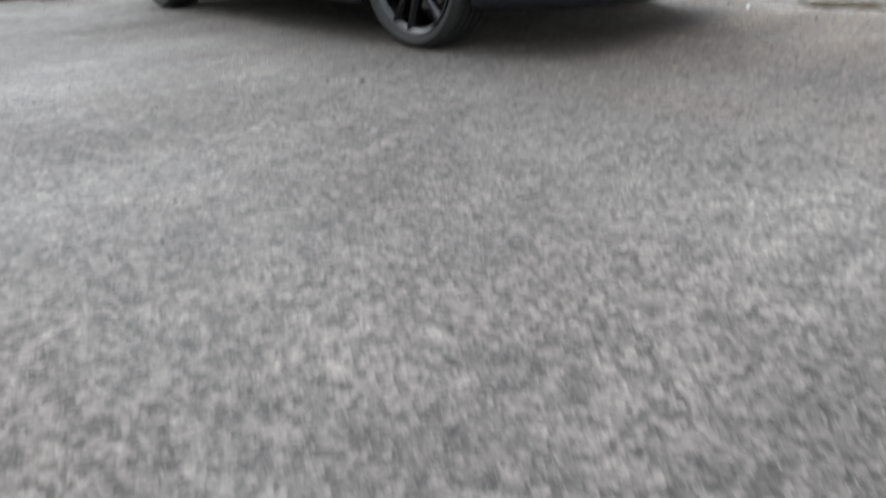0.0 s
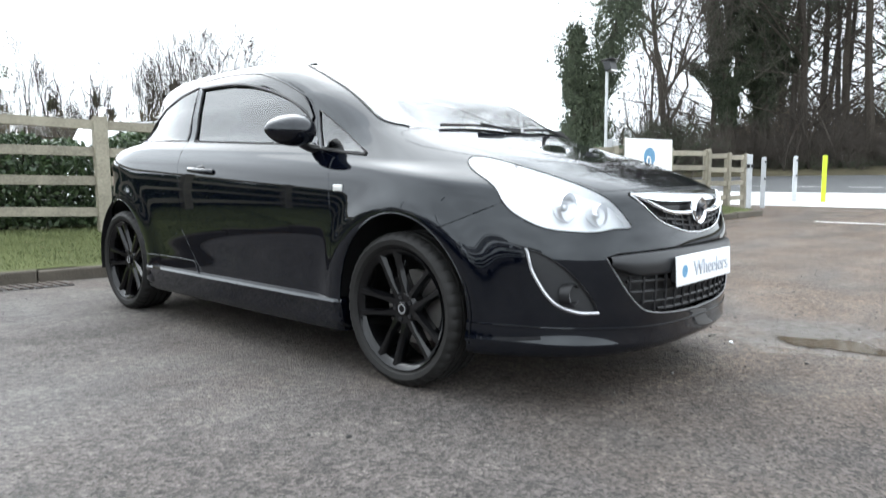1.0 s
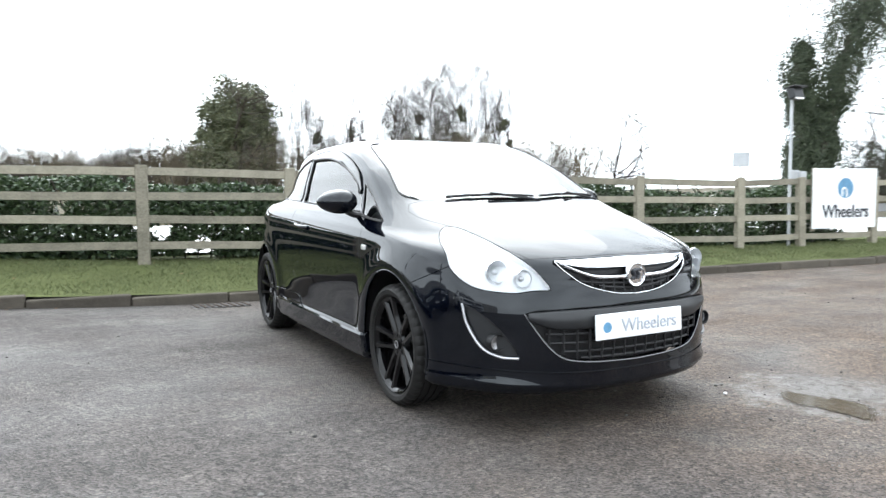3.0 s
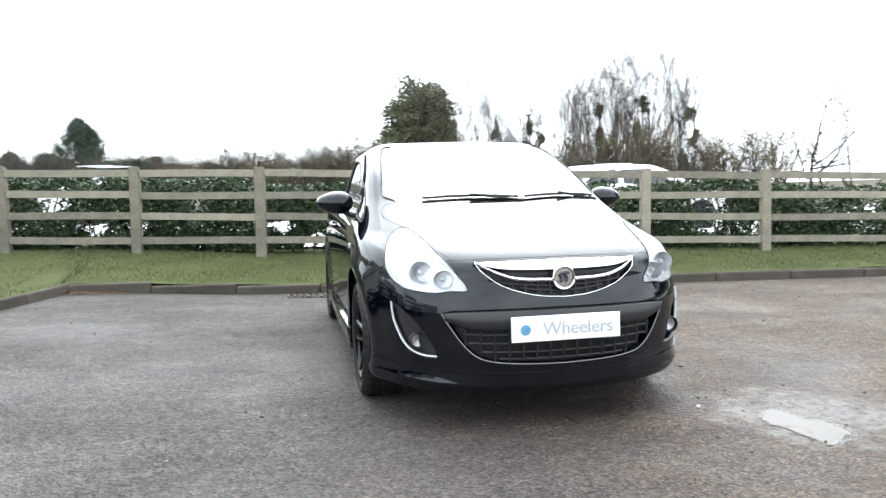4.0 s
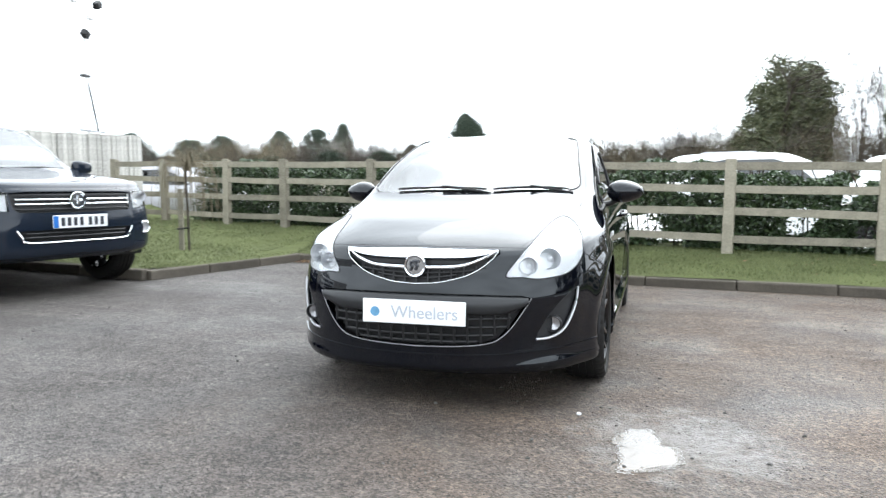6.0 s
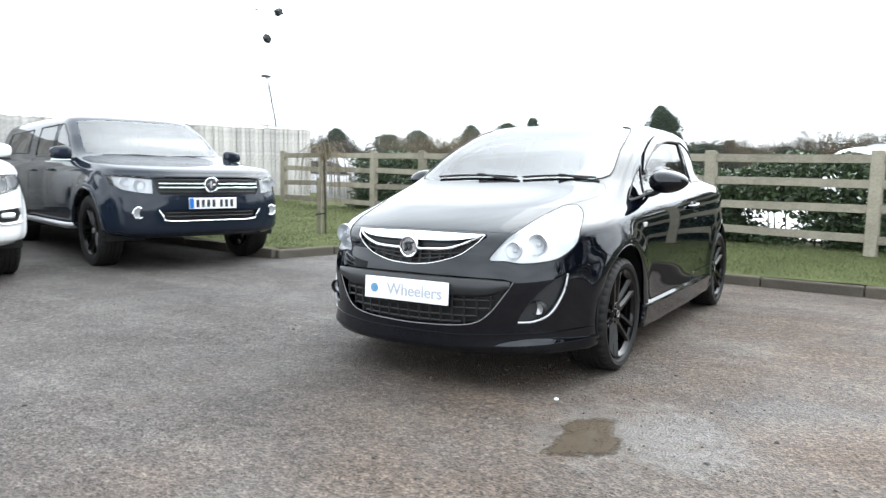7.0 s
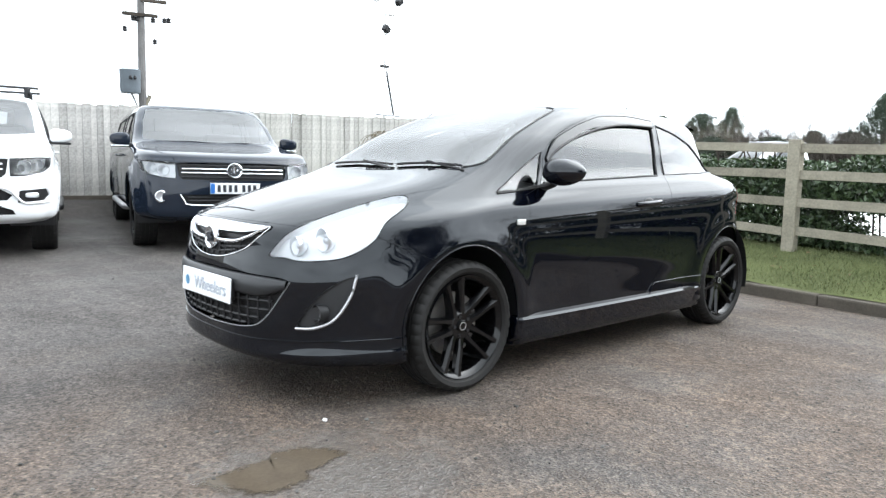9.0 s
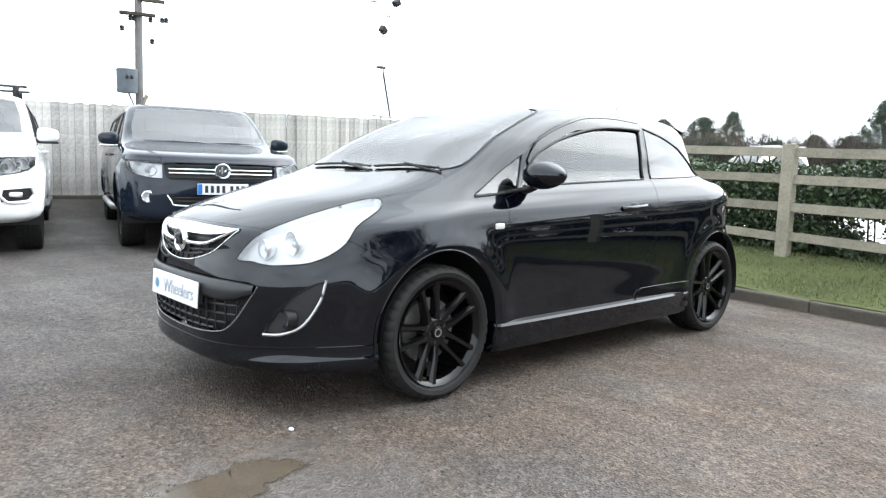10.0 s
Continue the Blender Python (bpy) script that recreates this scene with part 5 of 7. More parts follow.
# ---- fences ----
def rail_fence(name, posts, zbase, height, label, rails=(0.955, 0.70, 0.44, 0.15), ph=0.10, fw=0.13):
    """Posts with four rails let into them."""
    f = thing(name, label, "fence", kind="structure")
    for k, (x, y) in enumerate(posts):
        zb = zbase(x, y)
        bm = bmesh.new()
        box(bm, (fw * random.uniform(0.94, 1.06), ph, height + 0.35), (0, 0, height / 2 - 0.15), bevel=0.008)
        for q in bm.verts:
            if q.co.z > height * 0.9:
                q.co.z += 0.012 * (1 if q.co.y < 0 else -1)
        ob = part("post", bm, WOOD, f)
        nx = posts[min(k + 1, len(posts) - 1)]
        pv = posts[max(k - 1, 0)]
        ob.matrix_local = pose(x, y, zb, random.uniform(-1, 1), random.uniform(-1, 1), math.degrees(math.atan2(nx[1] - pv[1], nx[0] - pv[0])) + random.uniform(-3, 3))
    for (x0, y0), (x1, y1) in zip(posts, posts[1:]):
        z0, z1 = zbase(x0, y0), zbase(x1, y1)
        for r in rails:
            a = Vector((x0, y0, z0 + r * height + random.uniform(-0.01, 0.01)))
            b = Vector((x1, y1, z1 + r * height + random.uniform(-0.01, 0.01)))
            d = b - a
            bm = bmesh.new()
            n = 6
            secs = []
            for k in range(n + 1):
                t = k / n
                w = 0.006 * math.sin(t * 3.1 + x0 * 5 + r * 9)
                secs.append([bm.verts.new((t * d.length - d.length / 2, yy + w, zz + w)) for yy, zz in ((-0.02, -0.043), (0.02, -0.046), (0.02, 0.043), (-0.02, 0.047))])
            for P, Q in zip(secs, secs[1:]):
                for k in range(4):
                    bm.faces.new((P[k], P[(k + 1) % 4], Q[(k + 1) % 4], Q[k]))
            bm.faces.new(secs[0][::-1])
            bm.faces.new(secs[-1])
            ob = part("rail", bm, WOOD, f)
            ob.matrix_local = Matrix.Translation((a + b) / 2) @ pose(0, 0, 0, 0, -math.degrees(math.atan2(d.z, math.hypot(d.x, d.y))), math.degrees(math.atan2(d.y, d.x)))
    return f


def along(s):
    return (0.19 + s * math.cos(-0.173), 5.278 + s * math.sin(-0.173))


def base_z(x, y):
    s = (x - 0.19) / math.cos(0.173)
    return 0.335 - 0.0205 * s if s < 6 else 0.21


def board_fence():
    """Close boards on rails, with a gravel board at the foot."""
    f = thing("board_fence", "tall fence of bleached grey upright boards", "fence", kind="structure")
    p0, p1 = Vector((-9.95, -7.0, 0)), Vector((-9.0, 8.05, 0))
    d = p1 - p0
    n = 138
    step = d.length / n
    rz = math.degrees(math.atan2(d.y, d.x))
    meshes = []
    for k in range(4):
        bm = bmesh.new()
        box(bm, (step * 1.22, 0.016, 1.74), (0, 0, 0.87), bevel=0.003)
        for q in bm.verts:
            q.co.x += 0.004 * math.sin(q.co.z * 3 + k)
            if q.co.z > 1.6:
                q.co.z += (0.012 * q.co.x / step) * (-1) ** k
        me = bpy.data.meshes.new("board")
        bm.to_mesh(me)
        bm.free()
        me.materials.append(BOARD)
        meshes.append(me)
    for i in range(n):
        a = p0 + d * ((i + 0.5) / n)
        ob = new("board", meshes[random.randrange(4)])
        ob.parent = f
        zt = 0.19 + 0.024 * max(0.0, a.y)
        ob.matrix_local = pose(a.x, a.y, zt + random.uniform(-0.012, 0.012), random.uniform(-0.6, 0.6), random.uniform(-0.5, 0.5), rz + 4 + random.uniform(-1.5, 1.5))
    bm = bmesh.new()
    box(bm, (d.length, 0.04, 0.20), (0, 0, 0.10), bevel=0.01)
    part("gravel_board", bm, KERB, f).matrix_local = pose(*((p0 + p1) / 2 + Vector((0.03, 0, 0.27))), 0, 0, rz)
    for z in (0.55, 1.15, 1.75):
        bm = bmesh.new()
        box(bm, (d.length, 0.05, 0.08), (0, 0, 0), bevel=0.005)
        part("rail", bm, WOOD, f).matrix_local = pose(*((p0 + p1) / 2 + Vector((-0.05, 0, z))), 0, 0, rz)
    return f


# ---- planting ----
def leaves_mesh(name, pts, size, rng, material, squash=1.0):
    """One small folded leaf for each point."""
    n = len(pts)
    a = rng.normal(size=(n, 3))
    a /= np.linalg.norm(a, axis=1, keepdims=True)
    b = np.cross(a, rng.normal(size=(n, 3)))
    b /= np.linalg.norm(b, axis=1, keepdims=True) + 1e-9
    s = size * rng.uniform(0.6, 1.3, (n, 1))
    P = np.stack([pts - a * s, pts + b * s * 0.45, pts + a * s, pts - b * s * 0.45], 1).reshape(-1, 3)
    F = np.arange(4 * n).reshape(-1, 4)
    me = bpy.data.meshes.new(name)
    me.from_pydata(P.tolist(), [], F.tolist())
    me.materials.append(material)
    return me


def hedge(name, pts, zfun, h, depth, count, leaf, rng, label, material, core=True):
    """A loose evergreen hedge along a line: a dark broken core and many leaves."""
    P = []
    pts = [np.array(p, float) for p in pts]
    seg = [np.linalg.norm(b - a) for a, b in zip(pts, pts[1:])]
    tot = sum(seg)
    for _ in range(count):
        t = rng.uniform(0, tot)
        k = 0
        while t > seg[k]:
            t -= seg[k]
            k += 1
        d = (pts[k + 1] - pts[k]) / seg[k]
        q = pts[k] + d * t
        w = noise.noise((q[0] * 0.9, q[1] * 0.9, 1.7))
        hh = h * (0.88 + 0.18 * w + 0.12 * noise.noise((q[0] * 3, q[1] * 3, 5)))
        u = rng.uniform(-1, 1)
        z = hh * rng.uniform(0.0, 1) ** 0.9 if rng.random() < 0.82 else 0.22 * rng.random()
        gap = noise.noise((q[0] * 2.2, q[1] * 2.2, z * 2.2))
        if gap < -0.25 and rng.random() < 0.93:
            continue
        o = u * depth * 0.5 * (1.0 - 0.3 * (z / hh) ** 3)
        x, y = q[0] - d[1] * o, q[1] + d[0] * o
        P.append((x, y, zfun(x, y) + z))
    th = thing(name, label, "hedge", kind="stuff")
    ob = new("leaves", leaves_mesh("leaves", np.array(P), leaf, rng, material))
    ob.parent = th
    # stems
    bm = bmesh.new()
    for _ in range(int(tot * 7)):
        t = rng.uniform(0, tot)
        k = 0
        while t > seg[k]:
            t -= seg[k]
            k += 1
        q = pts[k] + (pts[k + 1] - pts[k]) / seg[k] * t
        x, y = q[0] + rng.uniform(-0.15, 0.15), q[1] + rng.uniform(-0.2, 0.2)
        z = zfun(x, y)
        ribbon(bm, [(x, y, z - 0.05), (x + rng.uniform(-0.1, 0.1), y + rng.uniform(-0.1, 0.1), z + h * 0.45), (x + rng.uniform(-0.25, 0.25), y + rng.uniform(-0.2, 0.2), z + h * 0.9)], 0.010, 4)
    part("stems", bm, BARK, th)
    return th


def tubes(segs, name, material, sides=4):
    """Tapered twigs as one mesh, from (a, b, ra, rb)."""
    V, F = [], []
    for a, b, ra, rb in segs:
        d = b - a
        l = np.linalg.norm(d)
        if l < 1e-6:
            continue
        d = d / l
        u = np.cross(d, (0, 0, 1.0) if abs(d[2]) < 0.9 else (1.0, 0, 0))
        u /= np.linalg.norm(u)
        w = np.cross(d, u)
        k0 = len(V)
        for p, r in ((a, ra), (b, rb)):
            for k in range(sides):
                t = 2 * math.pi * k / sides
                V.append(tuple(p + r * (math.cos(t) * u + math.sin(t) * w)))
        for k in range(sides):
            F.append((k0 + k, k0 + (k + 1) % sides, k0 + sides + (k + 1) % sides, k0 + sides + k))
    me = bpy.data.meshes.new(name)
    me.from_pydata(V, [], F)
    me.materials.append(material)
    return me


def grow(rng, height, spread=0.6, levels=4, trunk_r=0.2, lean=(0, 0), upright=0.55, first=0.25, kids=(9, 6, 5, 4), wander=0.10, slim=0.62, least=0.004):
    """Limbs of a bare tree: returns the thick and the thin segments."""
    thick, thin = [], []

    def limb(p, d, length, r, level):
        n = 6 if level == 0 else 4
        pts, q, dd = [p], p, d
        for k in range(n):
            dd = dd + rng.normal(0, wander * (1 + 0.5 * level), 3)
            dd[2] += 0.06 * upright * (level > 0)
            dd /= np.linalg.norm(dd)
            q = q + dd * length / n
            pts.append(q)
        for k in range(n):
            ra, rb = r * (1 - 0.8 * k / n), r * (1 - 0.8 * (k + 1) / n)
            (thick if level < 2 else thin).append((pts[k], pts[k + 1], max(ra, least), max(rb, least * 0.75)))
        if level >= levels - 1:
            return
        for _ in range(kids[level]):
            t = rng.uniform(first if level == 0 else 0.2, 1.0)
            k = min(int(t * n), n - 1)
            a = pts[k] + (pts[k + 1] - pts[k]) * (t * n - k)
            ax = rng.normal(0, 1, 3)
            base = (pts[k + 1] - pts[k]) / np.linalg.norm(pts[k + 1] - pts[k])
            ax -= base * (ax @ base)
            ax /= np.linalg.norm(ax)
            nd = base * upright + ax * spread * rng.uniform(0.7, 1.3)
            nd /= np.linalg.norm(nd)
            limb(a, nd, length * (0.62 - 0.25 * t if level == 0 else 0.55) * rng.uniform(0.7, 1.2), r * (1 - 0.75 * t) * slim, level + 1)

    d0 = np.array((lean[0], lean[1], 1.0))
    limb(np.zeros(3), d0 / np.linalg.norm(d0), height, trunk_r, 0)
    return thick, thin


TREES = {}


def tree(name, kind, at, scale, label, group="", turn=0.0):
    """A tree from a few grown shapes; repeats share their meshes."""
    th = thing(name, label, "tree", pose(*at, 0, 0, turn), group)
    for nm, me in TREES[kind]:
        ob = new(nm, me)
        ob.parent = th
        ob.scale = (scale,) * 3 if not isinstance(scale, tuple) else scale
    return th


def crown_leaves(rng, segs, count, radius, size, material, low=0.0, name="crown"):
    """Leaves in clumps round limbs."""
    S = [s for s in segs if s[0][2] > low]
    w = np.array([np.linalg.norm(s[1] - s[0]) for s in S])
    idx = rng.choice(len(S), count // 12, p=w / w.sum())
    P = []
    for k in idx:
        a, b = S[k][0], S[k][1]
        c = a + (b - a) * rng.random() + rng.normal(0, radius, 3)
        P.append(c + rng.normal(0, radius * 0.35, (12, 3)))
    return leaves_mesh(name, np.concatenate(P), size, rng, material)


def lobed_crown(rng, lobes, count, each, size, material, gap=-0.25, knot=0.16, freq=0.8):
    """Leaf clumps over a union of lumpy ellipsoids (centre, radii), with hollows between them."""
    weight = np.array([l[3] * l[4] for l in lobes])
    clumps = []
    while len(clumps) < count:
        x, y, z, rx, rz = lobes[rng.choice(len(lobes), p=weight / weight.sum())]
        v = rng.normal(size=3)
        v /= np.linalg.norm(v)
        lump = 1 + 0.45 * noise.noise(v * 2.1 + Vector((x, y, z))) + 0.22 * noise.noise(v * 5.3 + Vector((z, x, y)))
        c = np.array((x, y, z)) + v * (rx, rx, rz) * rng.uniform(0.45, 1.0) ** 0.5 * lump
        if c[2] > 0.1 and noise.noise(c * freq) > gap:
            clumps.append(c + rng.normal(0, knot, (each, 3)))
    return leaves_mesh("crown", np.concatenate(clumps), size, rng, material)


def make_trees():
    for k in range(3):
        rng = np.random.default_rng(20 + k)
        a, b = grow(rng, 9.0, 0.40, 4, 0.085, upright=1.0, first=0.10, kids=(16, 7, 4, 3), wander=0.06, slim=0.46, least=0.0072)
        TREES["slim%d" % k] = [("trunk", tubes(a, "trunk", BARK, 5)), ("crown", tubes(b, "crown", TWIG, 3))]
    for k in range(2):
        rng = np.random.default_rng(40 + k)
        a, b = grow(rng, 10.0, 0.75, 5, 0.17, upright=0.55, first=0.15, kids=(13, 7, 5, 3), wander=0.14)
        TREES["broad%d" % k] = [("trunk", tubes(a, "trunk", BARK, 6)), ("crown", tubes(b, "crown", TWIG, 3))]
    # straight woodland stems, bare low down, with thin crooked branches
    for k in range(3):
        rng = np.random.default_rng(50 + k)
        a, b = grow(rng, 18.0, 0.85, 4, 0.19, upright=0.35, first=0.12, kids=(22, 6, 4, 3), wander=0.05, slim=0.30, least=0.006)
        TREES["tall%d" % k] = [("trunk", tubes(a, "trunk", BARK, 7)), ("crown", tubes(b, "crown", TWIG, 3))]
    # a pine: bare stem with dark tufts high up
    rng = np.random.default_rng(57)
    a, b = grow(rng, 16.0, 0.9, 3, 0.20, upright=0.25, first=0.35, kids=(22, 5, 3), wander=0.05, slim=0.33, least=0.010)
    TREES["pine"] = [("trunk", tubes(a + b, "trunk", BARK, 6)), ("crown", crown_leaves(rng, [q for q in b if q[0][2] > 7.0], 30000, 0.22, 0.06, IVY, 7.0))]
    # two ivy-clad stems leaning apart
    rng = np.random.default_rng(60)
    side = np.array((0.53, -0.85, 0))
    stems = ((((-0.15, 0.0, 0.40), (0.15, 1.3, 0.52), (0.28, 2.3, 0.36), (0.48, 3.0, 0.68), (0.70, 3.8, 0.92), (0.95, 4.4, 0.85), (1.20, 4.9, 0.62), (1.40, 5.4, 0.30))), (((-0.40, 0.0, 0.38), (-0.50, 1.2, 0.62), (-0.42, 2.4, 0.44), (-0.62, 3.3, 0.56), (-0.55, 3.9, 0.25))))
    clumps, wood = [], []
    for st in stems:
        zs = [q[1] for q in st]
        for _ in range(4600):
            z = rng.uniform(0, zs[-1])
            o, r = np.interp(z, zs, [q[0] for q in st]), np.interp(z, zs, [q[2] for q in st])
            v = rng.normal(size=3)
            v *= r * rng.uniform(0.5, 1.12) / np.linalg.norm(v)
            lump = 1 + 0.9 * noise.noise((v[0] * 2.2 + z, v[1] * 2.2, z * 1.7)) + 0.4 * noise.noise((v[0] * 6, v[1] * 6, z * 5))
            c = side * o + v * lump * (1, 1, 0.8) + (0, 0, z)
            if c[2] > 0.05 and noise.noise(c * 1.9) > -0.26:
                clumps.append(c + rng.normal(0, 0.07, (14, 3)))
        bend = [side * q[0] + np.array((0, 0, q[1])) for q in st]
        wood += [(bend[k], bend[k + 1], 0.20 - 0.025 * k, 0.175 - 0.025 * k) for k in range(len(bend) - 1)]
    TREES["ivy_column"] = [("trunk", tubes(wood, "trunk", BARK, 7)), ("crown", leaves_mesh("crown", np.concatenate(clumps), 0.036, rng, IVY))]
    # broad bare tree rising out of a dark thicket
    rng = np.random.default_rng(64)
    a, b = grow(rng, 9.0, 0.72, 5, 0.17, upright=0.75, first=0.10, kids=(16, 8, 6, 4), wander=0.12, slim=0.55, least=0.007)
    low = []
    for _ in range(16):
        p = np.array((rng.normal(0, 0.8), rng.normal(0, 1.0), 0))
        c, d = grow(rng, rng.uniform(2.0, 3.8), 0.5, 3, 0.03, upright=0.9, first=0.05, kids=(14, 8, 4), least=0.006)
        low += [(q[0] + p, q[1] + p, q[2], q[3]) for q in c + d]
    TREES["bare_up"] = [("trunk", tubes(a, "trunk", BARK, 6)), ("crown", tubes(b, "crown", TWIG, 3)), ("undergrowth", tubes(low, "undergrowth", TWIG, 3)), ("ivy", crown_leaves(rng, [q for q in low if q[0][2] < 2.4], 15000, 0.13, 0.035, IVY, 0.0, "ivy"))]
    # dense thicket
    rng = np.random.default_rng(90)
    low = []
    for _ in range(24):
        p = np.array((rng.normal(0, 1.3), rng.normal(0, 1.3), 0))
        c, d = grow(rng, rng.uniform(1.6, 4.2), 0.55, 3, 0.03, upright=0.8, first=0.05, kids=(14, 8, 4))
        low += [(q[0] + p, q[1] + p, max(q[2], 0.009), max(q[3], 0.007)) for q in c + d]
    TREES["thicket0"] = [("crown", tubes(low, "crown", TWIG, 3)), ("ivy", crown_leaves(rng, [q for q in low if q[0][2] < 1.6], 7000, 0.22, 0.045, IVY, 0.0, "ivy"))]
    # tall stems in a sleeve of ivy with bare tops
    for k in range(2):
        rng = np.random.default_rng(61 + 4 * k)
        a, b = grow(rng, 17.0, 0.55, 4, 0.20, upright=0.8, first=0.2, kids=(16, 6, 4), wander=0.05, slim=0.32, least=0.008)
        close = [q for q in a if math.hypot(q[0][0], q[0][1]) < 0.9 and q[0][2] < 11 + 2 * k]
        TREES["ivy_tall%d" % k] = [("trunk", tubes(a + b, "trunk", BARK, 6)), ("crown", crown_leaves(rng, close, 42000, 0.17, 0.05, IVY, 0.0))]
    rng = np.random.default_rng(66)
    a, b = grow(rng, 9.0, 0.45, 4, 0.12, upright=0.85, first=0.1, kids=(14, 6, 4), slim=0.4, least=0.006)
    TREES["ivy_slim"] = [("trunk", tubes(a, "trunk", BARK, 5)), ("bare_top", tubes(b, "bare_top", TWIG, 3)), ("crown", crown_leaves(rng, [q for q in a if math.hypot(q[0][0], q[0][1]) < 0.35 and q[0][2] < 6.5], 11000, 0.16, 0.07, IVY_PALE, 0.0))]
    # a whole crown of ivy, leaning lobes and a bare fringe
    rng = np.random.default_rng(62)
    a, b = grow(rng, 9.4, 0.8, 4, 0.30, upright=0.6, first=0.15, kids=(14, 7, 5, 3), slim=0.5, least=0.010)
    crown = lobed_crown(rng, ((0.3, 0, 7.6, 2.7, 2.3), (0.3, 0.2, 5.6, 2.9, 2.4), (1.6, -0.4, 5.2, 1.5, 2.2), (-1.9, 0.3, 4.2, 1.7, 1.5), (-0.2, 0, 3.0, 2.9, 2.0), (1.5, 0.4, 2.6, 2.2, 1.6)), 5200, 14, 0.12, IVY_PALE, -0.22, 0.22, 0.75)
    TREES["ivy_round"] = [("trunk", tubes(a, "trunk", BARK, 6)), ("bare_top", tubes(b, "bare_top", TWIG, 3)), ("crown", crown)]
    for k in range(3):
        rng = np.random.default_rng(70 + k)
        # ragged evergreen of pointed, upswept boughs
        clumps = []
        while len(clumps) < 3400:
            z = 0.2 + 6.0 * rng.random()
            t, far = rng.uniform(0, 6.28), rng.uniform(0.3, 1.0) ** 0.6
            lump = 1 + 0.75 * noise.noise((math.cos(t) * 1.6 + 7 * k, math.sin(t) * 1.6, z * 0.8)) + 0.6 * noise.noise((math.cos(t) * 3.5, math.sin(t) * 3.5 + 5 * k, z * 2.4))
            r = 1.75 * max(0.0, 1 - (max(z - 1.2, 0) / 5.1) ** (2.6 + 0.9 * k)) ** 0.7 * far * lump
            c = np.array((r * math.cos(t), r * math.sin(t), z + 0.28 * r * far))
            if noise.noise(c * 1.7 + 3 * k) > -0.24:
                clumps.append(c + rng.normal(0, 1, (13, 3)) * (0.085, 0.085, 0.16))
        wood = [(np.zeros(3), np.array((0, 0, 5.6)), 0.16, 0.03)]
        TREES["conifer%d" % k] = [("trunk", tubes(wood, "trunk", BARK, 6)), ("crown", leaves_mesh("crown", np.concatenate(clumps), 0.06, rng, CONIFER))]
    for k in range(2):
        rng = np.random.default_rng(80 + k)
        segs = []
        for _ in range(14):
            p = np.array((rng.normal(0, 1.2), rng.normal(0, 0.9), 0))
            a, b = grow(rng, rng.uniform(2.2, 3.6), 0.6, 3, 0.05, upright=0.8, first=0.05, kids=(12, 7, 4), least=0.007)
            segs += [(q[0] + p, q[1] + p, q[2], q[3]) for q in a + b]
        TREES["scrub%d" % k] = [("crown", tubes(segs, "crown", TWIG_PALE if k else TWIG, 3))]


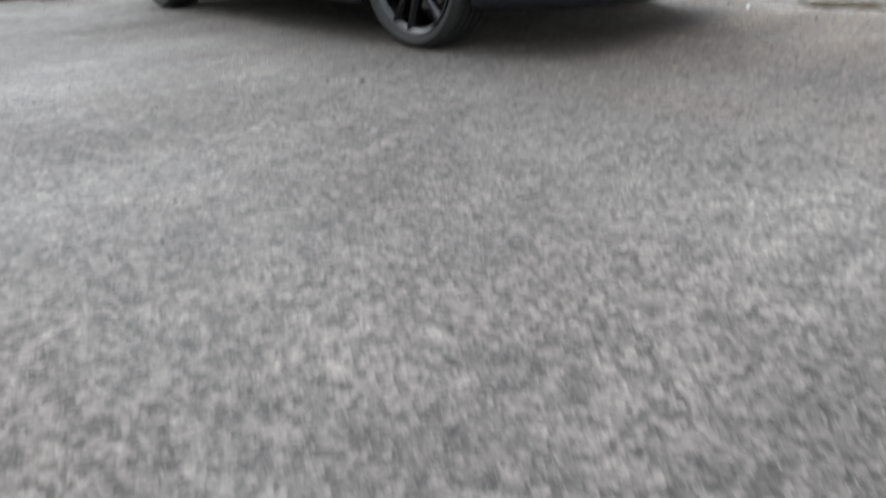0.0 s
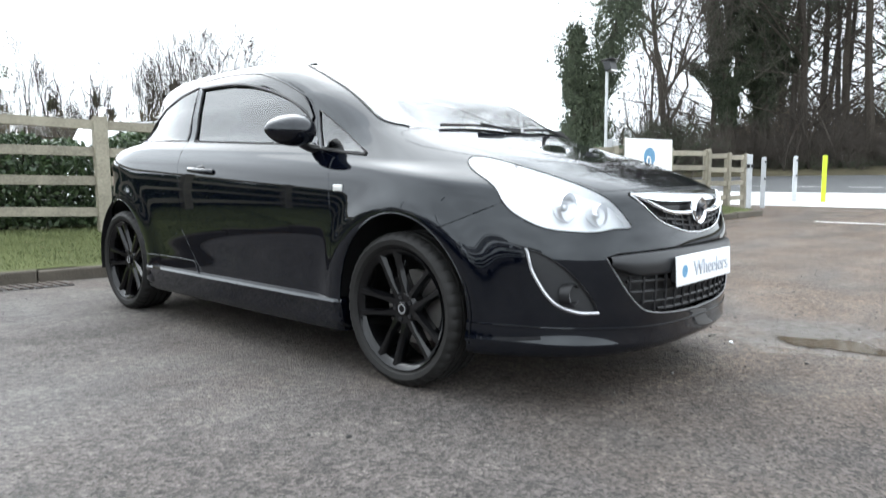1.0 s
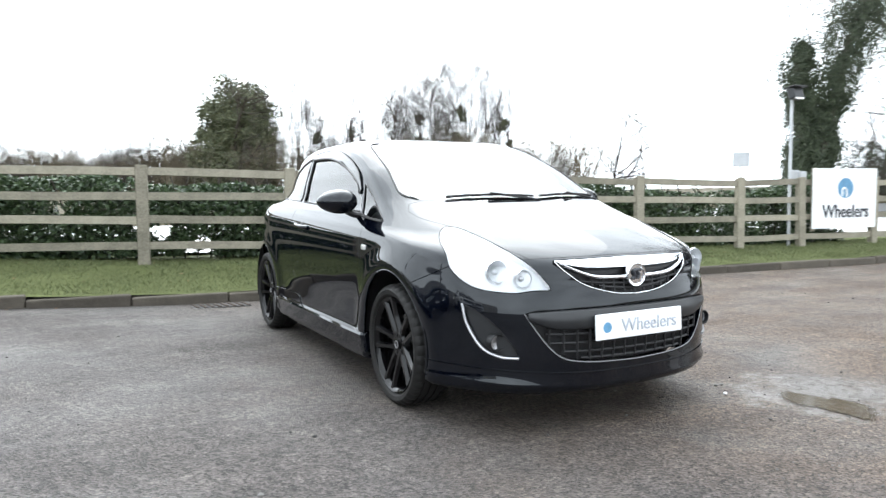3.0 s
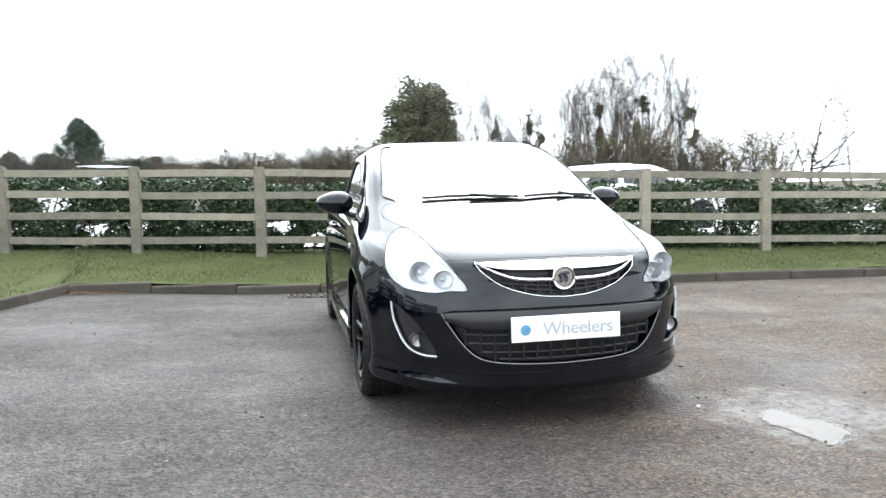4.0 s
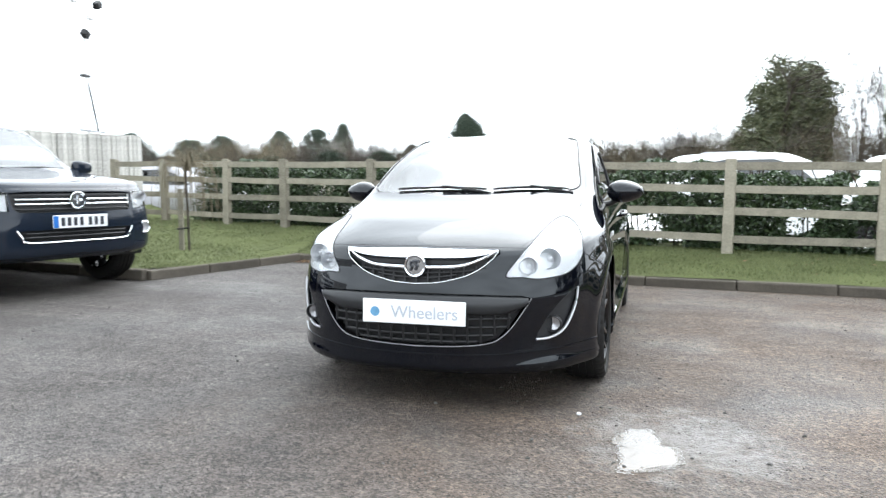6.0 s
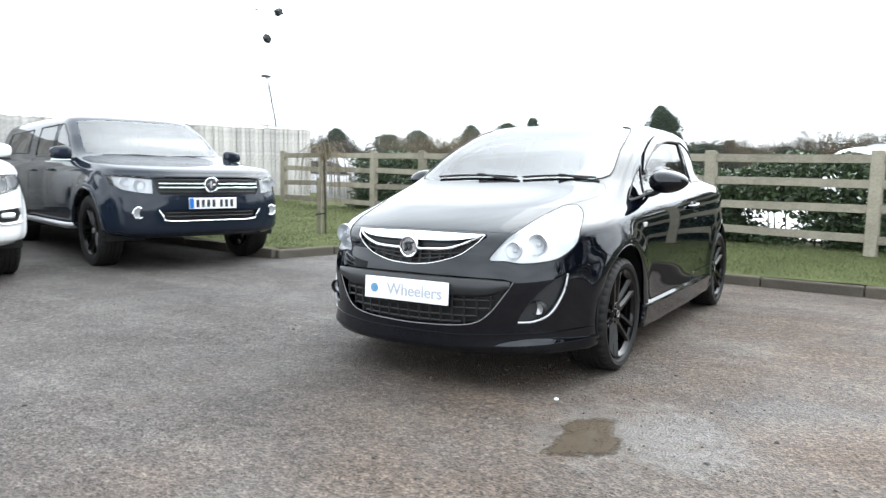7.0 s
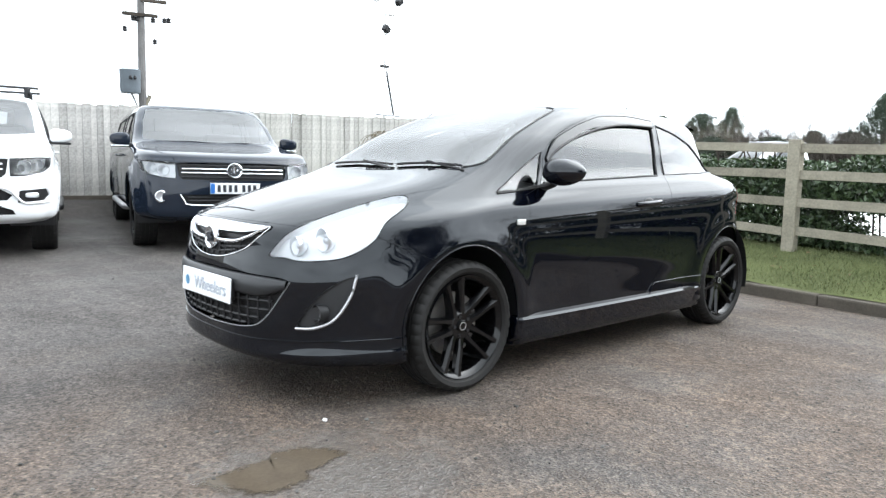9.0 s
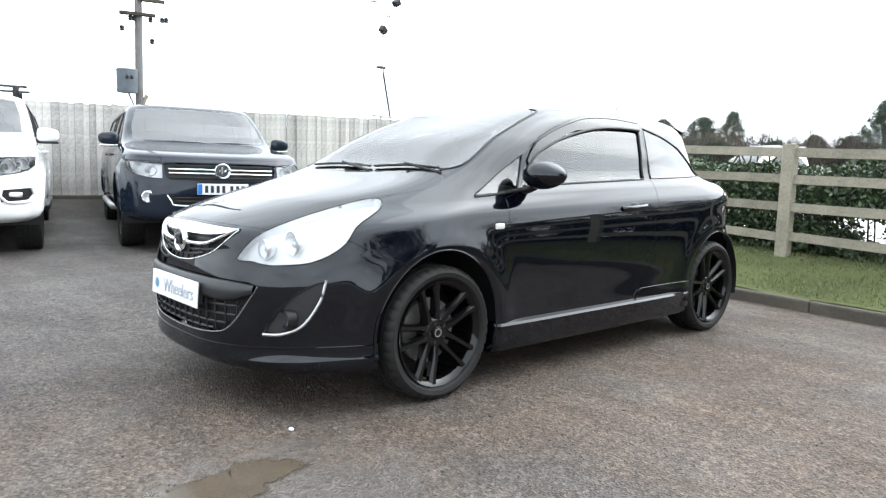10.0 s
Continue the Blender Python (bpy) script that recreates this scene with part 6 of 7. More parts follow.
def plant_trees():
    rng = random.Random(5)
    # line of bare trees behind the car park
    for k in range(38):
        x = 11.5 + 20.5 * k / 37 + rng.uniform(-0.5, 0.5)
        y = 58.0 - 0.42 * (x - 11) + rng.uniform(-3.5, 3.5)
        kind = rng.choice(["slim0", "slim1", "slim2", "slim0", "ivy_slim", "slim2", "ivy_slim"])
        s = rng.uniform(0.72, 1.05) * (1.15 if k > 22 else 0.92)
        tree("bare_tree", kind, (x, y, 0.3), s, "slender leafless winter tree with ivy on the stem" if kind == "ivy_slim" else "slender leafless winter tree in a row", "trees in the hedgerow", rng.uniform(0, 360))
    for k in range(22):
        x = 3.0 + 31 * k / 21 + rng.uniform(-0.8, 0.8)
        tree("scrub", "scrub%d" % (k % 2), (x, 54.0 - 0.42 * (x - 11) + rng.uniform(-1, 1), 0.3), rng.uniform(1.0, 1.5), "leafless brushy undergrowth below the trees", "undergrowth", rng.uniform(0, 360))
    tree("ivy_clad_tree", "ivy_round", (9.9, 54.5, 0.4), 1.0, "rounded tree wholly covered in olive-green ivy", turn=15)
    tree("oak_tree", "broad1", (27.7, 30.2, 0.3), 0.66, "leafless oak with crooked dark limbs", turn=10)
    tree("bare_tree", "slim1", (31.5, 31.5, 0.3), 0.55, "slender leafless winter tree in a row", "trees in the hedgerow", 90)
    # the wood across the road
    tree("ivy_clad_tree", "ivy_column", (17.5, 10.1, 0.3), (0.95, 0.95, 1.30), "leaning tree thick with dark ivy", turn=0)
    tree("bare_tree", "bare_up", (24.4, 10.8, 0.3), 1.0, "leafless tree with upright limbs rising out of a thicket", "trees of the wood", 30)
    tree("bare_tree", "slim1", (28.5, 13.8, 0.3), 1.05, "slender leafless tree with upright limbs", "trees of the wood", 200)
    for x, y, kind, sc in ((28.8, 9.7, 0, 0.92), (30.2, 10.6, 1, 0.95), (31.4, 9.9, 0, 1.0), (30.6, 8.9, 1, 0.85)):
        tree("ivy_clad_tree", "ivy_tall%d" % kind, (x, y, 0.3), sc, "tall tree with dark ivy up its trunk", "trees of the wood", 70 * x)
    spots = [(33.4, 8.7), (35.7, 8.1), (32.0, 6.2), (36.5, 5.4), (34.0, 4.0), (38.0, 9.8), (40.5, 7.0), (41.0, 3.0), (37.0, 2.0), (43.0, 12.0), (36.0, 13.5), (44.0, 5.5), (33.0, 1.0), (39.0, -1.5), (35.5, -2.5), (31.0, 7.6), (30.2, 4.8), (33.0, 10.2), (34.8, 6.9), (31.6, 2.6), (38.5, 5.6), (37.4, 7.6), (39.8, 4.2), (34.6, 12.0), (32.8, -0.8), (42.0, 9.4)]
    for k, (x, y) in enumerate(spots):
        kind = ("tall0", "pine", "tall1", "tall2", "ivy_tall1")[k % 5]
        label = {"i": "tall tree with dark ivy up its trunk", "t": "tall straight leafless woodland tree", "p": "tall pine with a bare stem and dark tufts"}[kind[0]]
        tree({"i": "ivy_clad_tree", "t": "bare_tree", "p": "pine_tree"}[kind[0]], kind, (x, y, 0.3), rng.uniform(0.8, 1.05), label, "trees of the wood", rng.uniform(0, 360))
    for k in range(18):
        x, y = 29.5 + rng.uniform(0, 9), 14.5 - 18 * k / 25
        tree("scrub", "scrub%d" % (k % 2), (x + abs(y) * 0.1, y, 0.4), rng.uniform(0.7, 1.2), "leafless brushy undergrowth below the trees", "undergrowth", rng.uniform(0, 360))
    for k in range(22):
        a = k / 21
        tree("thicket", "thicket0", (27.0 + 7.5 * a + rng.uniform(-0.8, 1.6), 13.5 - 17 * a, 0.3), rng.uniform(0.42, 0.66), "dark tangle of twigs and ivy below the wood", "thickets", rng.uniform(0, 360))
    # far evergreens and field hedges
    for turn, top, wide, kind in FAR_EVERGREENS:
        x, y = -0.03 + 118 * math.sin(radians(turn)), -4.0 + 118 * math.cos(radians(turn))
        tree("evergreen", "conifer%d" % kind, (x, y, 0.3), (wide / 3.4, wide / 3.4, top / 6.3), "dark ragged evergreen at the field's edge", "evergreens", x * 50)
    for turn, size in ((-20.9, 0.75), (-7.2, 0.85), (-24.5, 0.6), (-3.0, 0.5)):
        x, y = 122 * math.sin(radians(turn)), -4.0 + 122 * math.cos(radians(turn))
        tree("bare_tree", "broad0", (x, y, 0.3), size, "leafless round-headed tree beyond the field", "far trees", x * 9)
    for k in range(96):
        turn = -46 + 56 * k / 95 + rng.uniform(-0.3, 0.3)
        far = 108 + rng.uniform(-6, 6)
        kind = rng.choice(["scrub0", "scrub1", "conifer1", "scrub0", "conifer2"] if turn < -4 else ["scrub0", "scrub1", "scrub0"])
        s = {"s": 1.75, "c": 0.85}[kind[0]] * rng.uniform(0.8, 1.15)
        tree("scrub" if kind[0] == "s" else "evergreen", kind, (far * math.sin(radians(turn)), far * math.cos(radians(turn)) - 4, 0.3), s if kind[0] == "s" else (s * 1.6, s * 1.6, s), {"s": "leafless hedge scrub along a far field", "c": "dark ragged evergreen at the field's edge"}[kind[0]], {"s": "field hedge", "c": "evergreens"}[kind[0]], rng.uniform(0, 360))


# bearing from the car park, height, width and shape of each far evergreen
FAR_EVERGREENS = ((-29.4, 9.6, 5.4, 0), (-26.4, 9.9, 5.4, 1), (-24.4, 10.8, 3.2, 2), (-18.9, 7.4, 4.2, 0), (-14.7, 12.4, 6.0, 0), (-14.0, 11.2, 4.6, 1), (-33.6, 8.6, 6.0, 1), (-36.0, 8.0, 5.6, 2), (-16.8, 7.2, 4.0, 1), (-9.6, 7.0, 3.4, 2), (-40.0, 8.8, 6.4, 0))


ground_sheet()
turf_patches()
stones()
puddle("puddle", 1.06, -1.12, [(0.99, -0.90), (1.04, -0.86), (1.10, -0.86), (1.13, -0.95), (1.17, -1.05), (1.22, -1.18), (1.19, -1.28), (1.06, -1.36), (1.00, -1.40), (0.97, -1.26), (0.96, -1.12), (0.95, -0.98)], "shallow muddy puddle in a dip of the tarmac")
K0, K1 = (-3.56, 4.56), (-4.12, 2.22)
kerb_run((11.0, kerb_y(11.0)), K0)
kerb_run(K0, K1)
kerb_run(K1, (-8.7, 2.68))
S_POSTS = (-8.9, -7.6, -6.15, -4.92, -3.28, -1.71, -0.02, 1.73, 3.31, 4.95, 6.72, 7.91, 9.40, 10.62)
rail_fence("rail_fence", [along(s) for s in S_POSTS], base_z, 1.06, "weathered four-rail timber fence on the grass verge")
rail_fence("rail_fence", [along(10.62), (11.6, 3.42), (12.6, 3.45)], lambda x, y: 0.2, 1.02, "weathered timber fence turning to the gate")
board_fence()
rngh = np.random.default_rng(9)
hedge("laurel_hedge", [(along(-7.2)[0], along(-7.2)[1] + 0.75), (along(9.3)[0], along(9.3)[1] + 0.75)], base_z, 1.10, 0.85, 165000, 0.035, rngh, "loose glossy laurel hedge behind the rail fence", LAUREL)
make_trees()
plant_trees()
# yard behind the hedge, road and banks
bm = bmesh.new()
q = [bm.verts.new(p) for p in ((along(-9)[0], along(-9)[1] + 1.2, 0.47), (along(10.8)[0], along(10.8)[1] + 1.2, 0.17), (14.0, 16, 0.2), (-14, 19, 0.45))]
bm.faces.new(q)
tagged(part("yard", bm, PALE_GLARE), "pale concrete yard behind the hedge, brightened with painted sky glare", "yard", kind="structure")
bm = bmesh.new()
rows = []
for k in range(33):
    a = radians(-60 + 220 * k / 32)
    rows.append([bm.verts.new((r * math.cos(a), r * math.sin(a), land(min(r, 28) * math.cos(a), 0) + z + 0.1 * noise.noise((k * 0.6, r * 0.1, 0)))) for r, z in ((27.5, -0.02), (27.7, 0.10), (31, 0.45), (60, 0.6), (140, 1.6))])
for P, Q in zip(rows, rows[1:]):
    for k in range(4):
        bm.faces.new((P[k], P[k + 1], Q[k + 1], Q[k]))
bank_mesh = bm
# wet road at the gate: its sky reflection is put into the pale colour
bm = bmesh.new()
G = [[bm.verts.new((x, y, land(x, y) + 0.006)) for x in (13.9, 15, 16, 17, 18, 18.9)] for y in np.linspace(-3.0, 18, 9)]
for P, Q in zip(G, G[1:]):
    for k in range(5):
        bm.faces.new((P[k], P[k + 1], Q[k + 1], Q[k]))
tagged(part("apron", bm, PALE_GLARE, smooth=60), "wet road at the gate with sky glare painted as a pale colour", "road", kind="structure")
ROAD = mat("pale_worn_asphalt", (0.125, 0.128, 0.132), 0.5, 0, 0.5, var=0.22, scale=0.9, bump=0.25, bscale=70)
LINE = mat("road_paint", (0.62, 0.62, 0.60), 0.6, 0, 0.4, var=0.2, scale=6, bump=0.2, bscale=60)


def ground_strip(name, xs, ys, lift, material, label, category, kind=""):
    """A strip that follows the ground."""
    bm = bmesh.new()
    G = [[bm.verts.new((x, y, land(x, y) + lift)) for x in xs] for y in ys]
    for P, Q in zip(G, G[1:]):
        for k in range(len(xs) - 1):
            bm.faces.new((P[k], P[k + 1], Q[k + 1], Q[k]))
    return tagged(part(name, bm, material, smooth=60), label, category, kind=kind)


ground_strip("road", (18.9, 20, 22, 24, 27, 27.45), np.linspace(-14, 22, 13), 0.006, ROAD, "pale grey asphalt road beyond the gate", "road", "structure")
for k in range(12):
    tagged(ground_strip("road_line", (20.95, 21.07), (-5.5 + 1.6 * k, -4.6 + 1.6 * k), 0.011, LINE, "worn white painted dash on the road", "road marking"), group="road dashes")
ground_strip("bay_line", (9.97, 10.07), (0.2, 1.36), 0.005, LINE, "worn white painted line on the tarmac", "road marking")
bm = bank_mesh
tagged(part("bank", bm, BANK, smooth=60), "rough winter verge and field beyond the road", "bank", kind="structure")
car = corsa()


# ---- pickup trucks ----
TRUCK_ROWS = [
    (-0.78, 0.84, 4.30, -0.20, 4.0, 3.9, 5.0, [(-0.78, 0.33), (0, 0.36), (3, 0.40), (4.30, 0.45)]),
    (-0.865, 0.925, 4.36, -0.20, 3.8, 3.9, 5.0, [(-0.865, 0.39), (0, 0.41), (3, 0.45), (4.36, 0.5)]),
    (-0.885, 0.945, 4.38, -0.20, 3.6, 3.9, 5.0, [(-0.885, 0.54), (0, 0.56), (3, 0.58), (4.38, 0.6)]),
    (-0.885, 0.950, 4.38, -0.20, 3.4, 3.9, 5.0, [(-0.885, 0.70), (0, 0.72), (3, 0.74), (4.38, 0.74)]),
    (-0.865, 0.950, 4.38, -0.15, 3.2, 3.9, 5.0, [(-0.865, 0.84), (0, 0.87), (3, 0.89), (4.38, 0.89)]),
    (-0.820, 0.942, 4.36, -0.10, 3.2, 3.9, 5.0, [(-0.820, 0.965), (-0.3, 0.985), (0.3, 1.01), (3, 1.03), (4.36, 1.03)]),
    (-0.62, 0.915, 4.34, 0.20, 4.0, 3.9, 5.0, [(-0.62, 1.045), (0, 1.07), (0.5, 1.09), (3, 1.11), (4.34, 1.11)]),
    (0.40, 0.880, 4.32, 0.90, 5.0, 3.9, 5.0, [(0.40, 1.18), (0.6, 1.175), (1.5, 1.17), (3, 1.18), (4.32, 1.18)]),
    (0.86, 0.815, 4.24, 1.20, 5.0, 3.8, 5.0, [(0.86, 1.44), (1.2, 1.43), (3, 1.45), (4.24, 1.45)]),
    (1.20, 0.725, 4.14, 1.50, 4.5, 3.7, 4.0, [(1.20, 1.630), (1.5, 1.63), (3, 1.64), (4.14, 1.63)]),
    (1.36, 0.50, 4.04, 1.70, 3.0, 3.6, 3.0, [(1.36, 1.672), (1.8, 1.685), (3, 1.70), (4.04, 1.68)]),
    (1.55, 0.0, 3.9, 1.80, 2.0, 3.4, 2.0, [(1.55, 1.69), (1.9, 1.705), (3, 1.715), (3.9, 1.70)]),
]


TRUCK_SHELL = Shell(TRUCK_ROWS, ((0, 0.37, 0.49, 0.035), (3.095, 0.37, 0.49, 0.03)))


def pickup(label, m, paint, facelift):
    tk = thing("pickup_truck", label, "truck", m)
    sh = TRUCK_SHELL
    bm = sh.grid(96, 5)
    side_on = lambda c: c.x > 0.55
    nose = lambda c: c.y < 0.2
    grille = [(-0.005, 0.945), (0.40, 0.945), (0.575, 0.935), (0.555, 0.80), (0.52, 0.765), (-0.005, 0.755)]
    lamp = [(0.59, 0.775), (0.70, 0.780), (0.85, 0.815), (0.905, 0.87), (0.915, 0.955), (0.80, 0.955), (0.585, 0.935)]
    intake = [(-0.005, 0.605), (0.46, 0.605), (0.54, 0.60), (0.50, 0.545), (0.45, 0.51), (-0.005, 0.505)]
    if facelift:
        intake = [(-0.005, 0.66), (0.50, 0.66), (0.60, 0.60), (0.56, 0.555), (-0.005, 0.545)]
        lower = [(-0.005, 0.50), (0.50, 0.50), (0.60, 0.46), (0.62, 0.42), (-0.005, 0.42)]
        corner = [(0.64, 0.53), (0.66, 0.64), (0.88, 0.66), (0.90, 0.60), (0.86, 0.55)]
    screen = [(-0.005, 1.195), (0.60, 1.20), (0.765, 1.215), (0.735, 1.42), (0.675, 1.59), (0.45, 1.615), (-0.005, 1.62)]
    w1 = [(0.72, 1.175), (1.42, 1.185), (1.42, 1.56), (1.28, 1.56), (1.02, 1.41)]
    w2 = [(1.50, 1.185), (2.20, 1.195), (2.20, 1.55), (1.50, 1.56)]
    w3 = [(2.55, 1.24), (3.75, 1.26), (3.62, 1.52), (2.55, 1.54)]
    hood = [(-0.005, -1.0), (0.55, -0.90), (0.60, -0.75), (0.78, -0.50), (0.82, 0.2), (0.78, 0.46), (-0.005, 0.41)]
    zones = [
        ("arch", "side", circle(0, 0.37, 0.455, 0.455, 24), side_on), ("arch", "side", circle(3.095, 0.37, 0.455, 0.455, 24), side_on),
        ("grille", "front", grille, nose), ("headlamp", "front", lamp, lambda c: c.y < -0.3), ("intake", "front", intake, nose),
        ("windscreen", "front", screen, lambda c: 0.3 < c.y < 1.6 and c.z > 1.155),
        ("glass", "side", w1, side_on), ("glass", "side", w2, side_on), ("glass", "side", w3, side_on),
        ("bonnet", "top", hood, lambda c: c.z > 0.955 and c.y < 0.6),
    ]
    if facelift:
        zones[4:4] = [("lower_intake", "front", lower, nose), ("corner_recess", "front", corner, lambda c: c.y < -0.3)]
    F = split_shell(sh, bm, zones)
    bm.faces.ensure_lookup_table()
    both = (1, -1)
    panel(sh, bm, F["body"], "body", paint, tk, both, gap=0.002)
    panel(sh, bm, F["bonnet"], "bonnet", paint, tk, both, gap=0.003)
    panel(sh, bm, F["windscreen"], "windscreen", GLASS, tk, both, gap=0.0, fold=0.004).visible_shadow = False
    gp = panel(sh, bm, F["grille"], "grille", TRIM, tk, both, gap=0.0, fold=0.003, offset=-0.03)
    ip = panel(sh, bm, F["intake"], "lower_intake", TRIM, tk, both, gap=0.0, fold=0.003, offset=-0.03)
    if facelift:
        panel(sh, bm, F["lower_intake"], "lower_intake", TRIM, tk, both, gap=0.0, fold=0.003, offset=-0.03)
    zs = (0.925, 0.885, 0.838, 0.790) if facelift else (0.915, 0.875, 0.835, 0.79)
    for k, z in enumerate(zs):
        strip(sh, "front", [(0.0, z), (0.3, z), (0.53, z)], 0.008 if k in (1, 2) else 0.006, "grille_bar", CHROME if k in (1, 2) else TRIM, gp, both, -0.004, 2)
    if facelift:
        for x in (0.18, 0.36, 0.5):
            strip(sh, "front", [(x, 0.775), (x, 0.93)], 0.007, "grille_bar", CHROME, gp, both, -0.012, 2)
        strip(sh, "front", [(0.0, 0.672), (0.50, 0.672), (0.62, 0.60), (0.70, 0.525), (0.88, 0.535)], 0.012, "bumper_trim", paint, tk, both, 0.004, 3)
    else:
        strip(sh, "front", [(0.0, 0.497), (0.45, 0.50), (0.51, 0.545), (0.55, 0.61)], 0.008, "chrome_trim", CHROME, ip, both, 0.004, 3)
    for z in (0.58, 0.545):
        strip(sh, "front", [(0.0, z), (0.3, z), (0.47, z)], 0.006, "intake_bar", TRIM_GREY, ip, both, -0.012, 2)
    bd = part("badge", lathe(bmesh.new(), [(0.01, 0.082), (-0.010, 0.082), (-0.016, 0.076), (-0.014, 0.066), (-0.004, 0.062), (-0.004, 0.001)], 32, "Y", (0, -0.868, 0.862)), CHROME, gp, "round chrome badge with a plain emblem", smooth=40)
    e = bmesh.new()
    for x in (-0.028, 0.0, 0.028):
        ribbon(e, [(x, -0.880, 0.83 + abs(x)), (x * 1.2, -0.882, 0.905 - abs(x))], 0.007, 6)
    part("emblem", e, CHROME, bd, smooth=50)
    # plate with plain bars for its characters
    pl = part("number_plate", box(bmesh.new(), (0.52, 0.008, 0.115), (0, -0.905, 0.675 if not facelift else 0.695), bevel=0.003), PLATE_WHITE, tk, "white number plate")
    pz = 0.675 if not facelift else 0.695
    part("plate_band", box(bmesh.new(), (0.045, 0.002, 0.105), (-0.235, -0.910, pz)), BLUE_BAND if not facelift else PLATE_WHITE, pl, "blue end band" if not facelift else "")
    for k in range(7):
        x = -0.17 + 0.058 * k + (0.025 if k > 3 else 0)
        part("bar", box(bmesh.new(), (0.032, 0.002, 0.075), (x, -0.910, pz)), INK_DARK, pl)
    for sd in both:
        hl = panel(sh, bm, F["headlamp"], "headlamp", LENS, tk, (sd,), gap=0.001, fold=0.003, offset=0.003, label="clear headlamp")
        hl.visible_shadow = False
        panel(sh, bm, F["headlamp"], "lamp_bowl", LAMP_INNER if not facelift else TRIM_GREY, hl, (sd,), gap=0.003, fold=0.002, offset=-0.045)
        for lx, lz, lr in ((0.70, 0.862, 0.058), (0.81, 0.885, 0.05)):
            p, n = on_view(sh, "front", lx, lz)
            part("reflector", lathe(bmesh.new(), [(-0.01, lr), (0, lr * 1.05), (0.006, lr), (0.03, lr * 0.6), (0.04, 0.001)], 24, "Y", (sd * p.x, p.y + 0.014, p.z)), REFLECTOR, hl, smooth=40)
        if facelift:
            strip(sh, "front", [(0.62, 0.80), (0.72, 0.80), (0.80, 0.83)], 0.008, "light_strip", CLEAR_LAMP, hl, (sd,), -0.01, 3)
        strip(sh, "front", lamp, 0.004, "lamp_seal", TRIM, hl, (sd,), 0.0, 2, True)
        # fog lamp
        p, n = on_view(sh, "front", 0.73, 0.585)
        fl = part("fog_lamp", lathe(bmesh.new(), [(0.02, 0.062), (-0.012, 0.062), (-0.018, 0.055), (-0.010, 0.048)], 28, "Y", (sd * p.x, p.y, p.z)) if not facelift else box(bmesh.new(), (0.16, 0.05, 0.045), (sd * p.x, p.y + 0.02, p.z + 0.015), (0, 0, sd * -12), 0.01), CHROME if not facelift else REFLECTOR, tk, "chrome-ringed fog lamp" if not facelift else "oblong fog lamp", smooth=40)
        if not facelift:
            part("fog_lens", lathe(bmesh.new(), [(-0.008, 0.048), (-0.004, 0.001)], 24, "Y", (sd * p.x, p.y, p.z)), REFLECTOR, fl, smooth=60)
        else:
            panel(sh, bm, F["corner_recess"], "corner_recess", TRIM, tk, (sd,), gap=0, fold=0.002, offset=-0.012)
        panel(sh, bm, F["glass"], "side_glass", TINT, tk, (sd,), gap=0.0, fold=0.003, offset=-0.002).visible_shadow = False
        for poly in (w1, w2, w3):
            strip(sh, "side", poly, 0.008, "glass_seal", TRIM, tk, (sd,), 0.001, 2, True)
        for y in (1.30, 2.08):
            bmh = bmesh.new()
            p, n = on_view(sh, "side", y, 1.02)
            ribbon(bmh, [(sd * (p.x - 0.005), y - 0.10, 1.02), (sd * (p.x + 0.03), y - 0.06, 1.02), (sd * (p.x + 0.03), y + 0.06, 1.02), (sd * (p.x - 0.005), y + 0.10, 1.02)], 0.014, 6)
            part("door_handle", bmh, paint, tk, smooth=50)
        for y0, z0, z1 in ((0.50, 0.46, 1.15), (1.46, 0.46, 1.16), (2.28, 0.80, 1.17)):
            strip(sh, "side", [(y0, z0), (y0, z1)], 0.003, "door_seam", TRIM, tk, (sd,), -0.001, 5)
        mr = bmesh.new()
        bmesh.ops.create_uvsphere(mr, u_segments=24, v_segments=16, radius=1)
        for q in mr.verts:
            x, y, z = (math.copysign(abs(c) ** 0.62, c) for c in q.co)
            q.co = (sd * (1.01 + 0.112 * x), 0.66 + 0.062 * y * (0.55 if y > 0 else 1.0), 1.20 + (0.075 - 0.012 * x) * z)
        if sd < 0:
            bmesh.ops.reverse_faces(mr, faces=mr.faces[:])
        mo = part("door_mirror", mr, paint, tk, smooth=50)
        part("mirror_base", box(bmesh.new(), (0.20, 0.10, 0.026), (sd * 1.01, 0.66, 1.118), bevel=0.010, segs=2), TRIM if facelift else CHROME, mo, smooth=40)
        part("mirror_arm", box(bmesh.new(), (0.14, 0.07, 0.05), (sd * 0.89, 0.67, 1.13), bevel=0.015), TRIM, mo)
        for ay in (0, 3.095):
            strip(sh, "side", circle(ay, 0.37, 0.455, 0.455, 20, -2, 182), 0.014, "arch_lip", paint, tk, (sd,), -0.002, 2)
            li = bmesh.new()
            A, B = [], []
            for k in range(19):
                t = radians(-10 + 200 * k / 18)
                A.append(li.verts.new((sd * 0.93, ay + 0.47 * math.cos(t), 0.37 + 0.47 * math.sin(t))))
                B.append(li.verts.new((sd * 0.55, ay + 0.47 * math.cos(t), 0.37 + 0.47 * math.sin(t))))
            for k in range(18):
                li.faces.new((A[k], A[k + 1], B[k + 1], B[k]))
            part("arch_liner", li, TRIM, tk, smooth=50)
            wheel(tk, (sd * 0.83, ay, 0.375), sd, 0.375, 0.25, 0.235, RIM_BLACK, 5, True, False)
        sb = bmesh.new()
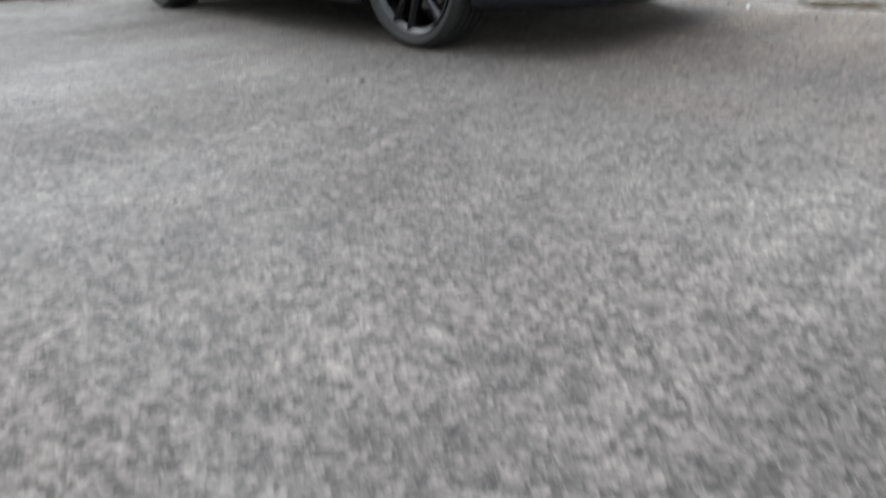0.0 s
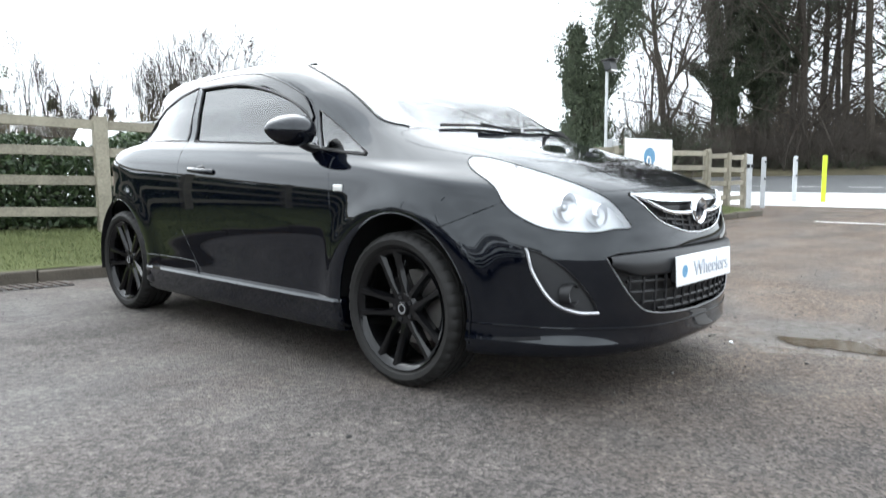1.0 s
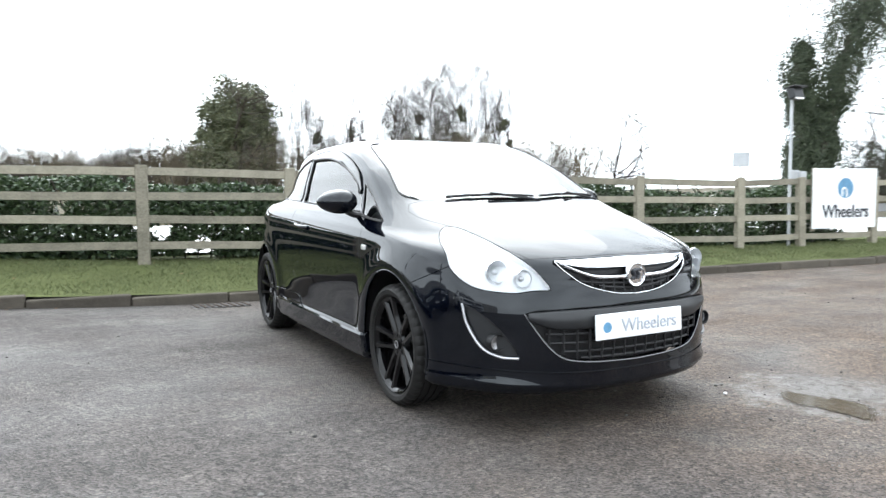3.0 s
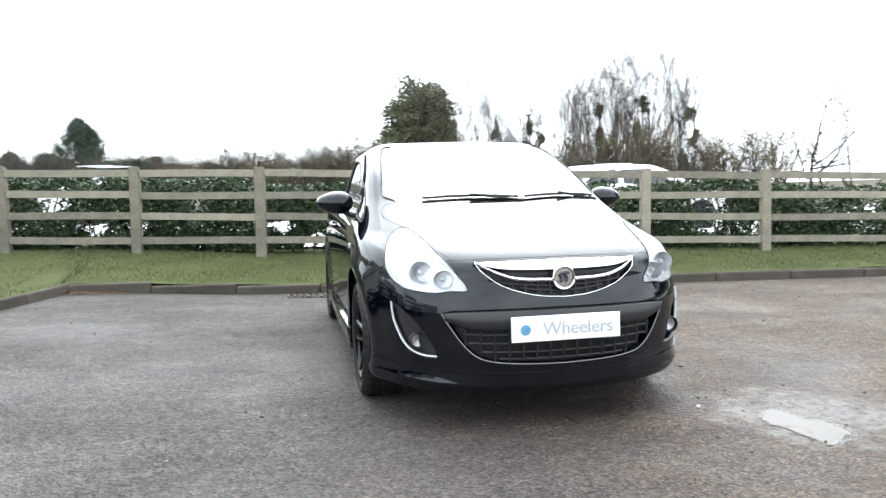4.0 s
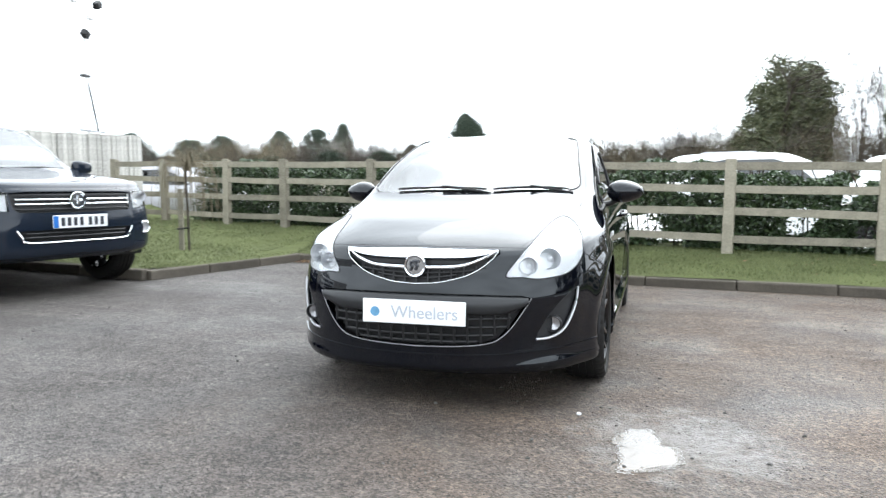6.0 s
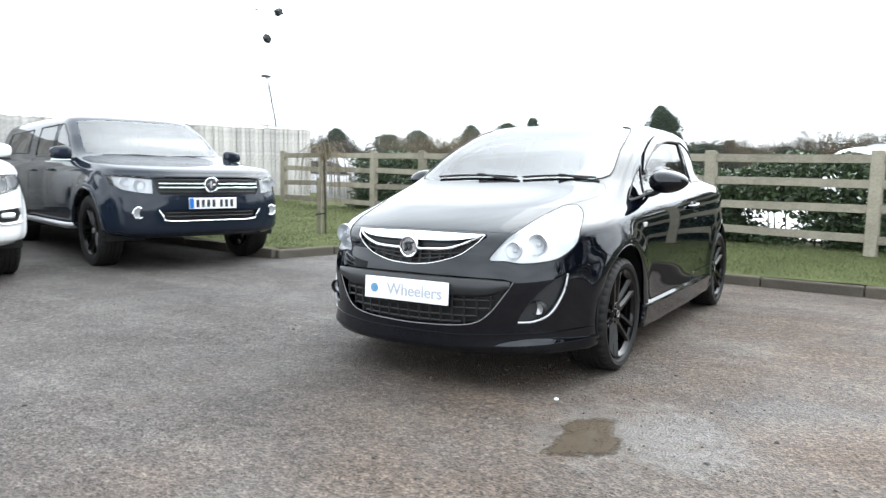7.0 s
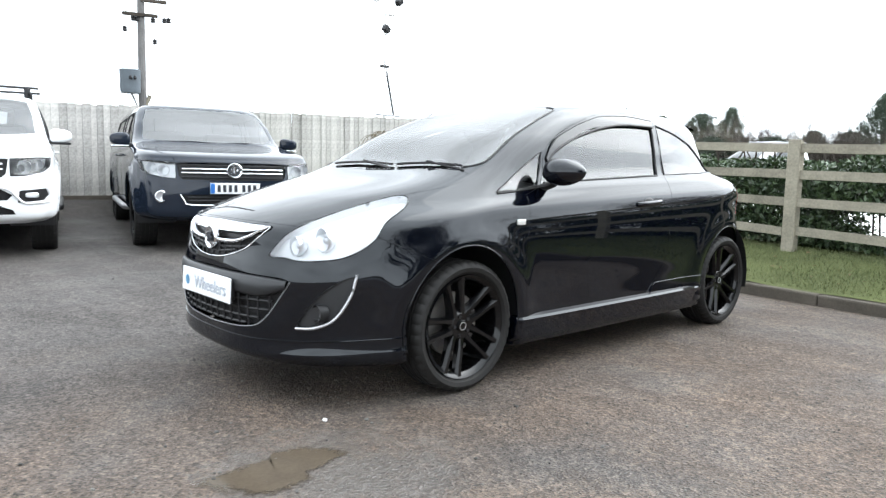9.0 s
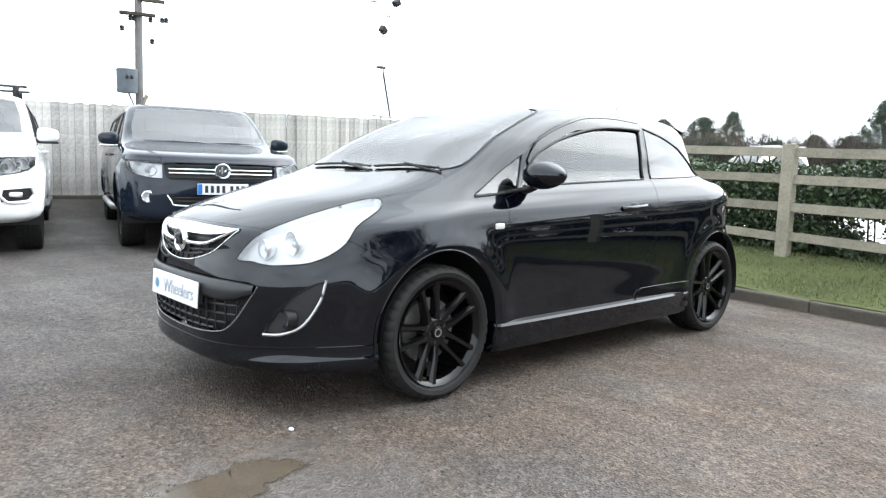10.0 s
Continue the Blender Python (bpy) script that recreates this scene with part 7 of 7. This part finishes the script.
        ribbon(sb, [(sd * 0.88, 0.55, 0.40), (sd * 0.98, 0.65, 0.40), (sd * 0.98, 2.45, 0.42), (sd * 0.88, 2.55, 0.42)], 0.035, 10)
        part("side_bar", sb, SILVER if not facelift else TRIM, tk, "tubular side step", smooth=50)
    part("underbody", box(bmesh.new(), (1.3, 4.6, 0.16), (0, 1.7, 0.40), bevel=0.03), TRIM, tk)
    part("wiper", ribbon(bmesh.new(), [(-0.65, 0.43, 1.175), (-0.3, 0.44, 1.19), (0.05, 0.42, 1.18)], 0.012, 6), TRIM, tk)
    part("wiper", ribbon(bmesh.new(), [(0.10, 0.43, 1.178), (0.4, 0.44, 1.19), (0.68, 0.47, 1.18)], 0.012, 6), TRIM, tk)
    part("dashboard", box(bmesh.new(), (1.45, 0.4, 0.2), (0, 0.85, 1.08), bevel=0.05, segs=2), TRIM, tk)
    for x in (-0.38, 0.38):
        se = bmesh.new()
        box(se, (0.5, 0.16, 0.7), (x, 1.62, 1.0), (-14, 0, 0), 0.06, 2)
        box(se, (0.28, 0.1, 0.2), (x, 1.74, 1.43), (-8, 0, 0), 0.04, 2)
        part("front_seat", se, CLOTH, tk, smooth=40)
    if facelift:
        for y in (1.75, 2.55):
            rb = bmesh.new()
            ribbon(rb, [(-0.78, y, 1.80), (0.78, y, 1.80)], 0.032, 8, 0.5)
            for x in (-0.66, 0.66):
                box(rb, (0.07, 0.09, 0.14), (x, y, 1.74), (0, 0, 0), 0.015)
            part("roof_bar", rb, TRIM, tk, "black cross bar on the roof", smooth=50)
        part("paper_sign", box(bmesh.new(), (0.42, 0.004, 0.28), (0.28, 0.84, 1.38), (-58, 0, 0)), PLATE_WHITE, tk, "white sheet behind the windscreen")
    bm.free()
    return tk


pickup("dark navy pickup with a hard canopy and chrome grille", pose(-4.80, 1.37, 0.11, 0, 0, 76), PAINT_NAVY, False)
pickup("white pickup with roof bars and a dark lower grille", pose(-5.30, -1.22, 0.11, 0, 0, 76), PAINT_WHITE, True)


# ---- cars in the yard ----
YARD_SHELL = Shell(CAR_ROWS)


def yard_car(label, m, paint, stretch, rack):
    cr = thing("parked_car", label, "car", m)
    sh = YARD_SHELL
    bm = sh.grid(60, 4)
    side_on = lambda c: c.x > 0.42
    zones = [("arch", "side", circle(0, 0.315, 0.35, 0.385, 20), side_on), ("arch", "side", circle(2.511, 0.315, 0.35, 0.385, 20), side_on),
             ("glass", "side", [(0.60, 1.0), (1.72, 1.05), (1.78, 1.34), (1.30, 1.345), (0.92, 1.25)], side_on),
             ("glass", "side", [(1.84, 1.05), (2.62, 1.07), (2.3, 1.29), (1.9, 1.36)], side_on),
             ("screen", "front", [(-0.005, 1.045), (0.62, 1.065), (0.54, 1.41), (-0.005, 1.436)], lambda c: 0.05 < c.y < 1.5 and c.z > 1.03)]
    F = split_shell(sh, bm, zones)
    bm.faces.ensure_lookup_table()
    panel(sh, bm, F["body"], "body", paint, cr, (1, -1), gap=0.0)
    panel(sh, bm, F["screen"], "windscreen", TINT, cr, (1, -1), gap=0.0, fold=0.003)
    for sd in (1, -1):
        panel(sh, bm, F["glass"], "side_glass", TINT, cr, (sd,), gap=0.0, fold=0.003)
        for ay in (0, 2.511):
            t = lathe(bmesh.new(), [(sd * 0.64, 0.2), (sd * 0.64, 0.31), (sd * 0.84, 0.31), (sd * 0.85, 0.22), (sd * 0.82, 0.2), (sd * 0.82, 0.001)], 28, "X", (0, ay, 0.313))
            part("wheel", t, RUBBER, cr, smooth=40)
        rl = bmesh.new()
        ribbon(rl, [(sd * 0.55, 1.35, 1.40), (sd * 0.56, 1.5, 1.47), (sd * 0.56, 2.3, 1.465), (sd * 0.54, 2.5, 1.40)], 0.012, 6)
        part("roof_rail", rl, SILVER, cr, smooth=50)
    if rack:
        for y in (1.3, 1.9, 2.4):
            part("rack_bar", ribbon(bmesh.new(), [(-0.6, y, 1.60), (0.6, y, 1.60)], 0.02, 6), SILVER, cr)
    for o in cr.children:
        o.scale = (1.0, stretch, 1.0 if not rack else 1.22)
    bm.free()
    return cr


yard_car("white estate car with roof rails parked behind the hedge", pose(3.95, 8.5, 0.14, 0, 0, 84), PAINT_WHITE, 0.92, False)
yard_car("white hatchback parked further behind the hedge", pose(7.45, 10.3, 0.16, 0, 0, 84), PAINT_WHITE, 0.95, False)
yard_car("white van with a roof rack beyond the yard", pose(-7.4, 19.6, 0.2, 0, 0, -18), PAINT_WHITE, 1.0, True)
yard_car("silver car parked at the fence's end", pose(-8.0, 9.6, 0.12, 0, 0, 100), SILVER, 1.0, False)


# ---- sign, lamp, bollards, gate ----
def sign_board():
    a, b = along(8.02), along(9.33)
    sg = thing("business_sign", "white sign board with a blue roundel and a dark name", "sign", pose((a[0] + b[0]) / 2, (a[1] + b[1]) / 2 - 0.09, 0, 0, 0, math.degrees(-0.173)))
    w = math.hypot(a[0] - b[0], a[1] - b[1])
    part("board", box(bmesh.new(), (w, 0.02, 0.95), (0, 0, 0.965), bevel=0.004), PLATE_WHITE, sg)
    solid_text("name", "Wheelers", 0.245, pose(0.02, -0.014, 0.75, 90, 0, 0) @ Matrix.Diagonal((0.98, 1.18, 1, 1)), INK_DARK, sg, 0.003, 0.003)
    part("roundel", lathe(bmesh.new(), [(0, 0.001), (-0.003, 0.16)], 32, "Y", (0.0, -0.011, 1.13)), INK_BLUE, sg, "blue roundel")
    e = bmesh.new()
    ribbon(e, curve_pts([(-0.07, -0.017, 1.00), (-0.07, -0.017, 1.10), (-0.02, -0.017, 1.13), (0.02, -0.017, 1.08), (0.02, -0.017, 0.99)], 5), 0.016, 6)
    part("mark", e, PLATE_WHITE, sg)
    for x in (-w / 2 + 0.05, w / 2 - 0.05):
        part("batten", box(bmesh.new(), (0.05, 0.05, 1.0), (x, 0.035, 0.95), bevel=0.004), WOOD, sg)


sign_board()


def lamp_post():
    x, y = along(7.78)
    lp = thing("lamp_post", "thin galvanised post with a small floodlight", "lamp post", pose(x, y + 0.10, 0.1))
    part("pole", cone(bmesh.new(), (0, 0, 0), (0, 0, 2.45), 0.024, 0.024, 12), STEEL, lp)
    hd = part("floodlight", box(bmesh.new(), (0.24, 0.12, 0.17), (0, -0.06, 2.50), (-18, 0, 0), 0.02, 2), TRIM_GREY, lp)
    part("lens", box(bmesh.new(), (0.20, 0.004, 0.13), (0, -0.122, 2.475), (-18, 0, 0)), CLEAR_LAMP, hd)
    part("hood", box(bmesh.new(), (0.30, 0.20, 0.02), (0, -0.06, 2.60), (-8, 0, 0), 0.005), TRIM, hd)
    part("bracket", box(bmesh.new(), (0.16, 0.05, 0.20), (0.12, 0, 1.22), (0, 0, 0), 0.01), STEEL, lp)
    part("junction_box", box(bmesh.new(), (0.14, 0.10, 0.16), (0.24, -0.03, 1.22), (0, 0, 0), 0.015), STEEL, lp)


lamp_post()
for k, (x, y, col) in enumerate(((13.09, 3.22, STEEL), (15.36, 3.25, STEEL), (15.49, 2.65, mat("yellow_paint", (0.45, 0.55, 0.03), 0.5, var=0.1)))):
    bo = thing("bollard", "yellow painted bollard at the road" if k == 2 else "grey steel bollard with a dark hole", "bollard", pose(x, y, land(x, y)), "bollards")
    part("post", box(bmesh.new(), (0.12 if k == 2 else 0.095, 0.095, 1.08), (0, 0, 0.54), (0, 0, 20), 0.012, 2), col, bo)
    if k < 2:
        for z in (0.62, 0.98):
            part("padlock", box(bmesh.new(), (0.05, 0.03, 0.06), (-0.06, -0.05, z), (0, 0, 20), 0.01), TRIM, bo)
gt = thing("gate_post", "pair of galvanised gate posts", "gate", pose(12.75, 3.42, land(12.7, 3.4)))
for x in (-0.12, 0.12):
    part("post", box(bmesh.new(), (0.08, 0.08, 1.15), (x, 0, 0.575), (0, 5 * (1 if x > 0 else -0.5), 20), 0.01), STEEL, gt)
    part("hinge", box(bmesh.new(), (0.06, 0.06, 0.08), (x - 0.05, -0.06, 0.9), (0, 0, 20), 0.01), TRIM, gt)
bx = thing("notice_box", "small grey notice on a post beyond the fence", "sign", pose(19.56, 14.5, 0.3))
part("panel", box(bmesh.new(), (0.60, 0.05, 0.52), (0, 0, 1.97), (0, 0, -40), 0.01), STEEL, bx)
part("post", box(bmesh.new(), (0.06, 0.06, 1.9), (0.03, 0.05, 0.95), (0, 0, -40)), STEEL, bx)


# ---- pole, mast, young tree, drain ----
def utility_pole():
    up = thing("utility_pole", "tall timber electricity pole with a grey transformer", "pole", pose(-17.6, 5.0, 0.3))
    part("pole", cone(bmesh.new(), (0, 0, 0), (0.05, 0, 8.2), 0.12, 0.085, 12), mat("grey_timber", (0.17, 0.165, 0.16), 0.85, 0, 0.2, var=0.4, scale=3, bump=0.3, bscale=30), up)
    for z, l, c in ((4.77, 0.95, -0.06), (5.19, 0.7, 0.32)):
        part("cross_arm", box(bmesh.new(), (0.10, l, 0.09), (0.14, c, z), (3, 0, 0), 0.01), BARK, up)
    for dy, z in ((-0.22, 4.66), (-0.12, 4.66), (0.32, 4.68), (0.64, 4.72), (0.76, 4.74), (0.36, 4.10), (-0.45, 4.35)):
        part("insulator", lathe(bmesh.new(), [(-0.07, 0.02), (-0.05, 0.07), (0.0, 0.05), (0.04, 0.07), (0.08, 0.02), (0.09, 0.001)], 12, "Z", (0.05, dy, z)), TRIM, up, smooth=50)
    tf = part("transformer", lathe(bmesh.new(), [(2.85, 0.001), (2.85, 0.24), (2.88, 0.26), (3.42, 0.27), (3.46, 0.29), (3.49, 0.25), (3.50, 0.001)], 24, "Z", (0.3, -0.42, -0.25)), mat("weathered_grey_paint", (0.17, 0.20, 0.225), 0.5, 0, 0.4, var=0.2, scale=6), up, "blue-grey drum transformer", smooth=40)
    for dy in (-0.08, 0.04):
        part("bushing", lathe(bmesh.new(), [(0, 0.03), (0.05, 0.05), (0.09, 0.03), (0.12, 0.001)], 10, "Z", (0.56, -0.42 + dy, 2.95)), TRIM, tf, smooth=50)
    part("bracket", ribbon(bmesh.new(), [(0, -0.1, 2.2), (0.25, -0.38, 2.62)], 0.03, 6), STEEL, up)
    part("bracket", ribbon(bmesh.new(), [(0.05, 0.06, 2.3), (0.1, 0.18, 2.6)], 0.06, 6), WOOD, up)


utility_pole()


def mast():
    ms = thing("camera_mast", "slim white mast with dark floodlights and a stay", "mast", pose(-10.0, 7.75, 0.4))
    white = mat("white_powder_coat", (0.8, 0.8, 0.8), 0.4)
    part("pole", cone(bmesh.new(), (0, 0, 0), (0, 0, 5.6), 0.035, 0.03, 10), white, ms)
    part("base_frame", box(bmesh.new(), (0.10, 0.75, 0.03), (0.0, 0.12, 1.84), (0, 0, 8), 0.005), STEEL, ms)
    part("stay", cone(bmesh.new(), (0, 0.27, 1.84), (0, 0.02, 2.92), 0.022, 0.022, 8), TRIM_GREY, ms)
    part("collar", box(bmesh.new(), (0.1, 0.22, 0.05), (0, -0.02, 2.93), (0, 0, 0), 0.01), TRIM_GREY, ms)
    for dy, z, t in ((-0.02, 3.75, -30), (0.34, 4.40, 35)):
        part("floodlight", box(bmesh.new(), (0.15, 0.17, 0.14), (0.05, dy, z), (t, 10, 10), 0.03, 2), TRIM, ms)
    for dy, z in ((-0.30, 4.35), (0.12, 4.10), (-0.2, 4.65)):
        part("camera", box(bmesh.new(), (0.12, 0.12, 0.08), (0.05, dy, z), (0, 0, 0), 0.02, 2), white, ms)


mast()


def weeping_tree():
    z0 = turf_z(-4.85, 3.85)
    wt = thing("weeping_tree", "small leafless weeping tree tied to a stake", "tree", pose(-4.85, 3.85, z0 - 0.02))
    rng = np.random.default_rng(4)
    tr = bmesh.new()
    ribbon(tr, [(0.06, 0, 0), (0.05, 0.01, 0.5), (0.04, 0.0, 0.95), (0.05, 0.0, 1.08)], 0.016, 7)
    part("trunk", tr, BARK, wt, smooth=50)
    segs = []
    for k in range(70):
        a = rng.uniform(0, 6.28)
        r, top = rng.uniform(0.12, 0.42), rng.uniform(1.12, 1.32)
        end = rng.uniform(0.25, 0.8)
        pts = [np.array((0.05, 0, 1.05)), np.array((0.05 + 0.5 * r * math.cos(a), 0.5 * r * math.sin(a), top)), np.array((0.05 + r * math.cos(a), r * math.sin(a), top - 0.10)), np.array((0.05 + 1.15 * r * math.cos(a), 1.15 * r * math.sin(a), top - 0.1 - end))]
        cp = curve_pts(pts, 4)
        segs += [(p, q, 0.004, 0.003) for p, q in zip(cp, cp[1:])]
    ob = new("crown", tubes(segs, "crown", TWIG_PALE, 3))
    ob.parent = wt
    part("stake", box(bmesh.new(), (0.06, 0.06, 0.86), (-0.05, 0, 0.40), (0, 0, 20), 0.008), WOOD, wt, "rough timber stake")
    part("tie", ribbon(bmesh.new(), [(-0.09, -0.03, 0.30), (0.09, -0.02, 0.32)], 0.012, 6), TRIM, wt)


weeping_tree()


def drain():
    x, y = -0.95, kerb_y(-0.95) - 0.22
    dr = thing("drain_grate", "rusty iron gully grate beside the kerb", "drain", pose(x, y, land(x, y) + 0.004, 0, 0, -8))
    part("frame", box(bmesh.new(), (0.56, 0.30, 0.012), (0, 0, -0.004)), TRIM, dr)
    for k in range(8):
        part("bar", box(bmesh.new(), (0.03, 0.26, 0.014), (-0.24 + 0.068 * k, 0, 0.004), (0, 0, 12), 0.003), mat("rusty_iron", (0.08, 0.065, 0.055), 0.8, 0.3, var=0.3) if k == 0 else bpy.data.materials["rusty_iron"], dr)


drain()
